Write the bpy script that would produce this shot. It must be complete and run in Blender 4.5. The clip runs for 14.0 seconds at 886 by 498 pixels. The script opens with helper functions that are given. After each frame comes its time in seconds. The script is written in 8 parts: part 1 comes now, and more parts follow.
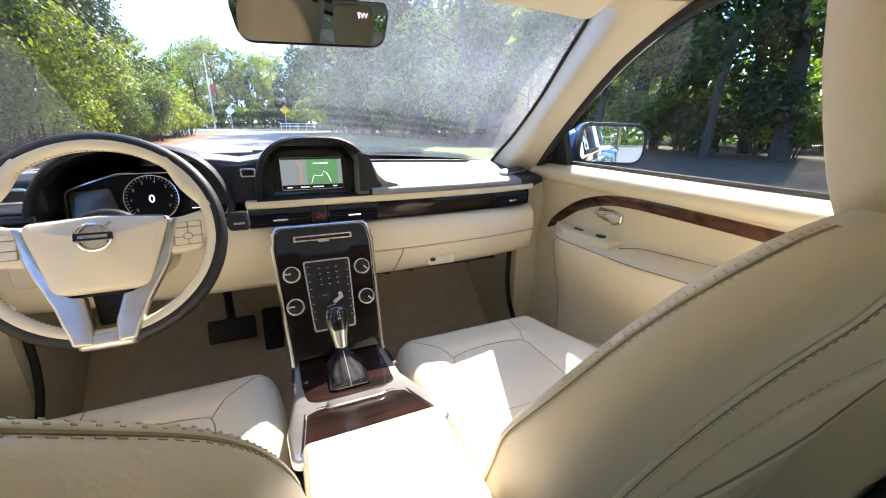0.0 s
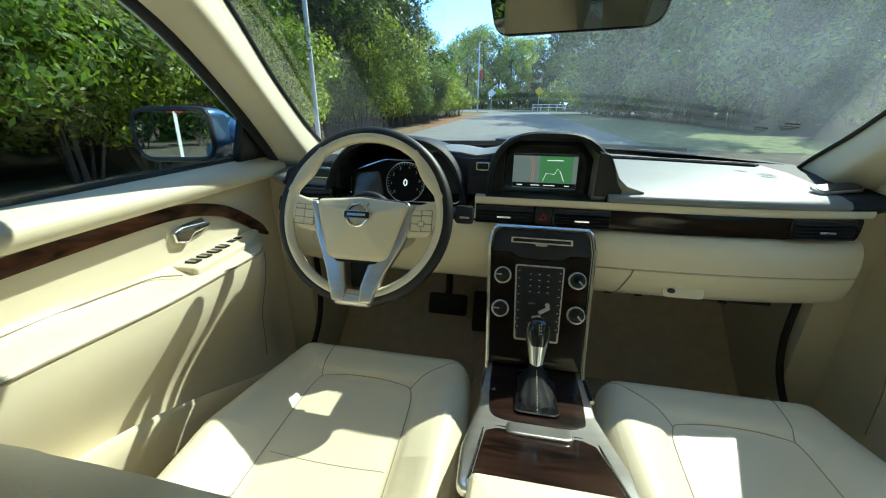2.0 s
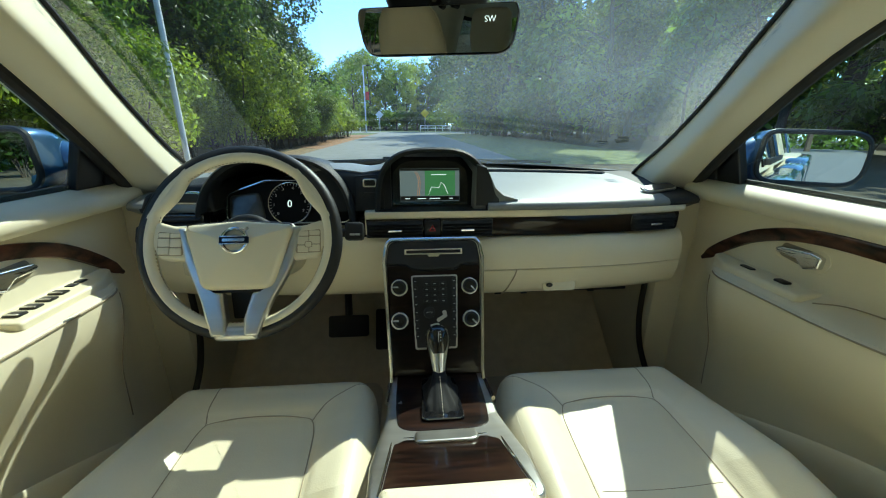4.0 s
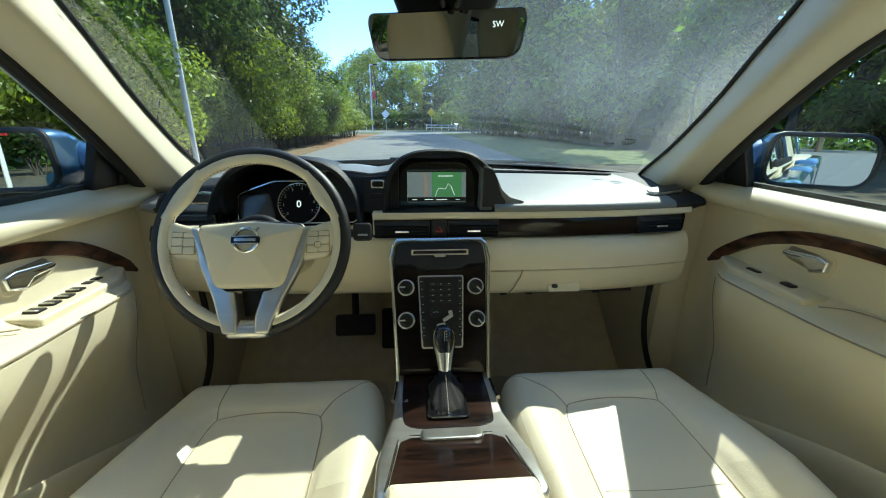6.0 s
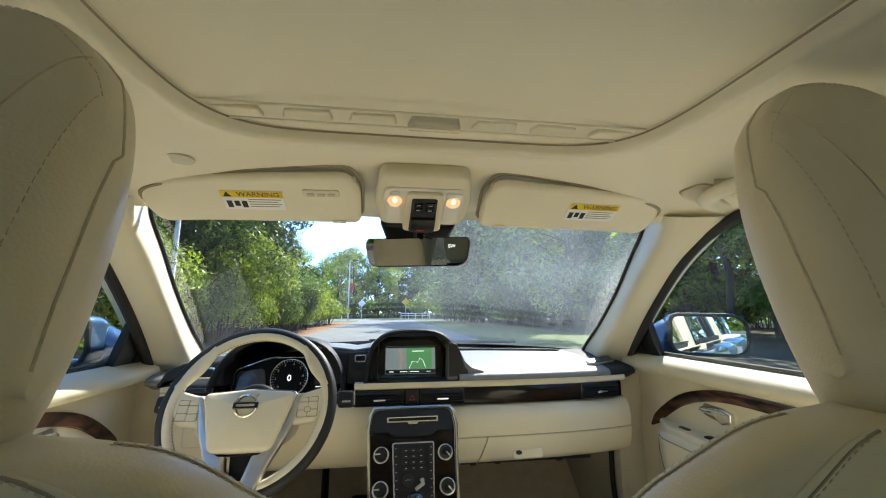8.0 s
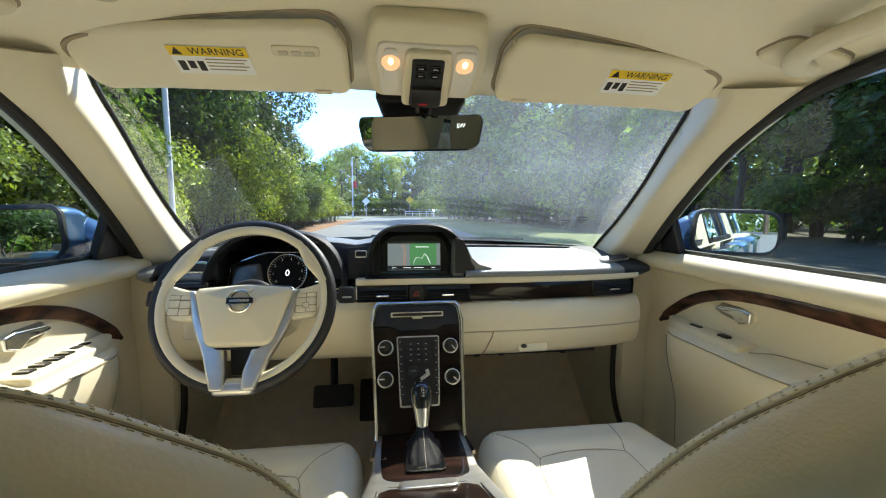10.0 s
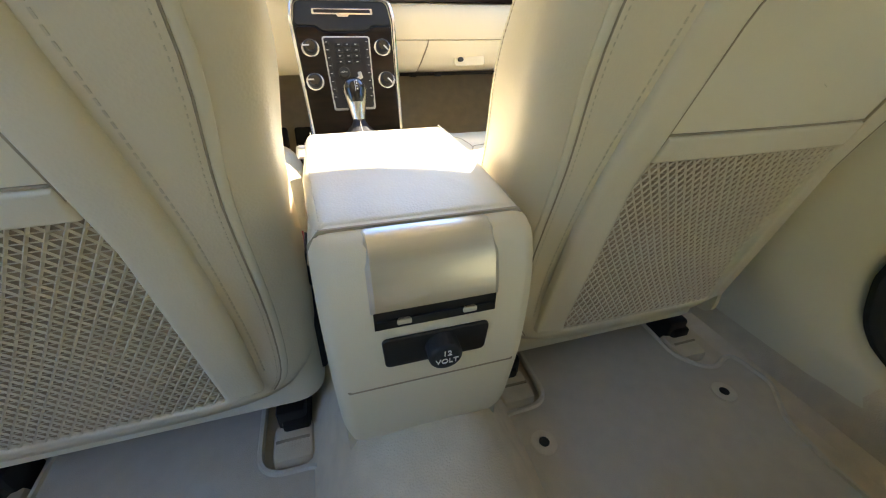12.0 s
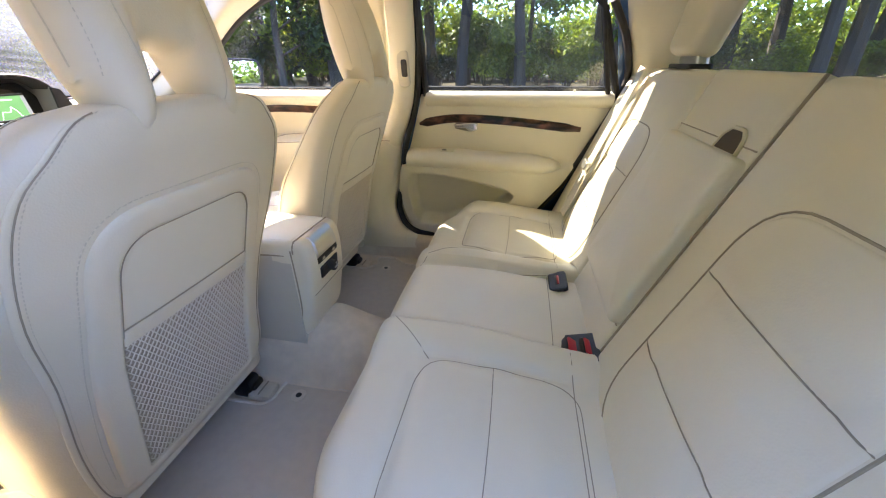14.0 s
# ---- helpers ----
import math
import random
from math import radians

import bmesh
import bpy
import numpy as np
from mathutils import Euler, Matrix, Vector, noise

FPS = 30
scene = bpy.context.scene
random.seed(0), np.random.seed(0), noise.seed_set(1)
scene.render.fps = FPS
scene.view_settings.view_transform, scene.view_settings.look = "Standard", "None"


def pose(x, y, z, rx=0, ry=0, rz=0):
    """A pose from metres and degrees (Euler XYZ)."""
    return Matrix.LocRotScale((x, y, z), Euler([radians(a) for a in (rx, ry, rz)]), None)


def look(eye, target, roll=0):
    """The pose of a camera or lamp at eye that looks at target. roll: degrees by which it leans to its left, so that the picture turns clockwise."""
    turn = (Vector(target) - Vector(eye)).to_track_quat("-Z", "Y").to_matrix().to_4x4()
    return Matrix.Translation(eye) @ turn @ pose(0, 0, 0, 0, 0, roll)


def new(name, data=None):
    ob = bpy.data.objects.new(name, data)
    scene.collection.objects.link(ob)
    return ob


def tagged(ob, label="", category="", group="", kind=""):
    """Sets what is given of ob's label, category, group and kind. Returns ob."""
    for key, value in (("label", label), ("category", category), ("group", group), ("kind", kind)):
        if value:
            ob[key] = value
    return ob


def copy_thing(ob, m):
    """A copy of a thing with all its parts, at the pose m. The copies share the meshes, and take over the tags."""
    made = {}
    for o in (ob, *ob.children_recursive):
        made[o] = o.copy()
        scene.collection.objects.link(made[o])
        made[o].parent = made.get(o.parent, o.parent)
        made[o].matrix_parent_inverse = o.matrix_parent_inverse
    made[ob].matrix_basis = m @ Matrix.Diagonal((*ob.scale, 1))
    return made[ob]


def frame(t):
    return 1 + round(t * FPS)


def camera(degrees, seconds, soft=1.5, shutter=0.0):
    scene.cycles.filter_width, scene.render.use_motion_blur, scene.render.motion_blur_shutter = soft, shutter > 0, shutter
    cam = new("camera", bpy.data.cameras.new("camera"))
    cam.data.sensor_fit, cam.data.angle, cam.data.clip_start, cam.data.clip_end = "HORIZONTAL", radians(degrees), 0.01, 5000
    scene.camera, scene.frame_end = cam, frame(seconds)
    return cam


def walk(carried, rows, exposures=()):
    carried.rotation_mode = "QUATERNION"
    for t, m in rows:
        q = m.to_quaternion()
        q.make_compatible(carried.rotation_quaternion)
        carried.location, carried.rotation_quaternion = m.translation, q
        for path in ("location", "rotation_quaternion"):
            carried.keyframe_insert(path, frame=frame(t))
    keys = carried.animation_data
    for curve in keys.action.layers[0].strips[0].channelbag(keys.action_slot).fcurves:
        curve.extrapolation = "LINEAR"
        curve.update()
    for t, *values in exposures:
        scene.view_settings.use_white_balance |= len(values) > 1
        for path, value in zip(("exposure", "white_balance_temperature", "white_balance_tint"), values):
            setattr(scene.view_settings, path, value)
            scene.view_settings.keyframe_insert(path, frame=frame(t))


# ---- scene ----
cam = camera(98.9, 14.0, 1.1)
SKY, SUN = 0.168, 1.62
EXPOSURES = [(0.0, 3.22, 6900, 20), (0.3, 2.72, 6800, 16), (0.6, 2.22, 6600, 5), (1.0, 2.16, 6660, -5), (3.5, 1.99, 6430, -14), (6.5, 2.17, 6600, -6), (7.1, 2.62, 6830, 4), (9.8, 2.62, 6830, 4), (10.5, 2.48, 6730, 1), (11.0, 2.72, 7010, 6), (11.6, 3.37, 7080, 9), (12.2, 4.44, 7780, 15), (12.6, 4.70, 7850, 19), (13.0, 4.60, 7950, 20), (13.5, 4.23, 7880, 19), (14.0, 4.3, 7420, 26)]
PATH = [
    (0, (-0.092, 0.012, 1.16), (0.684, 1.747, 0.538), 0.8),
    (0.5, (-0.066, 0.056, 1.192), (0.143, 1.932, 0.531), 0.9),
    (1, (-0.057, 0.052, 1.198), (0.028, 1.938, 0.536), 0.8),
    (1.5, (-0.059, 0.075, 1.201), (0.032, 1.951, 0.512), 0.7),
    (2, (-0.069, 0.101, 1.187), (-0.413, 1.935, 0.468), 0.5),
    (2.5, (-0.076, 0.106, 1.194), (-0.577, 1.874, 0.405), 0.6),
    (3, (-0.07, 0.098, 1.196), (-0.561, 1.885, 0.442), 0.5),
    (3.5, (-0.055, 0.093, 1.182), (-0.15, 1.973, 0.508), 0.3),
    (3.7, (-0.05, 0.091, 1.18), (0.073, 1.989, 0.559), 0.2),
    (5.8, (-0.06, 0.09, 1.183), (0.181, 1.968, 0.541), 0.4),
    (6, (-0.054, 0.082, 1.186), (0.085, 1.977, 0.561), 0.4),
    (6.5, (-0.048, 0.037, 1.18), (0.048, 1.963, 0.65), 0.3),
    (7, (-0.053, -0.039, 1.178), (0.063, 1.952, 1.038), 0.3),
    (7.5, (-0.065, -0.106, 1.18), (0.161, 1.869, 1.401), 0.1),
    (7.7, (-0.067, -0.135, 1.179), (0.202, 1.819, 1.511), 0.0),
    (9.8, (-0.055, -0.044, 1.168), (0.223, 1.936, 1.162), 0.2),
    (10, (-0.057, -0.025, 1.165), (0.199, 1.948, 0.965), 0.3),
    (10.5, (-0.046, -0.005, 1.156), (0.198, 1.919, 0.668), 0.2),
    (11, (-0.048, -0.02, 1.1), (0.198, 1.876, 0.513), 0.4),
    (11.2, (-0.052, -0.029, 1.058), (0.228, 1.846, 0.421), 0.3),
    (11.5, (-0.043, -0.065, 0.99), (0.286, 1.758, 0.237), 0.4),
    (11.7, (-0.047, -0.083, 0.951), (0.33, 1.665, 0.056), 0.3),
    (12, (-0.065, -0.111, 0.902), (0.425, 1.516, -0.153), 0.8),
    (12.5, (-0.161, -0.143, 0.913), (0.58, 1.357, -0.183), 0.8),
    (13, (-0.334, -0.127, 0.953), (0.958, 1.051, -0.018), -0.6),
    (13.5, (-0.561, -0.199, 1.039), (1.154, 0.342, 0.162), -0.6),
    (14, (-0.833, -0.362, 1.148), (0.927, -0.012, 0.265), -0.5),
]
walk(cam, [(t, look(eye, target, roll)) for t, eye, target, roll in PATH], EXPOSURES)

from mathutils.bvhtree import BVHTree

# ---------------------------------------------------------------- world and light
SUN_DIR = Vector((0.59, 0.80, 1.0)).normalized()
world = bpy.data.worlds.new("world")
scene.world = world
world.use_nodes = True
wn = world.node_tree.nodes
sky = wn.new("ShaderNodeTexSky")
sky.sky_type = "NISHITA"
sky.sun_disc = False
sky.altitude, sky.air_density, sky.dust_density, sky.ozone_density = 3000.0, 0.7, 0.0, 6.0
sky.sun_elevation = math.asin(SUN_DIR.z)
sky.sun_rotation = math.atan2(SUN_DIR.x, SUN_DIR.y)
world.node_tree.links.new(sky.outputs[0], wn["Background"].inputs[0])
wn["Background"].inputs[1].default_value = SKY
sun = new("sun", bpy.data.lights.new("sun", "SUN"))
sun.data.energy, sun.data.angle, sun.data.color = SUN, radians(0.5), (1.0, 0.97, 0.91)
sun.matrix_world = look(SUN_DIR * 60, (0, 0, 0))


# ---------------------------------------------------------------- materials
def shader(name, base, rough=0.5, metal=0.0, vary=0.12, scale=8.0, grain=0.0, grain_scale=600.0, coat=0.0, spec=0.5, hue=None, object_random=0.0, stretch=(1, 1, 1)):
    """A principled surface: large stains and small grain in the colour, and a fine relief."""
    m = bpy.data.materials.new(name)
    m.use_nodes = True
    nt = m.node_tree
    b = nt.nodes["Principled BSDF"]
    b.inputs["Roughness"].default_value = rough
    b.inputs["Metallic"].default_value = metal
    b.inputs["Coat Weight"].default_value = coat
    b.inputs["Coat Roughness"].default_value = 0.06
    b.inputs["Specular IOR Level"].default_value = spec
    co = nt.nodes.new("ShaderNodeTexCoord")
    mp = nt.nodes.new("ShaderNodeMapping")
    mp.inputs["Scale"].default_value = stretch
    nt.links.new(co.outputs["Object"], mp.inputs[0])
    n1 = nt.nodes.new("ShaderNodeTexNoise")
    n1.inputs["Scale"].default_value, n1.inputs["Detail"].default_value = scale, 5
    nt.links.new(mp.outputs[0], n1.inputs["Vector"])
    ramp = nt.nodes.new("ShaderNodeValToRGB")
    dark = [c * (1 - vary) for c in base]
    lite = [min(1, c * (1 + vary)) for c in (hue or base)]
    ramp.color_ramp.elements[0].position, ramp.color_ramp.elements[1].position = 0.3, 0.7
    ramp.color_ramp.elements[0].color, ramp.color_ramp.elements[1].color = (*dark, 1), (*lite, 1)
    nt.links.new(n1.outputs[0], ramp.inputs[0])
    out = ramp.outputs[0]
    if object_random:
        info = nt.nodes.new("ShaderNodeObjectInfo")
        hsv = nt.nodes.new("ShaderNodeHueSaturation")
        rng = nt.nodes.new("ShaderNodeMapRange")
        rng.inputs[3].default_value, rng.inputs[4].default_value = 1 - object_random, 1 + object_random
        nt.links.new(info.outputs["Random"], rng.inputs[0])
        nt.links.new(rng.outputs[0], hsv.inputs["Value"])
        nt.links.new(out, hsv.inputs["Color"])
        out = hsv.outputs[0]
    nt.links.new(out, b.inputs["Base Color"])
    if grain:
        n2 = nt.nodes.new("ShaderNodeTexNoise")
        n2.inputs["Scale"].default_value, n2.inputs["Detail"].default_value = grain_scale, 2
        nt.links.new(mp.outputs[0], n2.inputs["Vector"])
        bump = nt.nodes.new("ShaderNodeBump")
        bump.inputs["Strength"].default_value, bump.inputs["Distance"].default_value = grain, 0.001
        nt.links.new(n2.outputs[0], bump.inputs["Height"])
        nt.links.new(bump.outputs[0], b.inputs["Normal"])
    return m


def leather_shader(name, base, rough, cells=420.0, wrinkle=0.25):
    """Leather: cell grain, soft creases at a hand's scale, slightly worn gloss."""
    m = shader(name, base, rough, vary=0.035, scale=5.0)
    nt = m.node_tree
    b = nt.nodes["Principled BSDF"]
    co = nt.nodes["Texture Coordinate"]
    vor = nt.nodes.new("ShaderNodeTexVoronoi")
    vor.inputs["Scale"].default_value = cells
    nz = nt.nodes.new("ShaderNodeTexNoise")
    nz.inputs["Scale"].default_value, nz.inputs["Detail"].default_value = 14.0, 3
    nt.links.new(co.outputs["Object"], vor.inputs["Vector"])
    nt.links.new(co.outputs["Object"], nz.inputs["Vector"])
    b1 = nt.nodes.new("ShaderNodeBump")
    b1.inputs["Strength"].default_value, b1.inputs["Distance"].default_value = 0.25, 0.0006
    b2 = nt.nodes.new("ShaderNodeBump")
    b2.inputs["Strength"].default_value, b2.inputs["Distance"].default_value = wrinkle, 0.006
    nt.links.new(vor.outputs["Distance"], b1.inputs["Height"])
    nt.links.new(nz.outputs[0], b2.inputs["Height"])
    nt.links.new(b2.outputs[0], b1.inputs["Normal"])
    nt.links.new(b1.outputs[0], b.inputs["Normal"])
    mr = nt.nodes.new("ShaderNodeMapRange")
    mr.inputs[3].default_value, mr.inputs[4].default_value = rough - 0.07, rough + 0.09
    nt.links.new(nz.outputs[0], mr.inputs[0])
    nt.links.new(mr.outputs[0], b.inputs["Roughness"])
    return m


def wood_shader(name, dark, lite, along, rings=46.0, run=0.12):
    """Polished veneer: streaks along one axis under a clear coat."""
    stretch = [1.0, 1.0, 1.0]
    stretch["xyz".index(along)] = run
    m = shader(name, dark, 0.3, vary=0.25, scale=18.0, hue=lite, coat=0.7, spec=0.2, stretch=stretch)
    nt = m.node_tree
    mp = nt.nodes["Mapping"]
    nz = nt.nodes.new("ShaderNodeTexNoise")
    nz.inputs["Scale"].default_value, nz.inputs["Detail"].default_value, nz.inputs["Distortion"].default_value = rings, 8, 0.8
    nt.links.new(mp.outputs[0], nz.inputs["Vector"])
    ramp = nt.nodes.new("ShaderNodeValToRGB")
    ramp.color_ramp.elements[0].position, ramp.color_ramp.elements[1].position = 0.36, 0.66
    ramp.color_ramp.elements[0].color = (*[c * 0.5 for c in dark], 1)
    ramp.color_ramp.elements[1].color = (*lite, 1)
    nt.links.new(nz.outputs[0], ramp.inputs[0])
    nt.links.new(ramp.outputs[0], nt.nodes["Principled BSDF"].inputs["Base Color"])
    return m


def glass_shader(name, tint, haze=0.0, gloss_min=0.085):
    """A clear pane: it lets light through and mirrors by Fresnel; haze adds dust and a painted veil of reflected light.
    """
    m = bpy.data.materials.new(name)
    m.use_nodes = True
    nt = m.node_tree
    nt.nodes.remove(nt.nodes["Principled BSDF"])
    clear = nt.nodes.new("ShaderNodeBsdfTransparent")
    clear.inputs[0].default_value = (*tint, 1)
    gloss = nt.nodes.new("ShaderNodeBsdfGlossy")
    gloss.inputs["Roughness"].default_value = 0.0
    face = nt.nodes.new("ShaderNodeLayerWeight")
    face.inputs[0].default_value = 0.5
    power = nt.nodes.new("ShaderNodeMath")
    power.operation = "POWER"
    power.inputs[1].default_value = 4.2
    nt.links.new(face.outputs["Facing"], power.inputs[0])
    fres = nt.nodes.new("ShaderNodeMapRange")
    fres.inputs[3].default_value, fres.inputs[4].default_value = gloss_min, 1.0
    nt.links.new(power.outputs[0], fres.inputs[0])
    mix = nt.nodes.new("ShaderNodeMixShader")
    nt.links.new(fres.outputs[0], mix.inputs[0])
    nt.links.new(clear.outputs[0], mix.inputs[1])
    nt.links.new(gloss.outputs[0], mix.inputs[2])
    last = mix.outputs[0]
    if haze:
        dust_veil = nt.nodes.new("ShaderNodeBsdfTranslucent")
        dust_veil.inputs[0].default_value = (0.78, 0.88, 0.95, 1)
        co = nt.nodes.new("ShaderNodeTexCoord")
        nz = nt.nodes.new("ShaderNodeTexNoise")
        nz.inputs["Scale"].default_value, nz.inputs["Detail"].default_value = 2.6, 3
        nt.links.new(co.outputs["Object"], nz.inputs["Vector"])
        mr = nt.nodes.new("ShaderNodeMapRange")
        mr.inputs[1].default_value, mr.inputs[2].default_value = 0.35, 0.75
        mr.inputs[3].default_value, mr.inputs[4].default_value = haze * 0.35, haze * 1.5
        nt.links.new(nz.outputs[0], mr.inputs[0])
        # veil grows towards +x, standing in for the sunlit dash mirrored there
        parts_ = nt.nodes.new("ShaderNodeSeparateXYZ")
        nt.links.new(co.outputs["Object"], parts_.inputs[0])
        side = nt.nodes.new("ShaderNodeMapRange")
        side.interpolation_type = "SMOOTHSTEP"
        side.inputs[1].default_value, side.inputs[2].default_value = -0.12, 0.22
        side.inputs[3].default_value, side.inputs[4].default_value = 0.08, 1.0
        nt.links.new(parts_.outputs[0], side.inputs[0])
        both_ = nt.nodes.new("ShaderNodeMath")
        both_.operation = "MULTIPLY"
        nt.links.new(mr.outputs[0], both_.inputs[0])
        nt.links.new(side.outputs[0], both_.inputs[1])
        mix2 = nt.nodes.new("ShaderNodeMixShader")
        nt.links.new(both_.outputs[0], mix2.inputs[0])
        nt.links.new(last, mix2.inputs[1])
        nt.links.new(dust_veil.outputs[0], mix2.inputs[2])
        last = mix2.outputs[0]
    nt.links.new(last, nt.nodes["Material Output"].inputs[0])
    return m


def glow_shader(name, colour, power):
    m = bpy.data.materials.new(name)
    m.use_nodes = True
    b = m.node_tree.nodes["Principled BSDF"]
    b.inputs["Base Color"].default_value = (*[c * 0.4 for c in colour], 1)
    b.inputs["Emission Color"].default_value = (*colour, 1)
    b.inputs["Emission Strength"].default_value = power
    b.inputs["Roughness"].default_value = 0.25
    return m


def leaf_shader(name, base, lite):
    m = shader(name, base, 0.45, vary=0.3, scale=0.7, hue=lite, object_random=0.25)
    nt = m.node_tree
    b = nt.nodes["Principled BSDF"]
    geo = nt.nodes.new("ShaderNodeNewGeometry")
    hsv = nt.nodes.new("ShaderNodeHueSaturation")
    mr = nt.nodes.new("ShaderNodeMapRange")
    mr.inputs[3].default_value, mr.inputs[4].default_value = 0.55, 1.5
    nt.links.new(geo.outputs["Random Per Island"], mr.inputs[0])
    nt.links.new(mr.outputs[0], hsv.inputs["Value"])
    src = b.inputs["Base Color"].links[0].from_socket
    nt.links.new(src, hsv.inputs["Color"])
    nt.links.new(hsv.outputs[0], b.inputs["Base Color"])
    tr = nt.nodes.new("ShaderNodeBsdfTranslucent")
    thin = nt.nodes.new("ShaderNodeHueSaturation")
    thin.inputs["Hue"].default_value, thin.inputs["Saturation"].default_value, thin.inputs["Value"].default_value = 0.485, 1.05, 1.7
    nt.links.new(hsv.outputs[0], thin.inputs["Color"])
    nt.links.new(thin.outputs[0], tr.inputs[0])
    mix = nt.nodes.new("ShaderNodeMixShader")
    mix.inputs[0].default_value = 0.48
    nt.links.new(b.outputs[0], mix.inputs[1])
    nt.links.new(tr.outputs[0], mix.inputs[2])
    nt.links.new(mix.outputs[0], nt.nodes["Material Output"].inputs[0])
    return m


CREAM = (0.74, 0.672, 0.505)
leather = leather_shader("cream_leather", CREAM, 0.37)
# same cream leather, reddened to carry the warm light on the seat backs
leather_warm = leather_shader("warm_lit_cream_leather", (0.735, 0.650, 0.480), 0.42)
leather_soft = leather_shader("cream_leather_insert", (0.745, 0.678, 0.515), 0.44, cells=300.0, wrinkle=0.4)
vinyl = shader("cream_moulding", (0.735, 0.668, 0.50), 0.5, vary=0.04, scale=4.0, grain=0.2, grain_scale=900.0)
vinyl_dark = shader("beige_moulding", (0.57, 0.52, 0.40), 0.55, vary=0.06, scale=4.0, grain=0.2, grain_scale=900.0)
fabric = shader("cream_headliner_cloth", (0.84, 0.775, 0.615), 0.9, vary=0.03, scale=3.0, grain=0.35, grain_scale=1400.0, spec=0.15)
carpet = shader("beige_carpet", (0.66, 0.565, 0.42), 0.98, vary=0.07, scale=30.0, grain=1.0, grain_scale=500.0, spec=0.1)
mat_edge = shader("mat_edging", (0.63, 0.575, 0.475), 0.9, vary=0.05, scale=60.0, grain=0.4, grain_scale=900.0)
mat_cloth = shader("taupe_mat_cloth", (0.56, 0.505, 0.415), 0.97, vary=0.04, scale=40.0, grain=0.9, grain_scale=800.0, spec=0.1)
seam_mat = shader("dark_seam", (0.35, 0.29, 0.20), 0.8, vary=0.1)
sewing = shader("beige_sewing_thread", (0.62, 0.55, 0.40), 0.7, vary=0.1, scale=200.0)
thread = shader("cream_thread", (0.66, 0.60, 0.47), 0.7, vary=0.1, scale=200.0)
dial_black = shader("matt_black_dial", (0.008, 0.008, 0.009), 0.6, vary=0.1, spec=0.12)
charcoal = shader("charcoal_soft_plastic", (0.022, 0.024, 0.027), 0.55, vary=0.12, scale=10.0, grain=0.5, grain_scale=700.0, spec=0.28)
dash_pad = shader("grey_dash_pad", (0.22, 0.228, 0.220), 0.45, vary=0.08, scale=9.0, grain=0.6, grain_scale=500.0)
black = shader("black_plastic", (0.009, 0.009, 0.010), 0.42, vary=0.2, scale=20.0, grain=0.2)
gloss_black = shader("gloss_black", (0.008, 0.008, 0.009), 0.12, vary=0.2, scale=20.0, coat=0.5)
rubber = shader("black_rubber", (0.018, 0.018, 0.018), 0.75, vary=0.2, scale=30.0)
boot_leather = leather_shader("boot_leather", (0.012, 0.012, 0.013), 0.66, cells=500.0, wrinkle=0.5)
boot_leather.node_tree.nodes["Principled BSDF"].inputs["Specular IOR Level"].default_value = 0.2
black_leather = leather_shader("black_leather", (0.012, 0.012, 0.013), 0.48, cells=500.0)
chrome = shader("satin_chrome", (0.72, 0.73, 0.74), 0.16, metal=1.0, vary=0.05, scale=30.0)
alu = shader("brushed_aluminium", (0.62, 0.61, 0.58), 0.36, metal=1.0, vary=0.06, scale=60.0, grain=0.15, grain_scale=300.0, stretch=(0.05, 1, 1))
wood = wood_shader("walnut_veneer", (0.006, 0.0030, 0.0022), (0.030, 0.013, 0.008), "x")
wood_dark = wood_shader("black_walnut_veneer", (0.0035, 0.0020, 0.0016), (0.014, 0.0065, 0.0045), "x")
wood_dark.node_tree.nodes["Principled BSDF"].inputs["Specular IOR Level"].default_value = 0.08
wood_dark.node_tree.nodes["Principled BSDF"].inputs["Coat Weight"].default_value = 0.45
wood_y = wood_shader("walnut_veneer_door", (0.014, 0.0065, 0.0045), (0.135, 0.056, 0.036), "y", rings=34.0, run=0.45)
blue_paint = shader("blue_car_paint", (0.028, 0.085, 0.20), 0.3, metal=0.45, vary=0.05, coat=1.0)
mirror_mat = shader("mirror_silver", (0.82, 0.86, 0.88), 0.0, metal=1.0, vary=0.0)
windshield_glass = glass_shader("windshield_glass", (0.93, 0.96, 0.94), haze=0.078)
side_glass = glass_shader("green_tinted_glass", (0.84, 0.91, 0.86), haze=0.002, gloss_min=0.045)
rear_glass = glass_shader("dark_tinted_glass", (0.43, 0.49, 0.45), haze=0.004)
label_white = shader("white_label_film", (0.88, 0.88, 0.88), 0.35, vary=0.02)
etched = shader("etched_print", (0.10, 0.11, 0.12), 0.7, vary=0.05)
white_paint = shader("white_print", (0.8, 0.8, 0.78), 0.5, vary=0.03)
yellow_paint = shader("yellow_print", (0.85, 0.60, 0.03), 0.5, vary=0.03)
red_plastic = shader("red_plastic", (0.55, 0.02, 0.03), 0.4, vary=0.08)
steel = shader("galvanised_steel", (0.55, 0.56, 0.57), 0.45, metal=0.3, vary=0.15, scale=5.0)
frost = shader("frosted_lens", (0.80, 0.76, 0.70), 0.35, vary=0.03, grain=0.3, grain_scale=900.0)
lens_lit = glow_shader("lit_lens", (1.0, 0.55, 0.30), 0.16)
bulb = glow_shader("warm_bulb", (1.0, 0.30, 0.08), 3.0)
lit_white = glow_shader("lit_characters", (0.85, 0.95, 1.0), 0.28)
dial_print = shader("dial_print", (0.62, 0.58, 0.56), 0.5, vary=0.05)
pale_mark = shader("pale_print", (0.45, 0.46, 0.47), 0.5, vary=0.05)
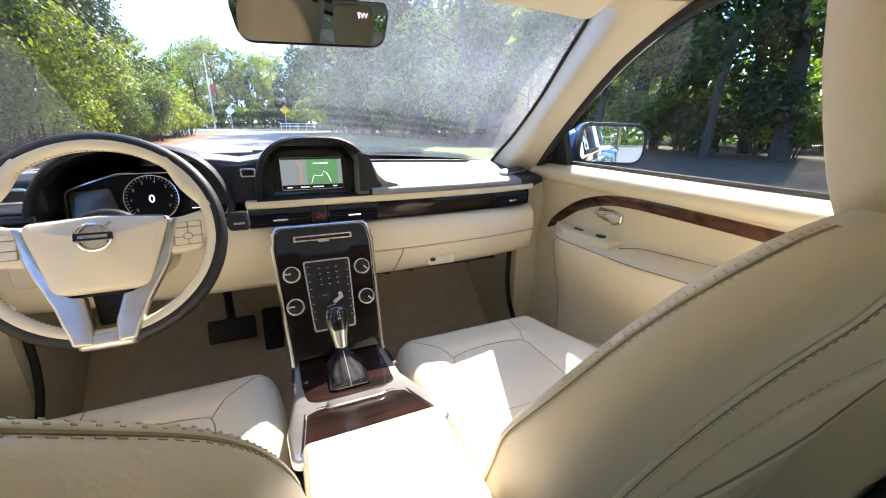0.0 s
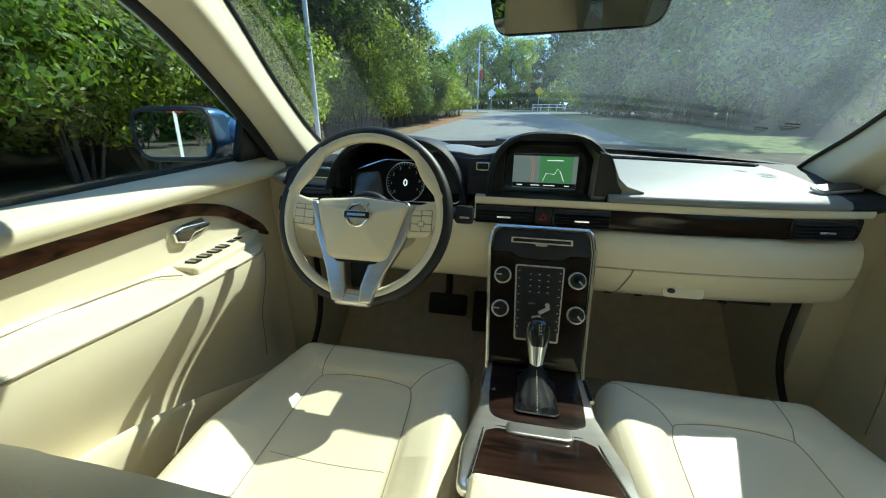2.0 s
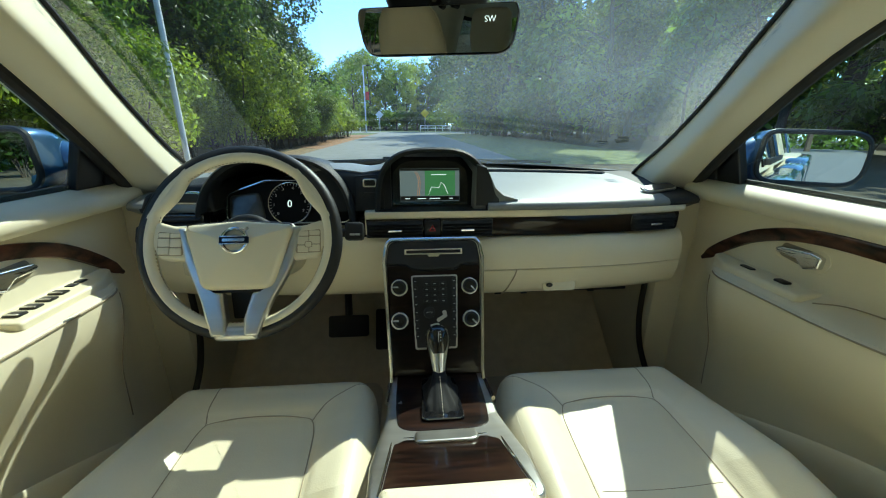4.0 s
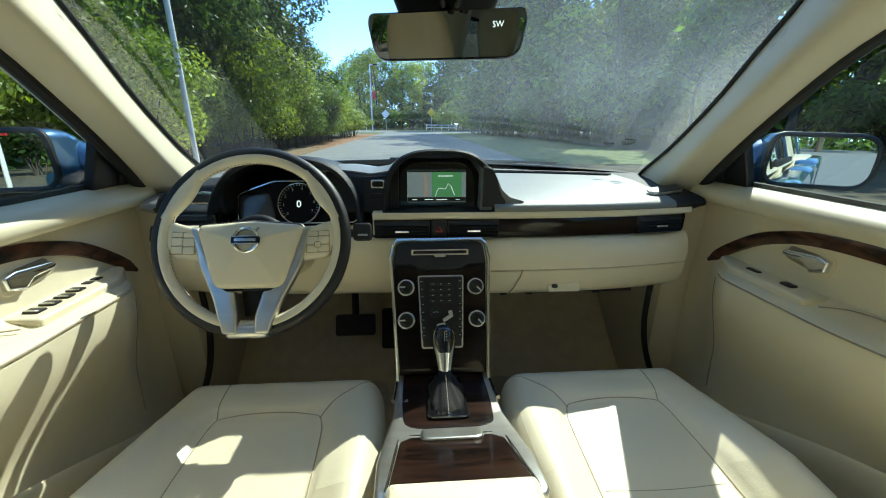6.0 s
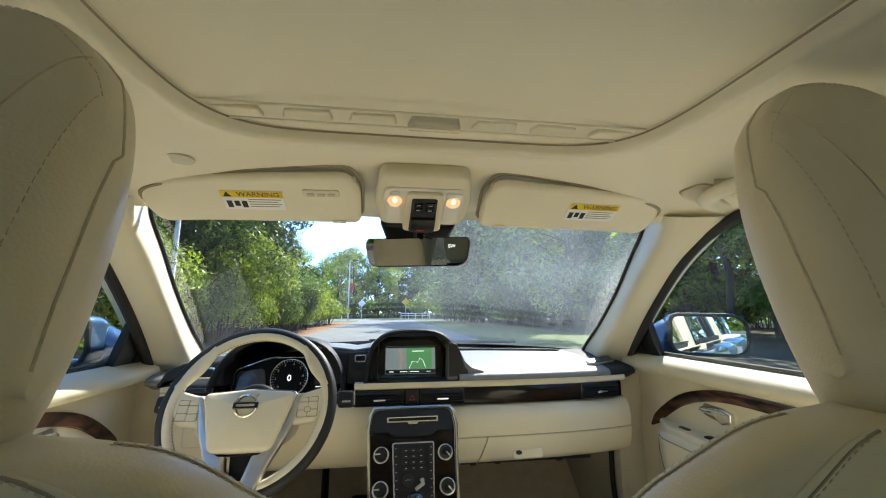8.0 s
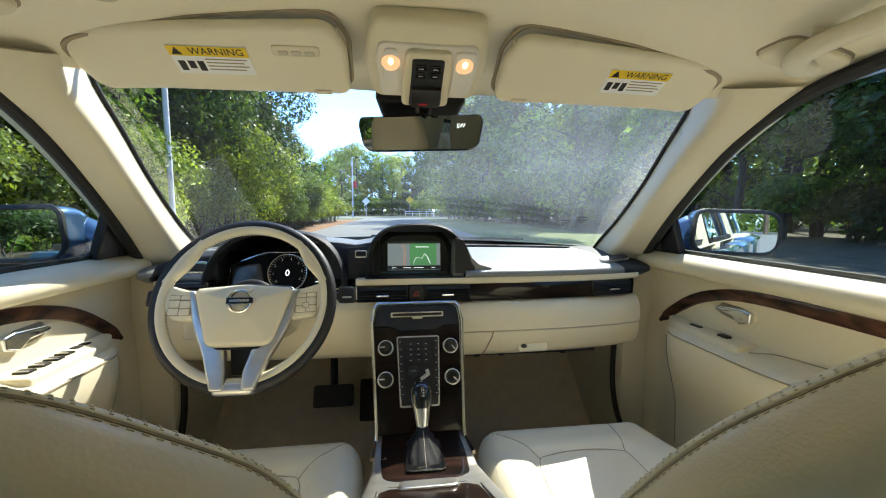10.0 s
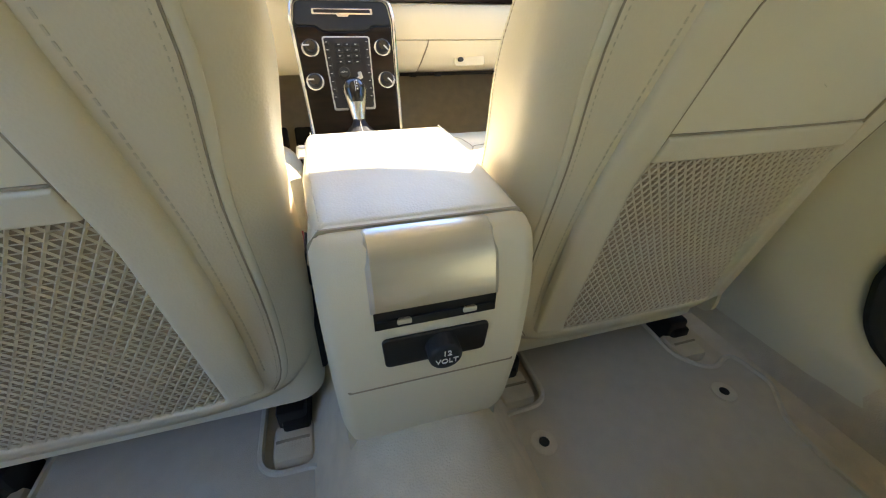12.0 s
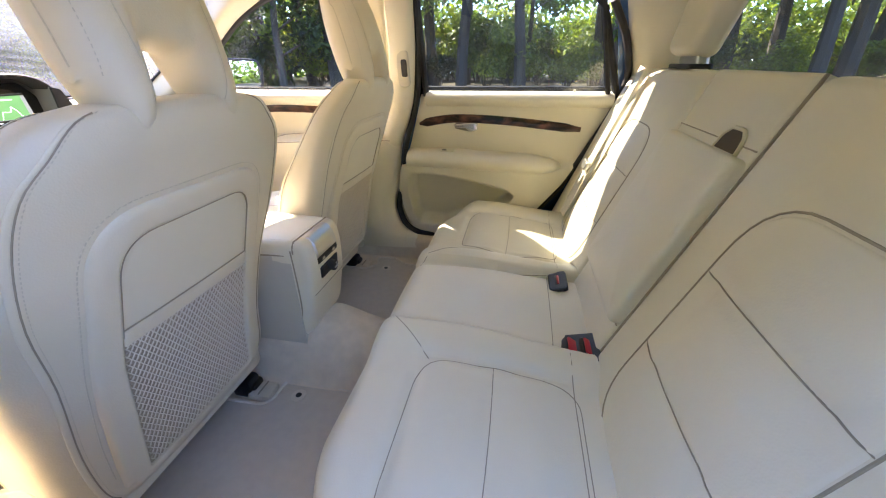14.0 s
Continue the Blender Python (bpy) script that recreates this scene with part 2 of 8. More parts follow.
net_cord = shader("cream_net_cord", (0.68, 0.585, 0.43), 0.6, vary=0.08, scale=150.0)
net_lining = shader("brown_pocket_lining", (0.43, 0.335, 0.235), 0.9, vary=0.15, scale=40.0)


# ---------------------------------------------------------------- mesh helpers
BASE = {}


def thing(name, base, label, category, group="", kind=""):
    ob = new(name)
    ob.location = base
    ob.empty_display_size = 0.05
    BASE[ob.name] = Vector(base)
    return tagged(ob, label, category, group, kind)


def finish(bm, smooth=True, angle=38):
    bmesh.ops.remove_doubles(bm, verts=bm.verts, dist=1e-5)
    bmesh.ops.recalc_face_normals(bm, faces=bm.faces)
    if smooth:
        lim = radians(angle)
        for f in bm.faces:
            f.smooth = True
        for e in bm.edges:
            if len(e.link_faces) == 2 and e.calc_face_angle(0) > lim:
                e.smooth = False


def mesh_object(name, bm, material, base=(0, 0, 0), smooth=True, angle=38):
    finish(bm, smooth, angle)
    b = Vector(base)
    for v in bm.verts:
        v.co -= b
    me = bpy.data.meshes.new(name)
    bm.to_mesh(me)
    bm.free()
    me.materials.append(material)
    return new(name, me)


def part(name, bm, material, parent, label="", kind="", smooth=True, angle=38):
    """One mesh, given in world coordinates, as a part under a thing or under a part."""
    base = BASE[parent.name]
    ob = mesh_object(name, bm, material, base, smooth, angle)
    ob.parent = parent
    BASE[ob.name] = base
    if label or kind:
        tagged(ob, label, kind=kind)
    return ob


def single(name, bm, material, label, category, base=(0, 0, 0), kind="", group="", smooth=True, angle=38):
    """A thing that is one mesh."""
    ob = mesh_object(name, bm, material, base, smooth, angle)
    ob.location = base
    BASE[ob.name] = Vector(base)
    return tagged(ob, label, category, group, kind)


def join(*bms):
    out = bmesh.new()
    for b in bms:
        me = bpy.data.meshes.new("tmp")
        b.to_mesh(me)
        out.from_mesh(me)
        bpy.data.meshes.remove(me)
        b.free()
    return out


def moved(bm, m):
    bmesh.ops.transform(bm, matrix=m, verts=bm.verts)
    return bm


def warped(bm, fn):
    for v in bm.verts:
        v.co = Vector(fn(*v.co))
    return bm


def axes(origin, u, w):
    """The matrix that lays local x along u, local z along w."""
    u, w = Vector(u).normalized(), Vector(w).normalized()
    v = w.cross(u).normalized()
    u = v.cross(w)
    m = Matrix((u, v, w)).transposed().to_4x4()
    m.translation = Vector(origin)
    return m


def box(x0, x1, y0, y1, z0, z1, bevel=0.0, seg=2):
    bm = bmesh.new()
    bmesh.ops.create_cube(bm, size=1.0)
    for v in bm.verts:
        v.co = Vector(((x0 + x1) / 2 + v.co.x * (x1 - x0), (y0 + y1) / 2 + v.co.y * (y1 - y0), (z0 + z1) / 2 + v.co.z * (z1 - z0)))
    if bevel:
        bmesh.ops.bevel(bm, geom=list(bm.edges), offset=bevel, segments=seg, profile=0.5, affect="EDGES")
    return bm


def rpoly(pts, r, n=5):
    """A polygon with rounded corners; r may be one radius or one for each corner."""
    out = []
    k = len(pts)
    for i in range(k):
        p, a, b = Vector(pts[i]), Vector(pts[i - 1]), Vector(pts[(i + 1) % k])
        rad = r[i] if isinstance(r, (list, tuple)) else r
        u, w = (a - p), (b - p)
        lu, lw = u.length, w.length
        u.normalize(), w.normalize()
        ang = max(0.05, u.angle(w))
        d = min(rad / math.tan(ang / 2), lu * 0.48, lw * 0.48)
        if d < 1e-4:
            out.append(tuple(p))
            continue
        s, e = p + u * d, p + w * d
        for j in range(n + 1):
            t = j / n
            q = s.lerp(p, t).lerp(p.lerp(e, t), t)
            out.append(tuple(q))
    return out


def rrect(w, h, r, n=5):
    return rpoly([(-w / 2, -h / 2), (w / 2, -h / 2), (w / 2, h / 2), (-w / 2, h / 2)], r, n)


def circle(r, n=32, rx=None):
    return [((rx or r) * math.cos(2 * math.pi * i / n), r * math.sin(2 * math.pi * i / n)) for i in range(n)]


def inset(pts, d):
    k = len(pts)
    area = sum(pts[i][0] * pts[(i + 1) % k][1] - pts[(i + 1) % k][0] * pts[i][1] for i in range(k))
    sgn = 1 if area > 0 else -1
    out = []
    for i in range(k):
        a, p, b = Vector(pts[i - 1]), Vector(pts[i]), Vector(pts[(i + 1) % k])
        t = (b - a)
        if t.length < 1e-9:
            out.append(tuple(p))
            continue
        t.normalize()
        nrm = Vector((-t.y, t.x)) * sgn
        out.append(tuple(p + nrm * d))
    return out


def skin(bm, rings, closed=True, cap0=True, cap1=True):
    """Bridge rings of points into a skin."""
    vs = [[bm.verts.new(p) for p in r] for r in rings]
    k = len(vs[0])
    for a, b in zip(vs, vs[1:]):
        for i in range(k if closed else k - 1):
            j = (i + 1) % k
            try:
                bm.faces.new((a[i], a[j], b[j], b[i]))
            except ValueError:
                pass
    if cap0 and closed:
        bm.faces.new(vs[0][::-1])
    if cap1 and closed:
        bm.faces.new(vs[-1])
    return bm


def loft(rings, closed=True, cap0=True, cap1=True):
    return skin(bmesh.new(), rings, closed, cap0, cap1)


def puff(outline, h, r, crown=0.0, m=None, n=4, rings=4, both=False):
    """An outline raised by h along z, its edge rounded by r, its face bulged by crown. both: rounded on its underside too."""
    bm = bmesh.new()
    layers = []
    if both:
        for j in range(n, 0, -1):
            a = j / n * math.pi / 2
            layers.append((inset(outline, r * (1 - math.cos(a))), r - r * math.sin(a)))
    else:
        layers.append((outline, 0.0))
    for j in range(n + 1):
        a = j / n * math.pi / 2
        layers.append((inset(outline, r * (1 - math.cos(a))), h - r + r * math.sin(a)))
    top = layers[-1][0]
    cx = sum(p[0] for p in top) / len(top)
    cy = sum(p[1] for p in top) / len(top)
    for j in range(1, rings):
        f = 1 - j / rings
        layers.append(([(cx + (p[0] - cx) * f, cy + (p[1] - cy) * f) for p in top], h + crown * (1 - f * f)))
    vs = [[bm.verts.new((p[0], p[1], z)) for p in o] for o, z in layers]
    k = len(outline)
    for a, b in zip(vs, vs[1:]):
        for i in range(k):
            j = (i + 1) % k
            bm.faces.new((a[i], a[j], b[j], b[i]))
    c = bm.verts.new((cx, cy, h + crown))
    for i in range(k):
        bm.faces.new((vs[-1][i], vs[-1][(i + 1) % k], c))
    bm.faces.new(vs[0][::-1])
    return moved(bm, m) if m else bm


def spline(pts, k=6, closed=False):
    """Catmull-Rom through the points."""
    P = [Vector(p) for p in pts]
    n = len(P)
    out = []
    for i in range(n if closed else n - 1):
        p1, p2 = P[i], P[(i + 1) % n]
        p0 = P[i - 1] if (closed or i > 0) else p1 * 2 - p2
        p3 = P[(i + 2) % n] if (closed or i + 2 < n) else p2 * 2 - p1
        for j in range(k):
            t = j / k
            out.append(0.5 * ((2 * p1) + (p2 - p0) * t + (2 * p0 - 5 * p1 + 4 * p2 - p3) * t * t + (3 * p1 - p0 - 3 * p2 + p3) * t ** 3))
    if not closed:
        out.append(P[-1])
    return out


def tube(pts, r, n=8, closed=False, flat=1.0, taper=None):
    """A round bar along points."""
    P = [Vector(p) for p in pts]
    k = len(P)
    rings = []
    nrm = None
    for i in range(k):
        if closed:
            t = P[(i + 1) % k] - P[i - 1]
        else:
            t = P[min(i + 1, k - 1)] - P[max(i - 1, 0)]
        t.normalize()
        if nrm is None:
            nrm = t.orthogonal().normalized() if abs(t.z) > 0.9 else Vector((0, 0, 1)).cross(t).normalized()
        nrm = (nrm - t * nrm.dot(t)).normalized()
        b = t.cross(nrm)
        rr = r * (taper(i / max(1, k - 1)) if taper else 1)
        rings.append([P[i] + (nrm * math.cos(2 * math.pi * j / n) + b * math.sin(2 * math.pi * j / n) * flat) * rr for j in range(n)])
    if closed:
        rings.append(rings[0])
        return loft(rings, True, False, False)
    return loft(rings)


def sheet(fn, nu, nv, thick=0.0):
    """A surface fn(u, v), u and v from 0 to 1, with an optional thickness."""
    bm = bmesh.new()
    vs = [[bm.verts.new(fn(i / nu, j / nv)) for j in range(nv + 1)] for i in range(nu + 1)]
    for i in range(nu):
        for j in range(nv):
            bm.faces.new((vs[i][j], vs[i + 1][j], vs[i + 1][j + 1], vs[i][j + 1]))
    if thick:
        bmesh.ops.recalc_face_normals(bm, faces=bm.faces)
        bmesh.ops.solidify(bm, geom=bm.faces[:], thickness=thick)
    return bm


def stitches(path, length=0.0040, gap=0.0026, r=0.00055):
    """Short threads along a polyline, all in one mesh."""
    P = [Vector(p) for p in path]
    bms = bmesh.new()
    pos, nxt = 0.0, 0.0
    for a, b in zip(P, P[1:]):
        seg = (b - a).length
        if seg < 1e-6:
            continue
        d = (b - a) / seg
        while nxt < pos + seg:
            s = a + d * (nxt - pos)
            e = s + d * length
            side = d.orthogonal().normalized() * r
            up = d.cross(side).normalized() * r
            ring = [s + side, s + up, s - side, s - up]
            ring2 = [e + side, e + up, e - side, e - up]
            v1 = [bms.verts.new(p) for p in ring]
            v2 = [bms.verts.new(p) for p in ring2]
            for i in range(4):
                bms.faces.new((v1[i], v1[(i + 1) % 4], v2[(i + 1) % 4], v2[i]))
            bms.faces.new(v1[::-1])
            bms.faces.new(v2)
            nxt += length + gap
        pos += seg
    return bms


def closer(pts, step):
    """A closed outline with points no farther apart than a step."""
    out = []
    for a, b in zip(pts, pts[1:] + pts[:1]):
        n_ = max(1, int(math.dist(a, b) / step))
        out += [tuple(x + (y - x) * i / n_ for x, y in zip(a, b)) for i in range(n_)]
    return out


def drape(bm, pts, way, lift=0.0006):
    """The points laid onto a skin along a direction; those that miss it are left out."""
    tree = BVHTree.FromBMesh(bm)
    way = Vector(way).normalized()
    out = []
    for p in pts:
        hit_, nrm, _, _ = tree.ray_cast(Vector(p) - way * 0.5, way)
        if hit_:
            if nrm.dot(way) > 0:
                nrm = -nrm
            out.append(hit_ + nrm * lift)
    return out


def words(body, size, m, material, parent, name="lettering", depth=0.0004, label=""):
    cu = bpy.data.curves.new(name, "FONT")
    cu.body, cu.size, cu.align_x, cu.align_y, cu.extrude = body, size, "CENTER", "CENTER", depth
    cu.resolution_u = 3
    tmp = bpy.data.objects.new("tmp", cu)
    me = bpy.data.meshes.new_from_object(tmp)
    bpy.data.objects.remove(tmp)
    bm = bmesh.new()
    bm.from_mesh(me)
    bpy.data.meshes.remove(me)
    moved(bm, m)
    return part(name, bm, material, parent, label, smooth=False)


def mirror_x(bm, s):
    if s < 0:
        for v in bm.verts:
            v.co.x = -v.co.x
    return bm


# ---------------------------------------------------------------- shell of the cabin
def side_x(z):
    """Half width of the cabin side at a height above the sill."""
    return 0.745 - max(0.0, z - 1.03) * 0.33


def roof_z(x, y):
    z = 1.458 - 0.068 * (abs(x) / 0.62) ** 2.4
    if y > 0.42:
        z -= 0.024 * ((y - 0.42) / 0.44) ** 1.3
        z += 0.016 * math.exp(-((y - 0.61) / 0.085) ** 2) * max(0.0, 1 - (abs(x) / 0.60) ** 4)
    if y < -0.5:
        z -= 0.05 * ((-0.5 - y) / 1.2) ** 1.5
    return z


def loop_rect(hx, y0, y1, power, k=120, bow=0.0):
    out = []
    cy, hy = (y0 + y1) / 2, (y1 - y0) / 2
    for i in range(k):
        a = 2 * math.pi * i / k
        c, s = math.cos(a), math.sin(a)
        x = hx * math.copysign(abs(c) ** (2 / power), c)
        y = cy + hy * math.copysign(abs(s) ** (2 / power), s)
        if bow and s > 0:
            y -= bow * (x / hx) ** 2 * s
        out.append((x, y))
    return out


def build_ceiling():
    outer = loop_rect(0.64, -1.75, 0.845, 9, bow=0.21)
    hole = loop_rect(0.362, -0.42, 0.495, 6, bow=0.03)
    rings = []
    for f in (0.0, 0.06, 0.15, 0.3, 0.5, 0.7, 0.85, 0.94, 1.0):
        ring = []
        for (xo, yo), (xi, yi) in zip(outer, hole):
            x, y = xo + (xi - xo) * f, yo + (yi - yo) * f
            ring.append((x, y, roof_z(x, y) - (0.012 if f == 0 else 0)))
        rings.append(ring)
    for grow, up in ((0.003, -0.002), (0.008, -0.001), (0.012, 0.006), (0.013, 0.034)):
        rings.append([(x * (1 - grow / 0.355), 0.0375 + (y - 0.0375) * (1 - grow / 0.4575), roof_z(x, y) + up) for x, y in hole])
    single("ceiling", loft(rings, True, False, False), fabric, "cream cloth headliner with a sunroof opening", "ceiling", kind="structure", angle=50)
    # the roof skin over it
    roof = [[(x * 1.0, y, roof_z(x, y) + 0.055) for x, y in outer]]
    for f in (0.8, 0.5, 0.2):
        roof.append([(x * f, -0.44 + (y + 0.44) * f, roof_z(x * f, -0.44 + (y + 0.44) * f) + 0.065) for x, y in outer])
    roof.insert(0, [(x * 1.0, y, roof_z(x, y) - 0.012) for x, y in outer])
    single("roof", loft(roof, True, False, True), blue_paint, "blue painted steel car roof", "roof", kind="structure")
    # sliding shade in the opening
    shade = thing("sunroof_shade", (0, 0, 1.49), "closed cream cloth sunroof shade with a moulded pull", "sunroof shade")
    part("panel", loft([[(x * 1.05, 0.035 + (y - 0.025) * 1.06, roof_z(x, y) + 0.026 - 0.006 * (f == 0)) for x, y in loop_rect(0.355 * g, 0.025 - 0.445 * g, 0.025 + 0.445 * g, 6, bow=0.03 * g)] for f, g in ((0, 1.0), (1, 0.6), (2, 0.2))], True, False, True), fabric, shade)
    gap = [(x * 0.966, 0.0375 + (y - 0.0375) * 0.974, roof_z(x, y) + 0.0185) for x, y in loop_rect(0.362, -0.42, 0.495, 6, bow=0.03)]
    part("edge_gap", tube(gap, 0.0018, 6, closed=True), seam_mat, shade)
    for i in range(7):
        x = (i - 3) * 0.098
        y = 0.430 - 0.03 * (x / 0.355) ** 2
        z = roof_z(x, y) + 0.024
        if i == 3:
            bm = puff(rpoly([(-0.045, -0.016), (0.045, -0.016), (0.036, 0.016), (-0.036, 0.016)], 0.006), 0.014, 0.004, m=axes((x, y, z), (1, 0, 0), (0, 0, -1)))
            part("pull", bm, vinyl_dark, shade)
        else:
            bm = puff(rpoly([(-0.038, -0.012), (0.038, -0.012), (0.034, 0.012), (-0.030, 0.012)], 0.003), 0.007, 0.003, m=axes((x, y, z), (1, -0.05 * x, 0), (0, 0, -1)))
            part("rib", bm, fabric, shade)
    rim = [(x, y, roof_z(x, y) + 0.031) for x, y in rrect(0.70, 0.044, 0.01, 3)]
    rim = [(x, 0.430 + y - 0.03 * (x / 0.355) ** 2, roof_z(x, 0.430) + 0.0215) for x, y, z in rim]
    part("frame", tube(rim, 0.0022, 6, closed=True), fabric, shade)


def pillar_a(s):
    ws = [(0.70, 1.34, 1.015), (0.675, 1.25, 1.06), (0.652, 1.11, 1.135), (0.628, 0.96, 1.235), (0.610, 0.85, 1.325), (0.600, 0.772, 1.392), (0.585, 0.735, 1.435)]
    se = [(0.735, 1.14, 0.955), (0.728, 1.085, 1.012), (0.707, 0.99, 1.098), (0.676, 0.85, 1.204), (0.650, 0.715, 1.292), (0.628, 0.60, 1.345), (0.615, 0.54, 1.372)]
    ws, se = spline(ws, 4), spline(se, 4)
    rings = []
    for a, b in zip(ws, se):
        inn = Vector((-0.045, -0.035, -0.02))
        mid = a.lerp(b, 0.45) + inn
        q1, q2 = a.lerp(mid, 0.6) + inn * 0.12, b.lerp(mid, 0.6) + inn * 0.12
        back = Vector((0.05, 0.03, 0.0))
        rings.append([*spline([a, q1, mid, q2, b], 4), b + back, a + back])
    trim = thing("pillar_trim", (0.66 * s, 1.0, 1.0), "cream moulded windscreen pillar cover with airbag tag", "pillar trim", group="windscreen pillars", kind="structure")
    cover = loft(rings)
    tree = BVHTree.FromBMesh(cover)
    tag = puff(rrect(0.046, 0.016, 0.004), 0.002, 0.0008)
    for v in tag.verts:
        at, nrm, _, _ = tree.find_nearest(Vector((0.585, 0.800, 1.335)) + Vector((0.10, -0.55, 0.45)).normalized() * v.co.x + Vector((0.4, 0.5, 0.55)).normalized() * v.co.y)
        v.co = at + (nrm if nrm.x < 0 else -nrm) * (v.co.z + 0.0002)
    part("glass_edge", mirror_x(tube([p + Vector((-0.004, -0.004, 0.001)) for p in ws], 0.0050, 7), s), rubber, trim, "black rubber edge beside the windscreen")
    part("cover", mirror_x(cover, s), vinyl, trim, angle=75)
    part("tag", mirror_x(tag, s), vinyl_dark, trim)
    # black door frame seal beside the glass
    seal = spline([(0.738, 1.13, 0.96), (0.731, 1.085, 1.012), (0.708, 0.985, 1.10), (0.678, 0.845, 1.208), (0.651, 0.71, 1.297), (0.632, 0.585, 1.352), (0.622, 0.44, 1.378), (0.616, 0.2, 1.388), (0.616, 0.06, 1.388)], 6)
    single("seal", mirror_x(tube(seal, 0.0125, 8), s), rubber, "black rubber seal round the front door opening", "seal", base=(0.66 * s, 0.9, 1.1), kind="structure")


def build_windshield():
    def f(u, v):
        x = (u * 2 - 1)
        top = Vector((0.675 * x, 0.875 - 0.21 * x * x, 1.452 - 0.042 * x * x))
        bot = Vector((0.80 * x, 1.54 - 0.22 * x * x, 1.035 - 0.022 * x * x))
        p = bot.lerp(top, v)
        p.z += 0.028 * math.sin(math.pi * v)
        p.y += 0.02 * math.sin(math.pi * v)
        return p
    w = single("window_windshield", sheet(f, 32, 16), windshield_glass, "raked windscreen with dust and a painted veil of dash reflections", "windscreen", kind="structure")
    w.visible_shadow = False
    band = sheet(lambda u, v: f(u, v * 0.035) + Vector((0, -0.004, -0.004)), 32, 1)
    single("windshield_band", band, black, "black ceramic band along the foot of the windscreen", "window band", kind="structure")
    top = sheet(lambda u, v: f(u, 0.992 + 0.02 * v) + Vector((0, -0.004, -0.004)), 32, 1)
    single("windshield_header", top, black, "black ceramic band along the head of the windscreen", "window band", kind="structure")
    mk = thing("glass_mark", (0.58, 1.24, 1.12), "small grey etched maker's marks on the windscreen corner", "glass mark", kind="structure")
    for u0, v0, wd, hh in ((0.884, 0.258, 0.018, 0.006), (0.880, 0.244, 0.024, 0.003), (0.882, 0.236, 0.020, 0.003), (0.885, 0.228, 0.014, 0.003), (0.852, 0.226, 0.018, 0.006), (0.854, 0.216, 0.013, 0.003)):
        part("etched_bar", sheet(lambda u, v: f(u0 + wd * u, v0 + hh * v * 1.4) + Vector((0, -0.003, -0.003)), 3, 1), etched, mk, smooth=False)
    for s in (-1, 1):
        edge = [f(0.5 + 0.497 * s, v / 20) + Vector((0, -0.004, -0.004)) for v in range(21)]
        single("windshield_seal", tube(edge, 0.008, 6), rubber, "black seal along the edge of the windscreen", "seal", base=(0.66 * s, 1.1, 1.1), kind="structure")


def side_pane(name, pts, label, s, glass=side_glass):
    bm = bmesh.new()
    vs = [bm.verts.new((s * (side_x(z) + 0.008), y, z)) for y, z in pts]
    bm.faces.new(vs)
    w = single(name, bm, glass, label, "car window", kind="structure", smooth=False)
    w.visible_shadow = glass is rear_glass


FRONT_PANE = [(1.10, 1.02), (1.02, 1.09), (0.86, 1.20), (0.71, 1.30), (0.59, 1.352), (0.44, 1.38), (0.2, 1.39), (0.10, 1.39), (0.10, 1.02)]
REAR_PANE = [(0.02, 1.02), (0.02, 1.39), (-0.3, 1.385), (-0.55, 1.365), (-0.60, 1.30), (-0.70, 1.02)]


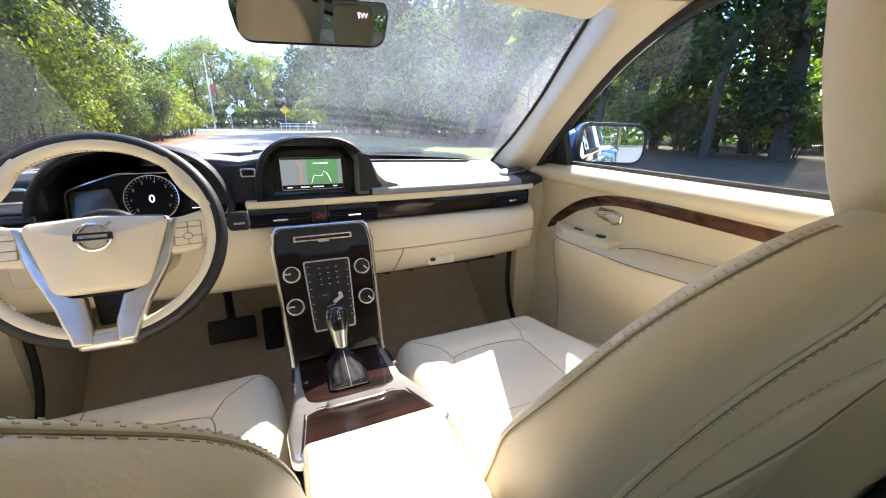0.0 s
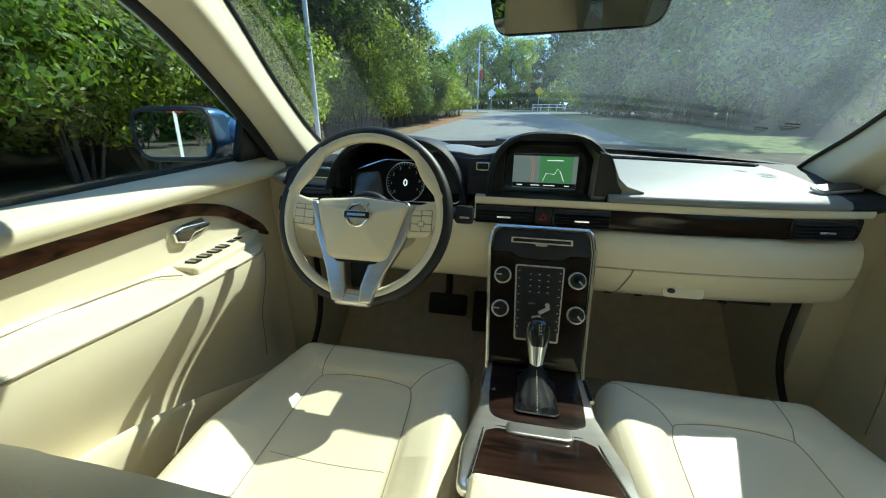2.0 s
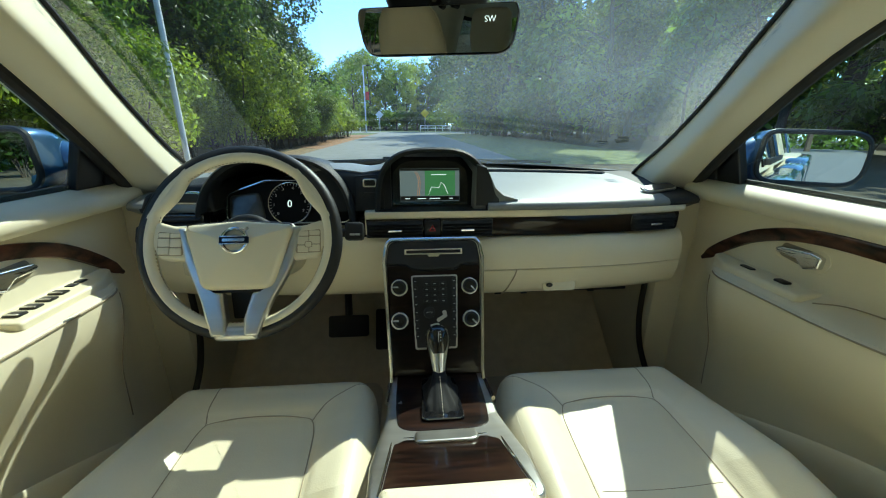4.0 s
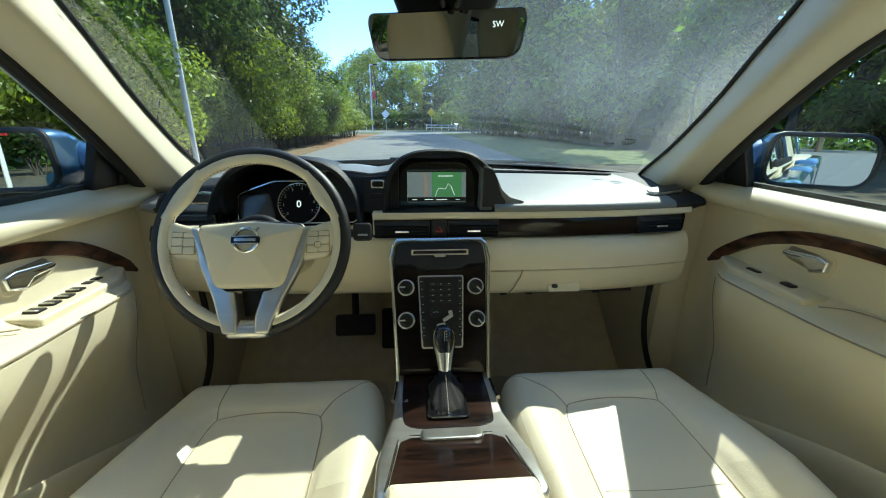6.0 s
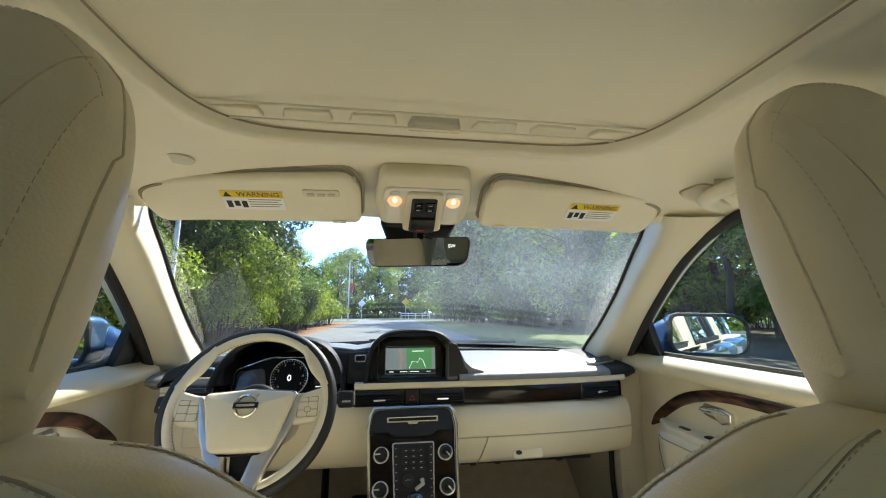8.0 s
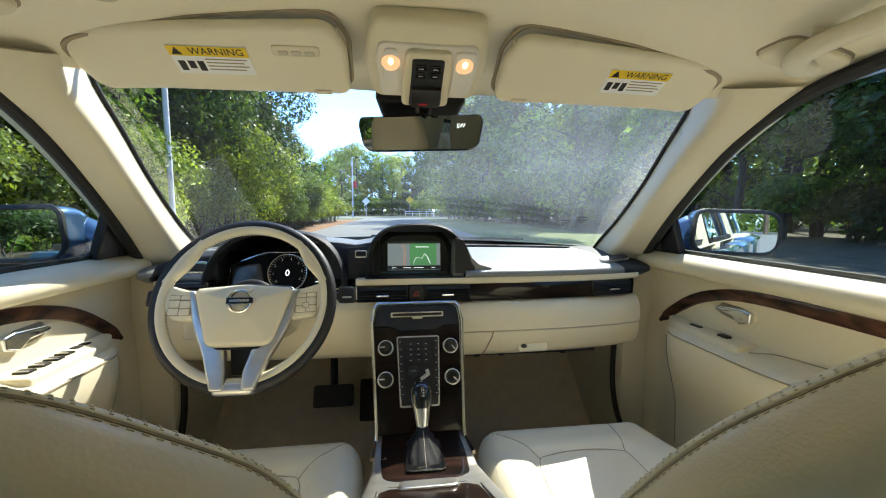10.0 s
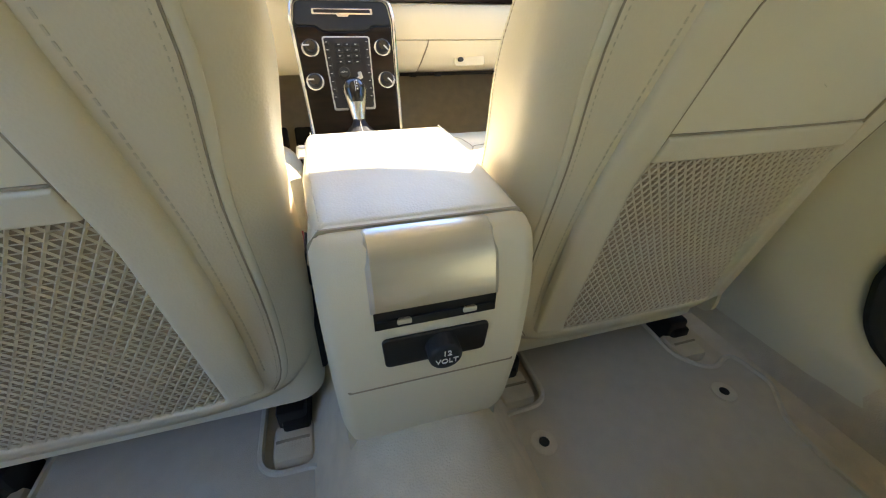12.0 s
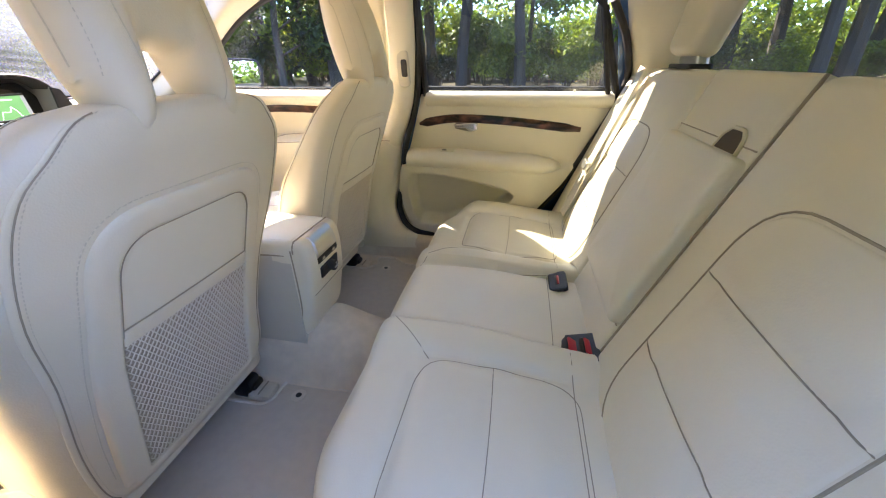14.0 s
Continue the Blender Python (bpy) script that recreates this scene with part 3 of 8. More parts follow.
def rear_body(s):
    """B pillar, C pillar, side rail, quarter window and the load space side."""
    b = thing("pillar_trim", (0.74 * s, 0.07, 0.3), "cream moulded centre pillar cover with belt guide", "pillar trim", group="centre pillars", kind="structure")
    prof = [(-0.012, 0.0), (-0.034, 0.014), (-0.044, 0.04), (-0.046, 0.075), (-0.04, 0.105), (-0.02, 0.12), (0.03, 0.12), (0.03, 0.0)]
    rings = []
    for z, y0, wdt in ((0.30, 0.06, 1.0), (0.45, 0.11, 0.75), (0.56, 0.145, 0.65), (0.66, 0.155, 0.65), (0.75, 0.138, 0.75), (0.86, 0.105, 0.8), (1.0, 0.066, 0.9), (1.2, 0.034, 0.8), (1.40, 0.02, 0.85)):
        rings.append([(side_x(z) + dx, y0 + dy * wdt, z) for dx, dy in prof])
    part("cover", mirror_x(loft(rings), s), vinyl, b, angle=60)
    g = puff(rrect(0.045, 0.13, 0.018), 0.012, 0.006, m=axes((side_x(1.12) - 0.044, 0.080, 1.13), (0, 1, 0), (-1, 0, -0.2)))
    part("belt_guide", mirror_x(g, s), vinyl_dark, b)
    g = puff(rrect(0.022, 0.06, 0.008), 0.004, 0.002, m=axes((side_x(1.12) - 0.055, 0.075, 1.13), (0, 1, 0), (-1, 0, -0.2)))
    part("slot", mirror_x(g, s), black, b)
    # C pillar
    c = thing("pillar_trim", (0.70 * s, -0.80, 0.6), "cream moulded rear pillar cover", "pillar trim", group="rear pillars", kind="structure")
    rings = []
    for z, y0, y1 in ((0.40, -0.50, -1.05), (0.62, -0.56, -1.05), (0.85, -0.66, -1.02), (1.05, -0.745, -0.98), (1.2, -0.70, -0.94), (1.40, -0.64, -0.92)):
        x = side_x(z)
        rings.append([(x + 0.02, y0, z), (x - 0.03, y0 - 0.01, z), (x - 0.055, y0 - 0.05, z), (x - 0.06, (y0 + y1) / 2, z), (x - 0.05, y1 + 0.04, z), (x - 0.01, y1, z), (x + 0.04, y1, z), (x + 0.04, y0, z)])
    part("cover", mirror_x(loft(rings), s), vinyl, c, angle=60)
    # load space side and its window
    side_pane("window_quarter_left" if s < 0 else "window_quarter_right", [(-0.92, 1.05), (-0.90, 1.36), (-1.55, 1.30), (-1.66, 1.05)], "fixed tinted quarter window beside the load space", s, rear_glass)
    single("wall_load_space_left" if s < 0 else "wall_load_space_right", mirror_x(box(0.70, 0.84, -1.80, -0.95, 0.3, 1.05, 0.02), s), vinyl, "beige moulded side of the load space", "wall", base=(0.76 * s, -1.3, 0.3), kind="structure")
    q = [(side_x(z) - 0.005, y, z) for y, z in ((-0.92, 1.05), (-0.90, 1.36), (-1.55, 1.31), (-1.66, 1.05))]
    single("seal", mirror_x(tube(q, 0.012, 6, closed=True), s), rubber, "black rubber seal round the quarter window", "seal", base=(0.7 * s, -1.3, 1.1), kind="structure")


def smooth_step(v, a, b):
    t = max(0.0, min(1.0, (v - a) / (b - a)))
    return t * t * (3 - 2 * t)


def build_floor():
    def f(u, v):
        x = (u * 2 - 1) * 0.80
        y = -0.62 + v * 2.5
        z = 0.325
        z += (0.115 + 0.05 * smooth_step(y, 0.0, 0.15)) * math.exp(-(abs(x) / 0.115) ** 4)      # tunnel
        z += 0.20 * max(0, (abs(x) - 0.64) / 0.16) ** 1.5 * 0.6  # sills
        if y > 1.17:
            z += min(0.36, (y - 1.17) ** 1.15 * 1.05)         # toe board
        return (x, y, z)
    single("floor", sheet(f, 64, 40, 0.01), carpet, "beige cut-pile car carpet over the tunnel", "carpet", kind="structure", angle=70)
    single("floor_load_space", box(-0.76, 0.76, -1.85, -0.62, 0.50, 0.54, 0.005), carpet, "beige carpet in the load space", "carpet", base=(0, -1.2, 0.5), kind="structure")
    single("wall_tailgate", box(-0.76, 0.76, -1.90, -1.82, 0.3, 1.05, 0.02), vinyl, "beige moulded tailgate lining", "wall", base=(0, -1.86, 0.3), kind="structure")
    single("wall_firewall", box(-0.84, 0.84, 1.565, 1.61, 0.3, 1.0), carpet, "beige carpeted bulkhead behind the dashboard", "wall", base=(0, 1.59, 0.3), kind="structure")
    for s in (-1, 1):
        single("wall_kick_left" if s < 0 else "wall_kick_right", mirror_x(box(0.66, 0.80, 1.06, 1.75, 0.3, 1.0, 0.02), s), vinyl_dark, "beige moulded side of the front footwell", "wall", base=(0.73 * s, 1.4, 0.3), kind="structure")
    tg = bmesh.new()
    vs = [tg.verts.new(p) for p in ((-0.64, -1.86, 1.05), (0.64, -1.86, 1.05), (0.56, -1.74, 1.36), (-0.56, -1.74, 1.36))]
    tg.faces.new(vs)
    single("window_tailgate", tg, rear_glass, "tinted tailgate window", "car window", kind="structure", smooth=False)


build_ceiling()
build_windshield()
for s in (-1, 1):
    pillar_a(s)
    rear_body(s)
side_pane("window_front_left", FRONT_PANE, "closed tinted front side window", -1)
side_pane("window_front_right", FRONT_PANE, "closed tinted front side window", 1)
side_pane("window_rear_right", REAR_PANE, "closed tinted rear side window", 1, rear_glass)
build_floor()


# ---------------------------------------------------------------- dashboard
def smooth01(t):
    t = max(0.0, min(1.0, t))
    return t * t * (3 - 2 * t)


def dash_front(x):
    """How far forward the face of the dashboard lies at x."""
    return 0.952 + 0.045 * (abs(x) / 0.66) ** 4


def dash_loft(profile, x0, x1, n=48):
    rings = []
    for i in range(n + 1):
        x = x0 + (x1 - x0) * i / n
        f = dash_front(x) - 0.952
        rings.append([(x, y + f * (1 if y < 1.2 else 0), z) for y, z in profile])
    return loft(rings)


def arch(cx, hx, zb, zt, y, p=2.4, n=28, lean=0.0):
    out = []
    for i in range(n + 1):
        a = math.pi * (1 - i / n)
        c, s = math.cos(a), math.sin(a)
        z = zb + (zt - zb) * abs(s) ** (2 / p)
        out.append(Vector((cx + hx * math.copysign(abs(c) ** (2 / p), c), y + lean * (z - zb), z)))
    return out


def hood(cx, hx, zb, zt, y0, y1, p, t, sink, lean):
    """A cowl: an arched shell that runs forward and sinks into the dashboard."""
    rings = []
    inner0 = arch(cx, hx - t, zb, zt - t, y0 + 0.06, p, lean=lean)
    inner1 = arch(cx, hx - t, zb, zt - t, y0, p, lean=lean)
    lip = arch(cx, hx - t * 0.4, zb, zt - t * 0.3, y0 - 0.006, p, lean=lean)
    rings += [inner0, inner1, lip]
    for k in range(9):
        f = k / 8
        rings.append(arch(cx, hx * (1 + 0.12 * f), zb, zt - sink * f ** 1.6, y0 + (y1 - y0) * f, p, lean=lean * (1 - f)))
    return loft(rings[:4], False), loft(rings[3:], False)


def slatted_vent(name, x0, x1, z0, z1, y, parent, slats=5, label=""):
    v = part(name, box(x0 - 0.003, x1 + 0.003, y + 0.001, y + 0.03, z0 - 0.003, z1 + 0.003, 0.003), gloss_black, parent, label)
    part("recess", box(x0, x1, y - 0.0012, y + 0.01, z0, z1), black, v)
    for i in range(slats):
        z = z0 + (z1 - z0) * (i + 0.5) / slats
        bm = box(x0 + 0.001, x1 - 0.001, -0.009, 0.004, -0.0012, 0.0012, 0.0008, 1)
        part("slat", moved(bm, pose(0, y - 0.002, z, 24)), charcoal, v)
    bm = box((x0 + x1) / 2 - 0.016, (x0 + x1) / 2 + 0.016, y - 0.014, y - 0.006, (z0 + z1) / 2 - 0.006, (z0 + z1) / 2 - 0.001, 0.001, 1)
    part("tab", bm, chrome, v)
    return v


def build_dash():
    d = thing("dashboard", (0, 1.2, 0.77), "grey and cream dashboard with dark walnut strip", "dashboard")
    pad = [(0.950, 0.990), (0.948, 0.998), (0.956, 1.006), (0.985, 1.012), (1.08, 1.022), (1.2, 1.030), (1.35, 1.032), (1.52, 1.024), (1.56, 0.98), (1.2, 0.95), (0.99, 0.972), (0.962, 0.985)]
    part("upper_pad", dash_loft(pad, 0.132, 0.602), dash_pad, d, "grained grey upper pad", angle=60)
    part("pad_end", dash_loft(pad, 0.602, 0.70, 10), charcoal, d, "charcoal end of the upper pad", angle=60)
    part("upper_pad", dash_loft(pad, -0.70, -0.530, 12), dash_pad, d, "grained grey upper pad", angle=60)
    rear_pad = [(1.125, 0.94), (1.125, 1.020), (1.2, 1.030), (1.35, 1.032), (1.52, 1.024), (1.56, 0.98), (1.2, 0.94)]
    part("upper_pad", dash_loft(rear_pad, -0.530, 0.132, 24), dash_pad, d, "grained grey upper pad", angle=60)
    rail = [(0.955, 0.972), (0.9500, 0.976), (0.9490, 0.984), (0.951, 0.989), (0.99, 0.989), (0.99, 0.972)]
    part("cream_rail", dash_loft(rail, -0.155, 0.655), vinyl, d)
    part("cream_rail", dash_loft(rail, -0.655, -0.530, 8), vinyl, d)
    low = [(0.962, 0.924), (0.950, 0.918), (0.938, 0.90), (0.932, 0.872), (0.934, 0.8475), (0.939, 0.8455), (0.934, 0.8435), (0.936, 0.82), (0.945, 0.79), (0.965, 0.772), (1.02, 0.764), (1.15, 0.764), (1.15, 0.924)]
    part("lower_panel", dash_loft(low, 0.10, 0.655), vinyl, d, "cream lower panel with glovebox", angle=55)
    low_l = [(0.968, 0.936), (0.950, 0.928), (0.944, 0.90), (0.948, 0.83), (0.962, 0.79), (1.0, 0.765), (1.15, 0.764), (1.15, 0.936)]
    for x0, x1 in ((-0.655, -0.535), (-0.155, -0.10)):
        part("column_panel", dash_loft([(0.960, 0.976), (0.952, 0.970), (0.950, 0.937), (1.05, 0.937), (1.05, 0.976)], x0, x1, 8), vinyl, d)
    part("column_panel", dash_loft(low_l, -0.655, -0.10), vinyl, d, "cream lower panel below the wheel", angle=55)
    # glovebox joints, lock and pull
    j = tube([(0.205, 0.933, 0.846), (0.200, 0.932, 0.83), (0.186, 0.940, 0.795), (0.178, 0.96, 0.77)], 0.0016, 5)
    part("joint", j, seam_mat, d)
    j = tube([(x, dash_front(x) - 0.0135, 0.8455) for x in [0.2 + 0.02 * i for i in range(22)]], 0.0014, 5)
    part("joint", j, seam_mat, d)
    part("glovebox_pull", puff(rrect(0.085, 0.026, 0.010), 0.003, 0.0015, m=axes((0.318, 0.943, 0.797), (1, 0, 0), (0, -1, 0.35))), vinyl, d)
    part("lock", puff(circle(0.0055, 20, 0.008), 0.005, 0.002, m=axes((0.292, 0.940, 0.800), (1, 0, 0), (0, -1, 0.3))), black, d)
    part("lower_edge", tube([(x * 0.01, 1.000, 0.760) for x in range(14, 56, 3)], 0.005, 6), black, d)
    for x in (0.175, 0.245, 0.43):
        part("latch", box(x - 0.009, x + 0.009, 0.990, 1.004, 0.754, 0.762, 0.002), charcoal, d)
    # walnut strip with vents and the hazard switch
    def strip(y, z0, z1, x0, x1):
        return dash_loft([(y, z1), (y - 0.004, z1 - 0.008), (y - 0.005, (z0 + z1) / 2), (y - 0.003, z0 + 0.006), (y, z0), (y + 0.03, z0), (y + 0.03, z1)], x0, x1, 30)
    part("trim_strip", strip(0.957, 0.926, 0.974, -0.168, 0.640), wood_dark, d, "dark walnut trim strip")
    slatted_vent("air_vent", -0.152, -0.022, 0.932, 0.969, 0.9505, d, 5, "black slatted centre air vent")
    slatted_vent("air_vent", 0.022, 0.142, 0.932, 0.969, 0.9505, d, 5, "black slatted centre air vent")
    vr = slatted_vent("air_vent", -0.062, 0.062, 0.932, 0.969, 0.0, d, 5, "black slatted side air vent")
    turn = pose(0.560, dash_front(0.560) - 0.002, 0, 0, 0, 9)
    for o in (vr, *vr.children):
        o.data.transform(Matrix.Translation(-BASE[d.name]) @ turn @ Matrix.Translation(BASE[d.name]))
    part("hazard_switch", box(-0.018, 0.018, 0.944, 0.96, 0.931, 0.970, 0.003), charcoal, d)
    ring = [Vector((0.0075 * math.sin(a), 0.9425, 0.9495 + 0.0085 * math.cos(a))) for a in (0, 2.094, 4.189)]
    part("hazard_sign", tube(ring, 0.0019, 5, closed=True), red_plastic, d)
    # cowl over the instruments
    part("instrument_cowl", join(*hood(-0.354, 0.176, 0.94, 1.115, 0.945, 1.42, 2.6, 0.012, 0.080, 0.26)), charcoal, d, "charcoal cowl over the instruments", angle=60)
    cl = part("instrument_panel", puff(rpoly([(-0.155, -0.05), (0.15, -0.05), (0.155, 0.045), (0.02, 0.068), (-0.02, 0.068), (-0.155, 0.03)], 0.03), 0.03, 0.004, m=axes((-0.341, 1.062, 0.984), (1, 0, 0), (0, -0.95, 0.32))), dial_black, d, "black instrument panel")
    fm = axes((-0.341, 1.030, 0.995), (1, 0, 0), (0, -0.95, 0.32))
    part("cluster_frame", tube([fm @ Vector((x, y, 0.0)) for x, y in rpoly([(-0.148, -0.045), (0.142, -0.045), (0.145, 0.03), (0.06, 0.058), (-0.06, 0.058), (-0.148, 0.026)], 0.02, 6)], 0.0022, 6, closed=True), chrome, cl)
    dial = part("dial", puff(circle(0.051, 48), 0.010, 0.003, m=fm @ Matrix.Translation((0, 0.002, -0.006))), dial_black, d, "round black rev counter")
    part("dial_ring", tube([fm @ Vector((0.050 * math.cos(a), 0.002 + 0.050 * math.sin(a), 0.005)) for a in [2 * math.pi * i / 48 for i in range(48)]], 0.0018, 6, closed=True), chrome, dial)
    words("0", 0.024, fm @ Matrix.Translation((0, 0.0, 0.0055)), lit_white, dial, "reading")
    for i in range(8):
        a = radians(222 - i * 36)
        words(str(i), 0.0095, fm @ Matrix.Translation((0.037 * math.cos(a), 0.002 + 0.037 * math.sin(a), 0.0055)), dial_print, dial, "figure")
    for i in range(29):
        a = radians(222 - i * 9)
        bm = box(0.0430, 0.0475, -0.0005, 0.0005, 0.0, 0.0004)
        part("tick", moved(bm, fm @ Matrix.Translation((0, 0.002, 0.0052)) @ Matrix.Rotation(a, 4, "Z")), dial_print, dial, smooth=False)
    part("side_gauge", puff(rpoly([(-0.05, -0.035), (0.035, -0.04), (0.02, 0.03), (-0.05, 0.022)], 0.012), 0.006, 0.002, m=fm @ Matrix.Translation((-0.092, 0.0, -0.006))), shader("silver_gauge_face", (0.055, 0.055, 0.05), 0.3, metal=0.3, vary=0.5, scale=30.0, coat=0.5), cl)
    part("side_gauge", puff(circle(0.03, 28), 0.006, 0.002, m=fm @ Matrix.Translation((0.088, -0.008, -0.006))), dial_black, cl)
    for i in range(5):
        part("gauge_line", moved(box(0.072, 0.095 - 0.003 * (i % 2), -0.001, 0.001, 0.0, 0.0006), fm @ Matrix.Translation((0, 0.008 - 0.008 * i, 0.0012))), lit_white, cl, smooth=False)
    # screen cowl, bezel and display
    cowl_in, cowl_out = hood(0.004, 0.137, 0.975, 1.132, 0.962, 1.36, 3.0, 0.012, 0.085, 0.10)
    part("screen_cowl", cowl_in, charcoal, d, "charcoal hood round the screen", angle=60)
    part("cowl_top", cowl_out, dash_pad, d, "grained grey top of the screen hood", angle=60)
    part("cowl_floor", box(-0.132, 0.131, 0.953, 1.06, 0.974, 0.9905, 0.002), charcoal, d)
    flank = []
    for y, k in ((0.966, 1.0), (1.05, 1.0), (1.16, 0.9), (1.27, 0.7), (1.35, 0.35)):
        flank.append([(0.100, y, 0.990), (0.105, y, 1.010 + 0.085 * k), (0.127, y, 1.010 + 0.078 * k), (0.139, y, 1.008 + 0.056 * k), (0.150, y, 1.008 + 0.032 * k), (0.170, y, 1.008 + 0.014 * k), (0.205, y, 1.009 + 0.003 * k), (0.205, y, 0.990)])
    part("cowl_flank", loft(flank), dash_pad, d, "grey flank of the screen hood running into the pad", angle=60)
    face = [(0.104, 1.000), (0.104, 1.093), (0.126, 1.087), (0.137, 1.063), (0.143, 1.042), (0.149, 1.026), (0.158, 1.015), (0.158, 1.000)]
    part("flank_face", loft([[(x, y, z) for x, z in face] for y in (0.9600, 0.9665)]), charcoal, d, angle=40)
    sm = axes((-0.002, 1.018, 1.041), (1, 0, 0), (0, -0.985, 0.17))
    part("screen_bezel", puff(rpoly([(-0.118, -0.06), (0.122, -0.06), (0.122, 0.01), (0.08, 0.068), (-0.08, 0.068), (-0.118, 0.01)], 0.025), 0.012, 0.003, m=sm @ Matrix.Translation((0, 0, -0.016))), gloss_black, d)
    scr = part("display", puff(rrect(0.145, 0.078, 0.002, 2), 0.002, 0.0005, m=sm), glow_shader("screen_map_grey", (0.27, 0.33, 0.36), 0.10), d, "lit map screen")
    part("map_area", moved(box(-0.012, 0.062, -0.026, 0.034, 0, 0.0004), sm @ Matrix.Translation((0, 0, 0.0022))), glow_shader("screen_map_green", (0.12, 0.36, 0.15), 0.10), scr, smooth=False)
    part("status_bar", moved(box(-0.072, 0.072, -0.038, -0.027, 0, 0.0005), sm @ Matrix.Translation((0, 0, 0.0022))), black, scr, smooth=False)
    part("status_bar", moved(box(-0.072, 0.072, 0.034, 0.0385, 0, 0.0005), sm @ Matrix.Translation((0, 0, 0.0022))), black, scr, smooth=False)
    route = [(-0.004, -0.024), (0.004, -0.005), (0.022, -0.007), (0.028, 0.006), (0.036, -0.002), (0.044, -0.022)]
    part("route", tube([sm @ Vector((x, y, 0.0028)) for x, y in route], 0.0006, 4), lit_white, scr)
    road = glow_shader("screen_map_road", (0.55, 0.30, 0.2), 0.12)
    for dx in (-0.0022, 0.0022):
        part("map_road", tube([sm @ Vector((p.x + dx, p.y, 0.0026)) for p in spline([(-0.034, 0.032, 0), (-0.026, 0.012, 0), (-0.028, -0.026, 0)], 5)], 0.0009, 4), road, scr)
    for i, (x, w_) in enumerate(((-0.055, 0.012), (-0.02, 0.02), (0.012, 0.026), (0.052, 0.01))):
        part("status_text", moved(box(x - w_ / 2, x + w_ / 2, -0.0335, -0.0320, 0, 0.0004), sm @ Matrix.Translation((0, 0, 0.0029))), lit_white, scr, smooth=False)
    part("status_text", moved(box(0.004, 0.040, 0.0235, 0.0252, 0, 0.0004), sm @ Matrix.Translation((0, 0, 0.0029))), lit_white, scr, smooth=False)
    # deck that joins the two cowls
    deck = []
    for x, dz in ((-0.265, 0.002), (-0.225, 0.002), (-0.20, 0.0), (-0.16, -0.006), (-0.12, 0.0), (-0.095, 0.012)):
        deck.append([(x, 0.985, 0.985), (x, 0.992, 1.02), (x, 0.998, 1.062 + dz), (x, 1.008, 1.076 + dz), (x, 1.05, 1.085 + dz), (x, 1.20, 1.072 + dz), (x, 1.36, 1.035), (x, 1.36, 0.985)])
    part("deck", loft(deck), charcoal, d, angle=50)
    top = [[(x, y, z + 0.0035) for x, y, z in r_[3:7]] for r_ in deck]
    top.insert(0, [(x - 0.055, y, z + 0.006) for x, y, z in top[0]])
    part("upper_pad", loft([[*r_, *[(x, y, z - 0.006) for x, y, z in r_[::-1]]] for r_ in top]), dash_pad, d, "grained grey pad between the cowls", angle=50)
    # key slot beside the screen
    km = axes((-0.146, 0.992, 1.028), (1, 0, 0), (0, -0.97, 0.24))
    part("key_panel", puff(rpoly([(-0.034, -0.045), (0.034, -0.045), (0.034, 0.044), (-0.034, 0.040)], 0.006), 0.02, 0.003, m=km @ Matrix.Translation((0, 0, -0.018))), charcoal, d)
    key = part("start_switch", puff(rrect(0.034, 0.021, 0.006), 0.005, 0.002, m=km @ Matrix.Translation((0.002, 0.022, 0.0))), chrome, d, "chrome-framed start switch")
    part("switch_face", puff(rrect(0.026, 0.014, 0.004), 0.006, 0.002, m=km @ Matrix.Translation((0.002, 0.022, 0.0))), gloss_black, key)
    part("key_slot", puff(rrect(0.032, 0.012, 0.003), 0.003, 0.001, m=km @ Matrix.Translation((0.002, -0.006, 0.0))), black, d)
    # small outlets at the ends
    part("outlet_hump", puff(rpoly([(-0.665, 0.985), (-0.50, 0.985), (-0.50, 1.052), (-0.60, 1.046), (-0.645, 1.025)], [0.004, 0.004, 0.02, 0.03, 0.02]), 0.16, 0.012, m=Matrix(((1, 0, 0, 0), (0, 0, -1, 1.145), (0, 1, 0, 0), (0, 0, 0, 1)))), charcoal, d)
    for s in (-1, 1):
        om = axes((-0.557, 0.990, 1.020), (1, -0.10, 0), (-0.1, -1, 0.12)) if s < 0 else axes((0.605, 1.043, 1.0215), (1, 0.25, 0), (0, -0.30, 0.95))
        o = part("side_outlet", puff(rrect(0.086, 0.032, 0.014) if s < 0 else rrect(0.100, 0.034, 0.015), 0.006, 0.002, m=om), chrome if s < 0 else alu, d)
        part("recess", puff(rrect(0.072, 0.020, 0.009) if s < 0 else rrect(0.094, 0.028, 0.012), 0.0075, 0.001, m=om), black, o)
    slatted_vent("air_vent", -0.600, -0.512, 0.951, 0.986, 0.956, d, 4, "black slatted side air vent")
    # demister slot in front of the windscreen
    slot = [(x, 1.40 - 0.10 * (x / 0.6) ** 2, 1.0335) for x in [-0.48 + 0.0525 * i for i in range(21)]]
    part("demister_slot", tube(slot, 0.007, 8, flat=0.2), black, d)
    part("demister_rim", tube([(x, y - 0.022, z + 0.001) for x, y, z in slot] + [(slot[-1][0] + 0.02, slot[-1][1], 1.0335)] + [(x, y + 0.022, z) for x, y, z in slot[::-1]] + [(slot[0][0] - 0.02, slot[0][1], 1.0335)], 0.0035, 6, closed=True), charcoal, d)


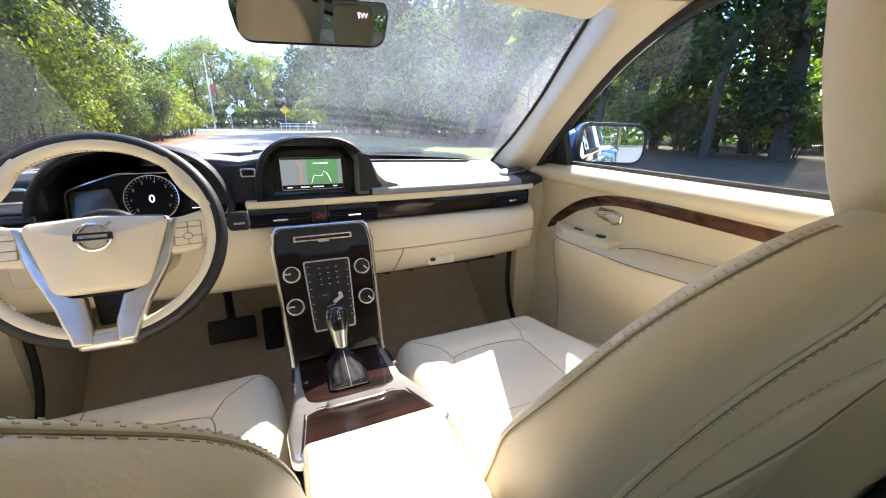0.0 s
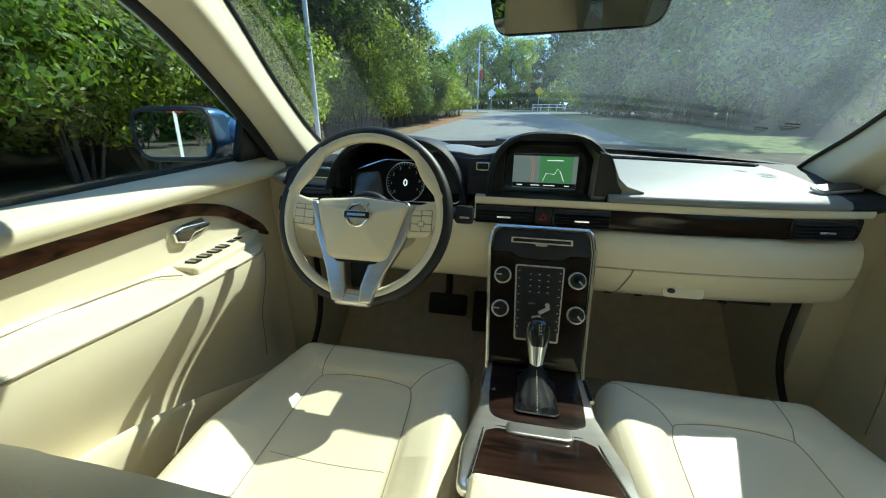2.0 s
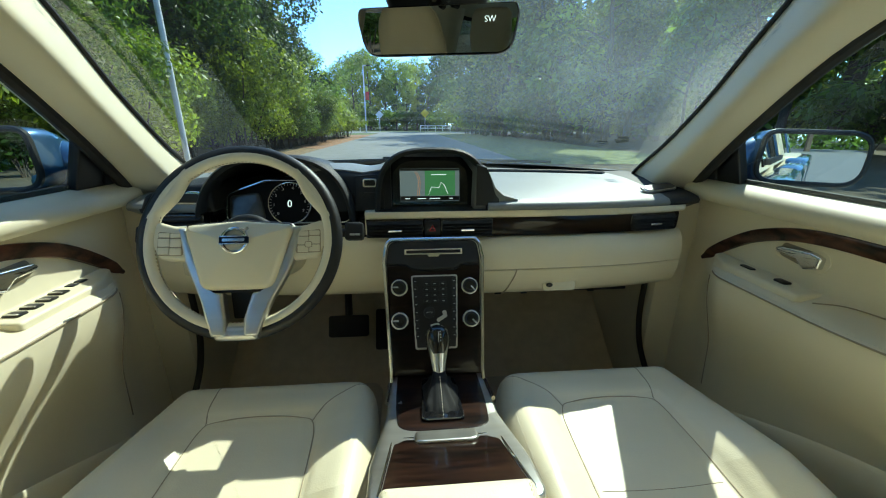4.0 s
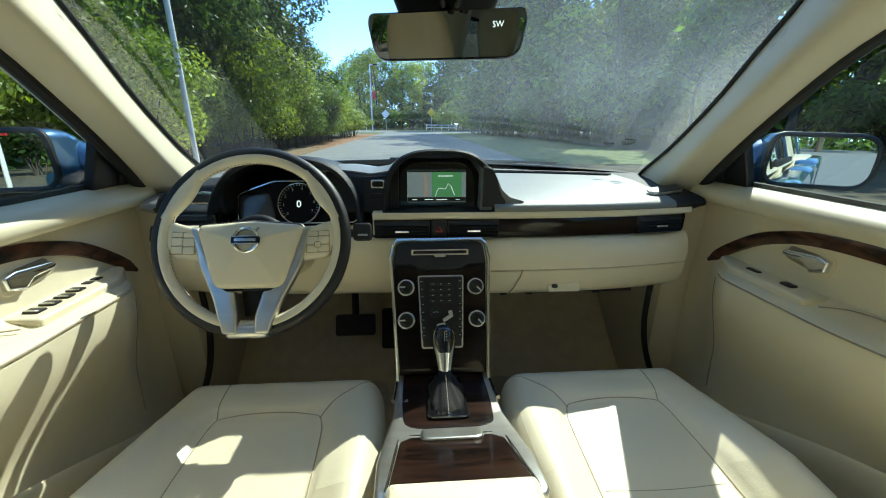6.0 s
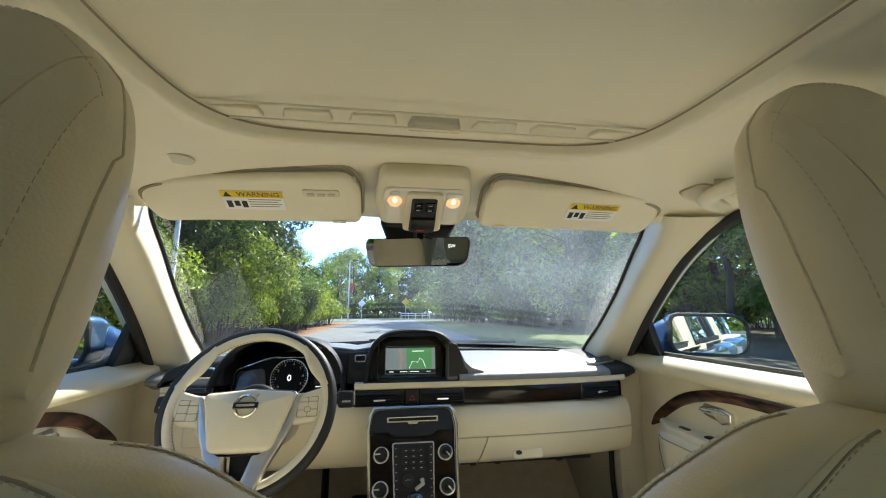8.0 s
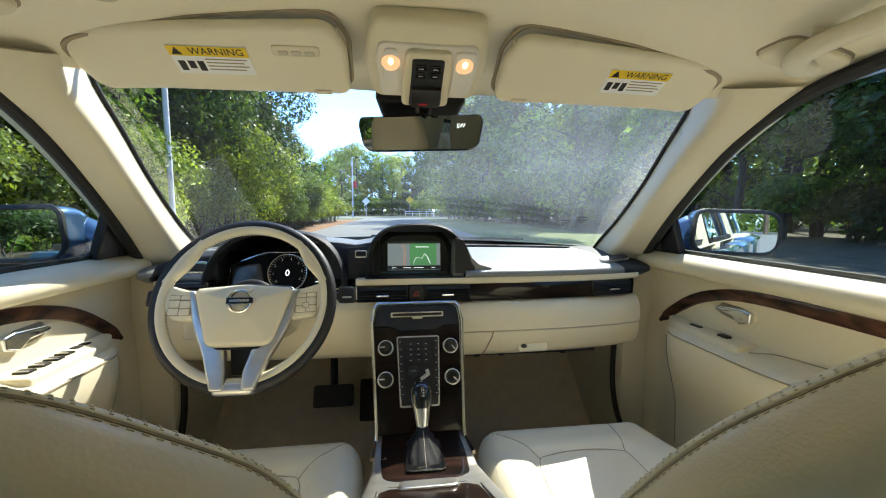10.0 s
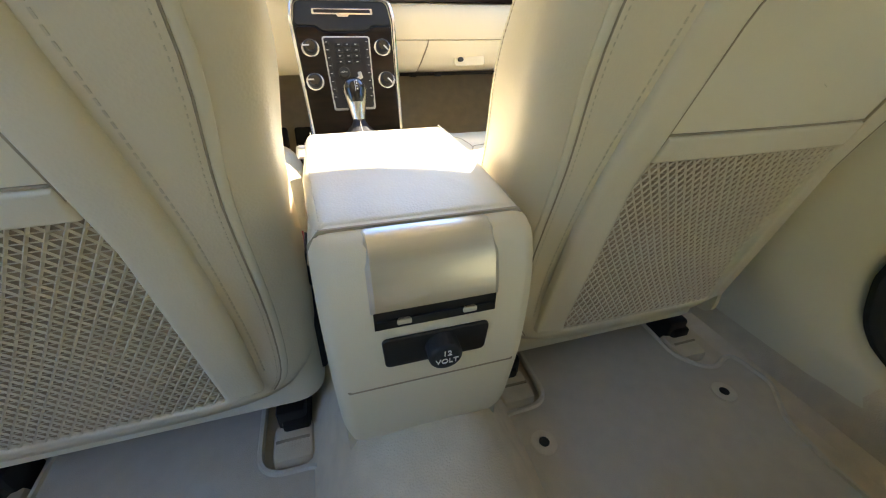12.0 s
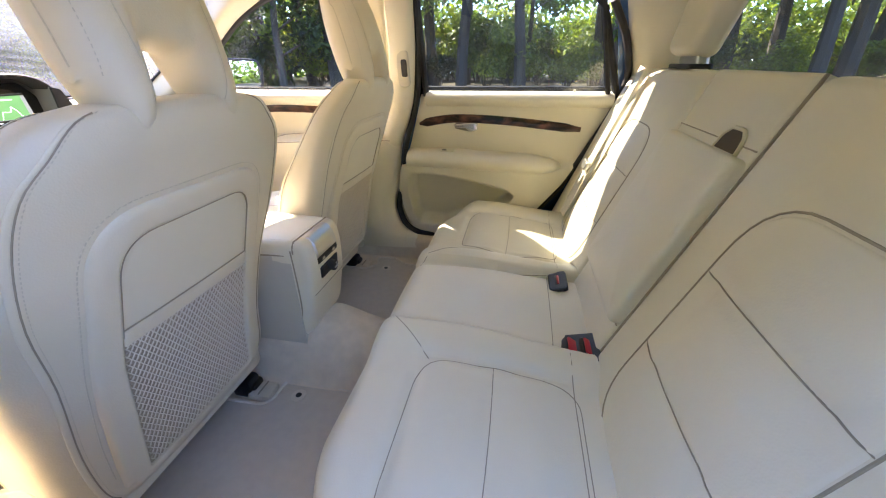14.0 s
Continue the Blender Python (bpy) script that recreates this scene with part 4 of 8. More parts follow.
def build_wheel():
    c = Vector((-0.366, 0.802, 0.972))
    w = thing("steering_wheel", c, "cream and black leather steering wheel with aluminium lower spoke", "steering wheel")
    m = axes(c, (1, 0, 0), (0, -0.906, 0.423))
    R = 0.1710

    def ringpt(a, r=R, h=0.0):
        return m @ Vector((r * math.cos(a), r * math.sin(a), h))
    n = 72

    def arc_tube(a0, a1, r, rad, seg, h=0.0, flat=1.0, k=12):
        return tube([ringpt(a0 + (a1 - a0) * i / seg, r, h) for i in range(seg + 1)], rad, k, flat=flat)
    part("rim", tube([ringpt(2 * math.pi * i / n, R) for i in range(n)], 0.0140, 14, closed=True), black_leather, w, "black leather rim")
    part("rim_cover", tube([ringpt(2 * math.pi * i / n, R - 0.0085, 0.003) for i in range(n)], 0.0115, 14, closed=True), leather, w, "cream leather inner rim")
    for a0 in (2.55, 0.59):
        part("thumb_rest", tube([ringpt(a0 - 0.34 + 0.68 * i / 16, R - 0.006 - 0.013 * math.sin(math.pi * i / 16) ** 1.5, 0.003) for i in range(17)], 0.0118, 12), leather, w)
    part("stitching", stitches([ringpt(2 * math.pi * i / 90, R - 0.0198, 0.005) for i in range(91)], 0.004, 0.003, 0.0009), seam_mat, w, kind="stuff")
    hub = rpoly([(-0.090, 0.028), (0.0, 0.035), (0.090, 0.028), (0.096, 0.018), (0.062, -0.092), (-0.062, -0.092), (-0.096, 0.018)], [0.012, 0.08, 0.012, 0.012, 0.022, 0.022, 0.012])
    hubm = m @ Matrix.Translation((0, 0.0, -0.012))
    part("airbag_cover", puff(hub, 0.034, 0.012, 0.010, m=hubm, rings=6), vinyl, w, "cream airbag cover")
    part("hub", puff(circle(0.06, 32), 0.05, 0.01, m=m @ Matrix.Translation((0, -0.005, -0.06))), charcoal, w)
    for s in (-1, 1):
        sp = rpoly([(0.080, 0.024), (0.115, 0.027), (0.158, 0.040), (0.162, 0.000), (0.140, -0.034), (0.082, -0.040)], 0.014)
        sp = [(x * s, y) for x, y in sp]
        part("spoke", puff(sp, 0.022, 0.007, m=m @ Matrix.Translation((0, 0, -0.014))), vinyl, w)
        field = rpoly([(0.103, 0.014), (0.145, 0.018), (0.146, -0.026), (0.100, -0.027)], 0.004)
        field = [(x * s, y) for x, y in field]
        part("button_field", puff(field if s > 0 else field[::-1], 0.0012, 0.0004, m=m @ Matrix.Translation((0, 0, 0.0072))), seam_mat, w)
        for i in range(2):
            for jy, (yy, hh) in enumerate(((0.0100, 0.0085), (-0.0035, 0.0150), (-0.0190, 0.0130))):
                bt = rrect(0.0198 if jy else 0.0190, hh, 0.002)
                part("button", puff(bt, 0.0030, 0.001, m=m @ Matrix.Translation((s * (0.1135 + 0.0208 * i), yy + 0.0012 * i, 0.0072))), vinyl, w)
        if s > 0:
            part("button_frame", tube([m @ Vector((0.1235 + x, -0.011 + y, 0.0104)) for x, y in rrect(0.0125, 0.0105, 0.003, 3)], 0.0007, 5, closed=True), seam_mat, w)
            part("button_cap", puff(rrect(0.0115, 0.0095, 0.003), 0.0030, 0.001, m=m @ Matrix.Translation((0.1235, -0.011, 0.0076))), vinyl, w)
        bar = [(0.111, 0.027), (0.096, 0.021), (0.061, -0.095), (0.026, -0.097), (0.0155, -0.142), (0.0155, -0.176), (0.041, -0.174), (0.048, -0.150), (0.062, -0.112), (0.088, -0.060), (0.096, -0.040)]
        bar = rpoly([(x * s, y) for x, y in bar][::s], 0.006)
        leg = puff(closer(bar, 0.008), 0.018, 0.005)
        for v in leg.verts:
            v.co.z += 0.0115 * smooth01((-0.06 - v.co.y) / 0.09) - 0.0065
        part("lower_spoke", moved(leg, m), alu, w, "brushed aluminium spoke", angle=60)
    part("spoke_foot", puff(rpoly([(-0.041, -0.154), (-0.0155, -0.157), (0.0155, -0.157), (0.041, -0.154), (0.037, -0.1830), (-0.037, -0.1830)], [0.004, 0.004, 0.004, 0.004, 0.009, 0.009]), 0.033, 0.010, m=m @ Matrix.Translation((0, 0, -0.0135))), alu, w, "brushed aluminium spoke foot")
    part("hub_gap", tube([hubm @ Vector((x, y, 0.012)) for x, y in inset(hub, -0.001)], 0.0036, 6, closed=True), black, w)
    part("spoke_web", puff(rpoly([(-0.030, -0.07), (0.030, -0.07), (0.018, -0.145), (-0.018, -0.145)], 0.004), 0.004, 0.001, m=m @ Matrix.Translation((0, 0, -0.022))), charcoal, w)
    bm_ = m @ Matrix.Translation((0, -0.004, 0.0325))
    badge = part("badge", tube([bm_ @ Vector((0.0215 * math.cos(a), 0.0215 * math.sin(a), 0)) for a in [2 * math.pi * i / 32 for i in range(32)]], 0.0032, 8, closed=True), chrome, w, "chrome ring badge")
    part("badge_disc", puff(circle(0.019, 32), 0.002, 0.001, m=bm_ @ Matrix.Translation((0, 0, -0.003))), vinyl_dark, badge)
    part("badge_bar", puff(rrect(0.050, 0.0125, 0.002), 0.0045, 0.001, m=bm_), shader("navy_enamel", (0.010, 0.013, 0.026), 0.45, spec=0.2), badge)
    for y_ in (-0.0066, 0.0066):
        part("badge_edge", moved(box(-0.0245, 0.0245, y_ - 0.0007, y_ + 0.0007, 0.0036, 0.0050), bm_), chrome, badge, smooth=False)
    part("badge_letters_bar", moved(box(-0.019, 0.019, -0.0026, 0.0026, 0.0040, 0.0049), bm_), chrome, badge, smooth=False)
    part("badge_arrow", tube([bm_ @ Vector((0.015, 0.015, 0.0)), bm_ @ Vector((0.023, 0.023, 0.0))], 0.0026, 6), chrome, badge)
    # column and stalks
    col = thing("steering_column", (-0.366, 0.92, 0.90), "cream column shroud with black stalks", "steering column")
    rings = []
    for f in range(7):
        q = m @ Vector((0, -0.004, -0.05 - 0.03 * f))
        rings.append([q + m.to_3x3() @ Vector((0.062 * (1 + 0.03 * f) * math.cos(a) * 1.1, 0.055 * math.sin(a), 0)) for a in [2 * math.pi * i / 24 for i in range(24)]])
    part("shroud", loft(rings), vinyl_dark, col)
    for s in (-1, 1):
        st = part("stalk", tube([m @ Vector(p) for p in ((s * 0.04, 0.01, -0.045), (s * 0.14, 0.018, -0.05), (s * 0.185, 0.020, -0.05))], 0.009, 10), black, col)
        tip = box(s * 0.200 - 0.019, s * 0.200 + 0.019, 0.004, 0.040, -0.063, -0.038, 0.006)
        part("stalk_end", moved(tip, m), charcoal, st)
        part("stalk_mark", moved(box(s * 0.200 - 0.008, s * 0.200 + 0.012, 0.012, 0.016, -0.038, -0.0372), m), pale_mark, st, smooth=False)
    # light switch left of the column
    lp = thing("light_switch", (-0.52, 0.94, 0.875), "cream rotary light switch panel", "switch panel")
    part("plate", puff(rrect(0.085, 0.062, 0.008), 0.008, 0.003, m=axes((-0.525, 0.951, 0.880), (1, 0, 0), (0, -1, 0.05))), vinyl_dark, lp)
    part("knob", puff(circle(0.017, 24), 0.016, 0.004, m=axes((-0.518, 0.945, 0.892), (1, 0, 0), (0, -1, 0.05))), vinyl, lp)
    part("button", puff(rrect(0.03, 0.016, 0.003), 0.004, 0.001, m=axes((-0.505, 0.944, 0.862), (1, 0, 0), (0, -1, 0.05))), vinyl, lp)


def build_console():
    c = thing("centre_console", (0, 0.55, 0.42), "centre console with walnut panels in a satin metal frame", "centre console")
    up = Vector((0, 0.487, 0.873))
    nrm = (0, -0.873, 0.487)
    sm = axes((0, 0.918, 0.902), (1, 0, 0), nrm)
    face = rpoly([(-0.098, -0.275), (0.098, -0.275), (0.113, -0.02), (0.106, 0.030), (-0.106, 0.030), (-0.113, -0.02)], [0.004, 0.004, 0.06, 0.022, 0.022, 0.06], 6)
    part("stack_housing", puff(inset(face, 0.004), 0.022, 0.004, m=sm @ Matrix.Translation((0, 0, -0.028))), charcoal, c)
    lower = rpoly([(-0.095, -0.272), (0.095, -0.272), (0.107, -0.03), (0.062, -0.030), (0.05, -0.042), (-0.05, -0.042), (-0.062, -0.030), (-0.107, -0.03)], [0.004, 0.004, 0.01, 0.02, 0.02, 0.02, 0.02, 0.01])
    part("stack_veneer", puff(lower, 0.008, 0.003, m=sm @ Matrix.Translation((0, 0, -0.008))), wood_dark, c, "dark walnut stack panel")
    upper = rpoly([(-0.107, -0.028), (-0.062, -0.028), (-0.05, -0.040), (0.05, -0.040), (0.062, -0.028), (0.107, -0.028), (0.102, 0.026), (-0.102, 0.026)], [0.01, 0.02, 0.02, 0.02, 0.02, 0.01, 0.02, 0.02])
    part("fascia", puff(upper, 0.009, 0.003, m=sm @ Matrix.Translation((0, 0, -0.008))), charcoal, c)
    # from the console's shoulders up round the stack and down again
    rim = [(p[0], p[1]) for p in face if p[1] > -0.26]
    left_up = sorted([p for p in rim if p[0] < 0 and p[1] < 0.0], key=lambda p: p[1])
    over = sorted([p for p in rim if p[1] >= 0.0 and p[0] < 0], key=lambda p: math.atan2(p[1] + 0.05, -p[0]))
    half = [Vector((-0.104, 0.70, 0.668)), Vector((-0.101, 0.762, 0.664))] + [sm @ Vector((x, y, 0.001)) for x, y in [(-0.0985, -0.262)] + left_up + over]
    whole = half + [Vector((-p.x, p.y, p.z)) for p in half[::-1]]
    part("stack_frame", tube(spline(whole, 2), 0.0044, 8), chrome, c, "satin chrome stack frame")
    cd = part("disc_slot", puff(rrect(0.134, 0.014, 0.003), 0.004, 0.001, m=sm), chrome, c, "chrome-framed disc slot")
    part("slot", puff(rrect(0.124, 0.007, 0.002), 0.0046, 0.0005, m=sm), black, cd)
    part("eject_tab", puff(rpoly([(-0.016, 0.0), (0.016, 0.0), (0.011, -0.007), (-0.011, -0.007)], 0.002), 0.003, 0.001, m=sm @ Matrix.Translation((0, -0.005, 0.001))), chrome, cd)
    for x in (-0.079, 0.079):
        for y in (-0.081, -0.154):
            km = sm @ Matrix.Translation((x, y, 0))
            k = part("knob", puff(circle(0.0195, 32), 0.008, 0.002, m=km), chrome, c, "chrome-ringed rotary knob")
            part("knob_cap", puff(circle(0.0152, 28), 0.019, 0.003, m=km), charcoal, k)
            part("knob_face", puff(circle(0.011, 24), 0.0205, 0.001, m=km), gloss_black, k)
            part("pointer", moved(box(-0.0165, -0.002, -0.0016, 0.0016, 0.0205, 0.0210), km @ Matrix.Rotation(0.0 if x < 0 else 2.3, 4, "Z")), pale_mark, k, smooth=False)
    kp = part("keypad", puff(rpoly([(-0.046, -0.217), (0.046, -0.217), (0.053, -0.054), (-0.053, -0.054)], 0.006), 0.004, 0.0015, m=sm), alu, c, "silver keypad plate")
    part("keypad_field", puff(rpoly([(-0.0425, -0.2130), (0.0425, -0.2130), (0.0495, -0.0575), (-0.0495, -0.0575)], 0.004), 0.0048, 0.001, m=sm), black, kp)
    for r in range(4):
        for q in range(4):
            if q == 3:
                continue
            part("key", puff(rrect(0.0155, 0.0085, 0.0015, 2), 0.0078, 0.001, m=sm @ Matrix.Translation(((q - 1) * 0.0185, -0.074 - 0.0128 * r, 0)), n=2, rings=1), charcoal, kp)
            part("key_mark", moved(box(-0.0025, 0.0025, -0.0007, 0.0007, 0.0079, 0.0081), sm @ Matrix.Translation(((q - 1) * 0.0185, -0.074 - 0.0128 * r, 0))), pale_mark, kp, smooth=False)
    for s in (-1, 1):
        for r in range(8):
            part("side_key", puff(rrect(0.0095, 0.0125, 0.0015, 2), 0.006, 0.001, m=sm @ Matrix.Translation((s * (0.0442 - 0.0006 * r), -0.068 - 0.0172 * r, 0)), n=2, rings=1), charcoal, kp)
            part("key_mark", moved(box(-0.0022, 0.0022, -0.0008, 0.0008, 0.0061, 0.0063), sm @ Matrix.Translation((s * (0.0442 - 0.0006 * r), -0.068 - 0.0172 * r, 0))), pale_mark, kp, smooth=False)
    dialm = sm @ Matrix.Translation((-0.014, -0.138, 0))
    part("selector_knob", puff(circle(0.0125, 28), 0.016, 0.003, m=dialm), charcoal, kp)
    words("AUTO", 0.0048, dialm @ Matrix.Translation((0, 0, 0.0163)), pale_mark, kp, "lettering")
    for dx, dy, w_, h_, a in ((0.014, -0.150, 0.026, 0.008, 0.55), (-0.002, -0.166, 0.020, 0.008, 0.2), (0.020, -0.139, 0.009, 0.010, 0.3)):
        part("airflow_key", puff(rrect(w_, h_, 0.0035), 0.008, 0.002, m=sm @ Matrix.Translation((dx, dy, 0)) @ Matrix.Rotation(a, 4, "Z")), alu, kp)
    # sides of the stack down to the tunnel
    for s in (-1, 1):
        rings = []
        for v in range(12):
            f = v / 11
            p = Vector((0, 0.918, 0.902)) + up * (0.02 - 0.30 * f)
            hw = 0.103 - 0.013 * f
            rings.append([(s * hw, p.y + 0.022, p.z + 0.012), (s * (hw + 0.004), p.y + 0.06, p.z), (s * (hw + 0.014), p.y + 0.13, p.z - 0.02), (s * (hw + 0.02), p.y + 0.22, p.z - 0.05), (s * (hw - 0.03), p.y + 0.22, p.z - 0.05), (s * (hw - 0.03), p.y + 0.022, p.z + 0.01)])
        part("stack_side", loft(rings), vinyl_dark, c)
    # lower body: cream flanks from the stack back to the tower
    prof = [(1.10, 0.58), (0.92, 0.60), (0.80, 0.635), (0.70, 0.645), (0.60, 0.665), (0.45, 0.715), (0.30, 0.725), (0.17, 0.725)]
    rings = []
    for y, z in prof:
        hw = 0.100 if y > 0.5 else 0.092
        rings.append([(-hw, y, 0.36), (-hw - 0.004, y, z - 0.03), (-hw + 0.004, y, z), (hw - 0.004, y, z), (hw + 0.004, y, z - 0.03), (hw, y, 0.36)])
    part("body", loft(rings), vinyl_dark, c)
    # satin frame round the shift panel and the roll cover
    def lay(pts, dz=0.0):
        prof2 = [(0.85, 0.650), (0.80, 0.655), (0.70, 0.661), (0.60, 0.680), (0.45, 0.742), (0.40, 0.750)]
        out = []
        for x, y in pts:
            for (ya, za), (yb, zb) in zip(prof2, prof2[1:]):
                if yb <= y <= ya or (y > 0.85 and ya == 0.85):
                    t = (ya - y) / (ya - yb)
                    out.append(Vector((x, y, za + (zb - za) * t + dz)))
                    break
            else:
                out.append(Vector((x, y, 0.75 + dz)))
        return out

    def slab(poly, h, r, dz):
        bm = puff(poly, h, r, rings=8)
        for v in bm.verts:
            q = lay([(v.co.x, v.co.y)])[0]
            v.co.z = q.z + dz + v.co.z
        return bm
    outer = rpoly([(-0.112, 0.425), (0.112, 0.425), (0.118, 0.52), (0.104, 0.66), (0.100, 0.84), (-0.100, 0.84), (-0.104, 0.66), (-0.118, 0.52)], 0.02)
    part("console_frame", slab(outer, 0.014, 0.006, -0.012), alu, c, "satin aluminium console frame")
    shiftp = rpoly([(-0.080, 0.612), (0.080, 0.612), (0.088, 0.70), (0.086, 0.83), (-0.086, 0.83), (-0.088, 0.70)], [0.03, 0.03, 0.02, 0.004, 0.004, 0.02])
    part("shift_panel", slab(shiftp, 0.006, 0.002, 0.0), wood, c, "glossy walnut shift panel")
    rc = rpoly([(-0.096, 0.437), (0.096, 0.437), (0.085, 0.585), (-0.085, 0.585)], 0.006)
    roll = part("roll_cover", slab(rc, 0.005, 0.002, 0.0), wood, c, "sliding walnut roll cover")
    part("roll_frame", tube(lay(rpoly([(-0.099, 0.434), (0.099, 0.434), (0.088, 0.590), (-0.088, 0.590)], 0.008), 0.004), 0.0022, 6, closed=True), chrome, roll)
    part("roll_pull", slab(rpoly([(-0.054, 0.566), (0.054, 0.566), (0.052, 0.606), (-0.052, 0.606)], [0.02, 0.02, 0.012, 0.012]), 0.011, 0.005, 0.0), alu, c, "satin pull of the roll cover")
    # gear lever
    g = thing("gear_lever", (0, 0.70, 0.665), "automatic gear lever with chrome and black knob and leather boot", "gear lever")
    part("boot_frame", slab(rpoly([(-0.039, 0.634), (0.039, 0.634), (0.036, 0.770), (-0.036, 0.770)], 0.010), 0.009, 0.003, 0.003), gloss_black, g)
    part("boot_ring", tube([(p.x, p.y, p.z + 0.010) for p in [Vector(q) for q in lay(closer(rpoly([(-0.037, 0.636), (0.037, 0.636), (0.034, 0.768), (-0.034, 0.768)], 0.010), 0.01))]], 0.0022, 6, closed=True), chrome, g)
    rings = []
    for f, hw, hd in ((0.0, 0.034, 0.058), (0.10, 0.033, 0.055), (0.22, 0.028, 0.042), (0.40, 0.022, 0.030), (0.60, 0.0165, 0.020), (0.80, 0.0135, 0.015), (1.0, 0.0115, 0.0115)):
        cx = Vector((0, 0.698 + 0.046 * f, 0.676 + 0.034 * f ** 0.8))
        ring = []
        for i in range(56):
            a = 2 * math.pi * i / 56
            k = 1 + (0.13 * math.sin(7 * a + 4 * f) * (1 - f) if 0.05 < f < 1 else 0)
            ring.append(cx + Vector((hw * k * math.copysign(abs(math.cos(a)) ** 0.7, math.cos(a)), hd * k * math.copysign(abs(math.sin(a)) ** 0.7, math.sin(a)), 0)))
        rings.append(ring)
    part("boot", loft(rings), boot_leather, g, "pleated black leather boot", angle=70)
    part("boot_seam", stitches([(0, 0.634, 0.684), (0, 0.655, 0.692), (0, 0.690, 0.702), (0, 0.720, 0.710)]), thread, g, kind="stuff")
    ax = Vector((0, 0.60, 0.80)).normalized()
    km = axes((0, 0.742, 0.704), (1, 0, 0), ax)
    prof_k = spline([(-0.004, 0.0125, 0), (0.010, 0.0150, 0), (0.030, 0.0190, 0), (0.050, 0.0235, 0), (0.068, 0.0252, 0), (0.082, 0.0222, 0), (0.091, 0.0140, 0), (0.0945, 0.003, 0)], 4)
    rings = [[km @ Vector((p.y * math.cos(a), p.y * 0.92 * math.sin(a), p.x)) for a in [2 * math.pi * i / 32 for i in range(32)]] for p in prof_k]
    part("knob", loft(rings), chrome, g, "satin metal shift knob", angle=80)
    face = []
    for p in prof_k[9:-2]:
        f = (p.x - 0.034) / 0.054
        span = radians(52) * max(0.12, math.sin(math.pi * min(0.92, 0.14 + 0.62 * max(0.0, f))) ** 0.6)
        face.append([km @ Vector(((p.y + 0.0006) * math.sin(u * span), -(p.y + 0.0006) * 0.92 * math.cos(u * span), p.x)) for u in [i / 6 - 1 for i in range(13)]])
    part("knob_face", loft(face, False, False, False), gloss_black, g, "gloss black face of the knob", angle=80)
    for i in range(4):
        part("gate_mark", moved(box(0.003, 0.0058, -0.0006, 0.0006, -0.0014, 0.0014), km @ Matrix.Translation((0, -0.0236, 0.060 + 0.006 * i))), pale_mark, g, smooth=False)
    part("gate_line", moved(box(-0.0005, 0.0005, -0.0006, 0.0006, -0.010, 0.012), km @ Matrix.Translation((0.0005, -0.0238, 0.066))), pale_mark, g, smooth=False)
    # armrest lid and rear tower
    a = thing("armrest", (0, 0.3, 0.72), "padded cream leather armrest lid on the console", "armrest")
    out = rpoly([(-0.090, 0.160), (0.090, 0.160), (0.100, 0.30), (0.098, 0.448), (-0.098, 0.448), (-0.100, 0.30)], [0.012, 0.012, 0.05, 0.012, 0.012, 0.05])
    part("lid", puff(out, 0.038, 0.012, 0.004, m=Matrix.Translation((0, 0, 0.722)), rings=6), leather, a)
    part("lid_gap", tube([(x, y, 0.7225) for x, y in closer(inset(out, -0.0004), 0.02)], 0.0022, 5, closed=True), seam_mat, a)
    part("lid_base", puff(inset(out, 0.004), 0.02, 0.004, m=Matrix.Translation((0, 0, 0.705))), vinyl_dark, a)
    for s in (-1, 1):
        part("stitching", stitches([(s * 0.083, 0.17, 0.7625), (s * 0.092, 0.30, 0.7635), (s * 0.090, 0.44, 0.7625)]), thread, a, kind="stuff")
    t = thing("console_tower", (0, 0.15, 0.42), "cream console rear with aluminium flap and power socket", "console tower")
    prof = [(0.22, 0.46), (0.168, 0.475), (0.146, 0.505), (0.134, 0.56), (0.124, 0.62), (0.121, 0.69), (0.127, 0.735), (0.146, 0.757), (0.22, 0.757)]
    rings = []
    for x, dy, dz in ((-0.094, 0.016, -0.012), (-0.088, 0.004, -0.003), (-0.078, 0, 0), (0.078, 0, 0), (0.088, 0.004, -0.003), (0.094, 0.016, -0.012)):
        rings.append([(x * (1.0 - 0.18 * smooth01((0.55 - z) / 0.2)), y + (dy if y < 0.2 else 0), z + (dz if z > 0.6 else 0)) for y, z in [(q.x, q.y) for q in spline([(p[0], p[1], 0) for p in prof], 3)]])
    part("shell", loft(rings), vinyl, t, angle=60)
    flap = []
    for x in (-0.054, -0.050, 0.050, 0.054):
        dd = 0.003 if abs(x) > 0.052 else 0.0
        flap.append([(x, y + dd, z - dd) for y, z in ((0.1605, 0.7572), (0.150, 0.7596), (0.1375, 0.7562), (0.1235, 0.740), (0.1175, 0.716), (0.1165, 0.704), (0.126, 0.704), (0.158, 0.740))])
    part("flap", loft(flap), alu, t, "brushed aluminium flap")
    part("slot", box(-0.052, 0.052, 0.1185, 0.14, 0.684, 0.7035), black, t)
    part("slot_divider", box(-0.050, 0.050, 0.1165, 0.13, 0.692, 0.694), charcoal, t)
    for x in (-0.028, 0.028):
        part("slot_latch", box(x - 0.006, x + 0.006, 0.1150, 0.125, 0.689, 0.694, 0.001), vinyl_dark, t)
    part("socket_plate", puff(rpoly([(-0.046, -0.018), (0.046, -0.018), (0.048, 0.017), (-0.048, 0.017)], 0.006), 0.003, 0.001, m=axes((0, 0.1215, 0.655), (1, 0, 0), (0, -1, -0.08))), black, t)
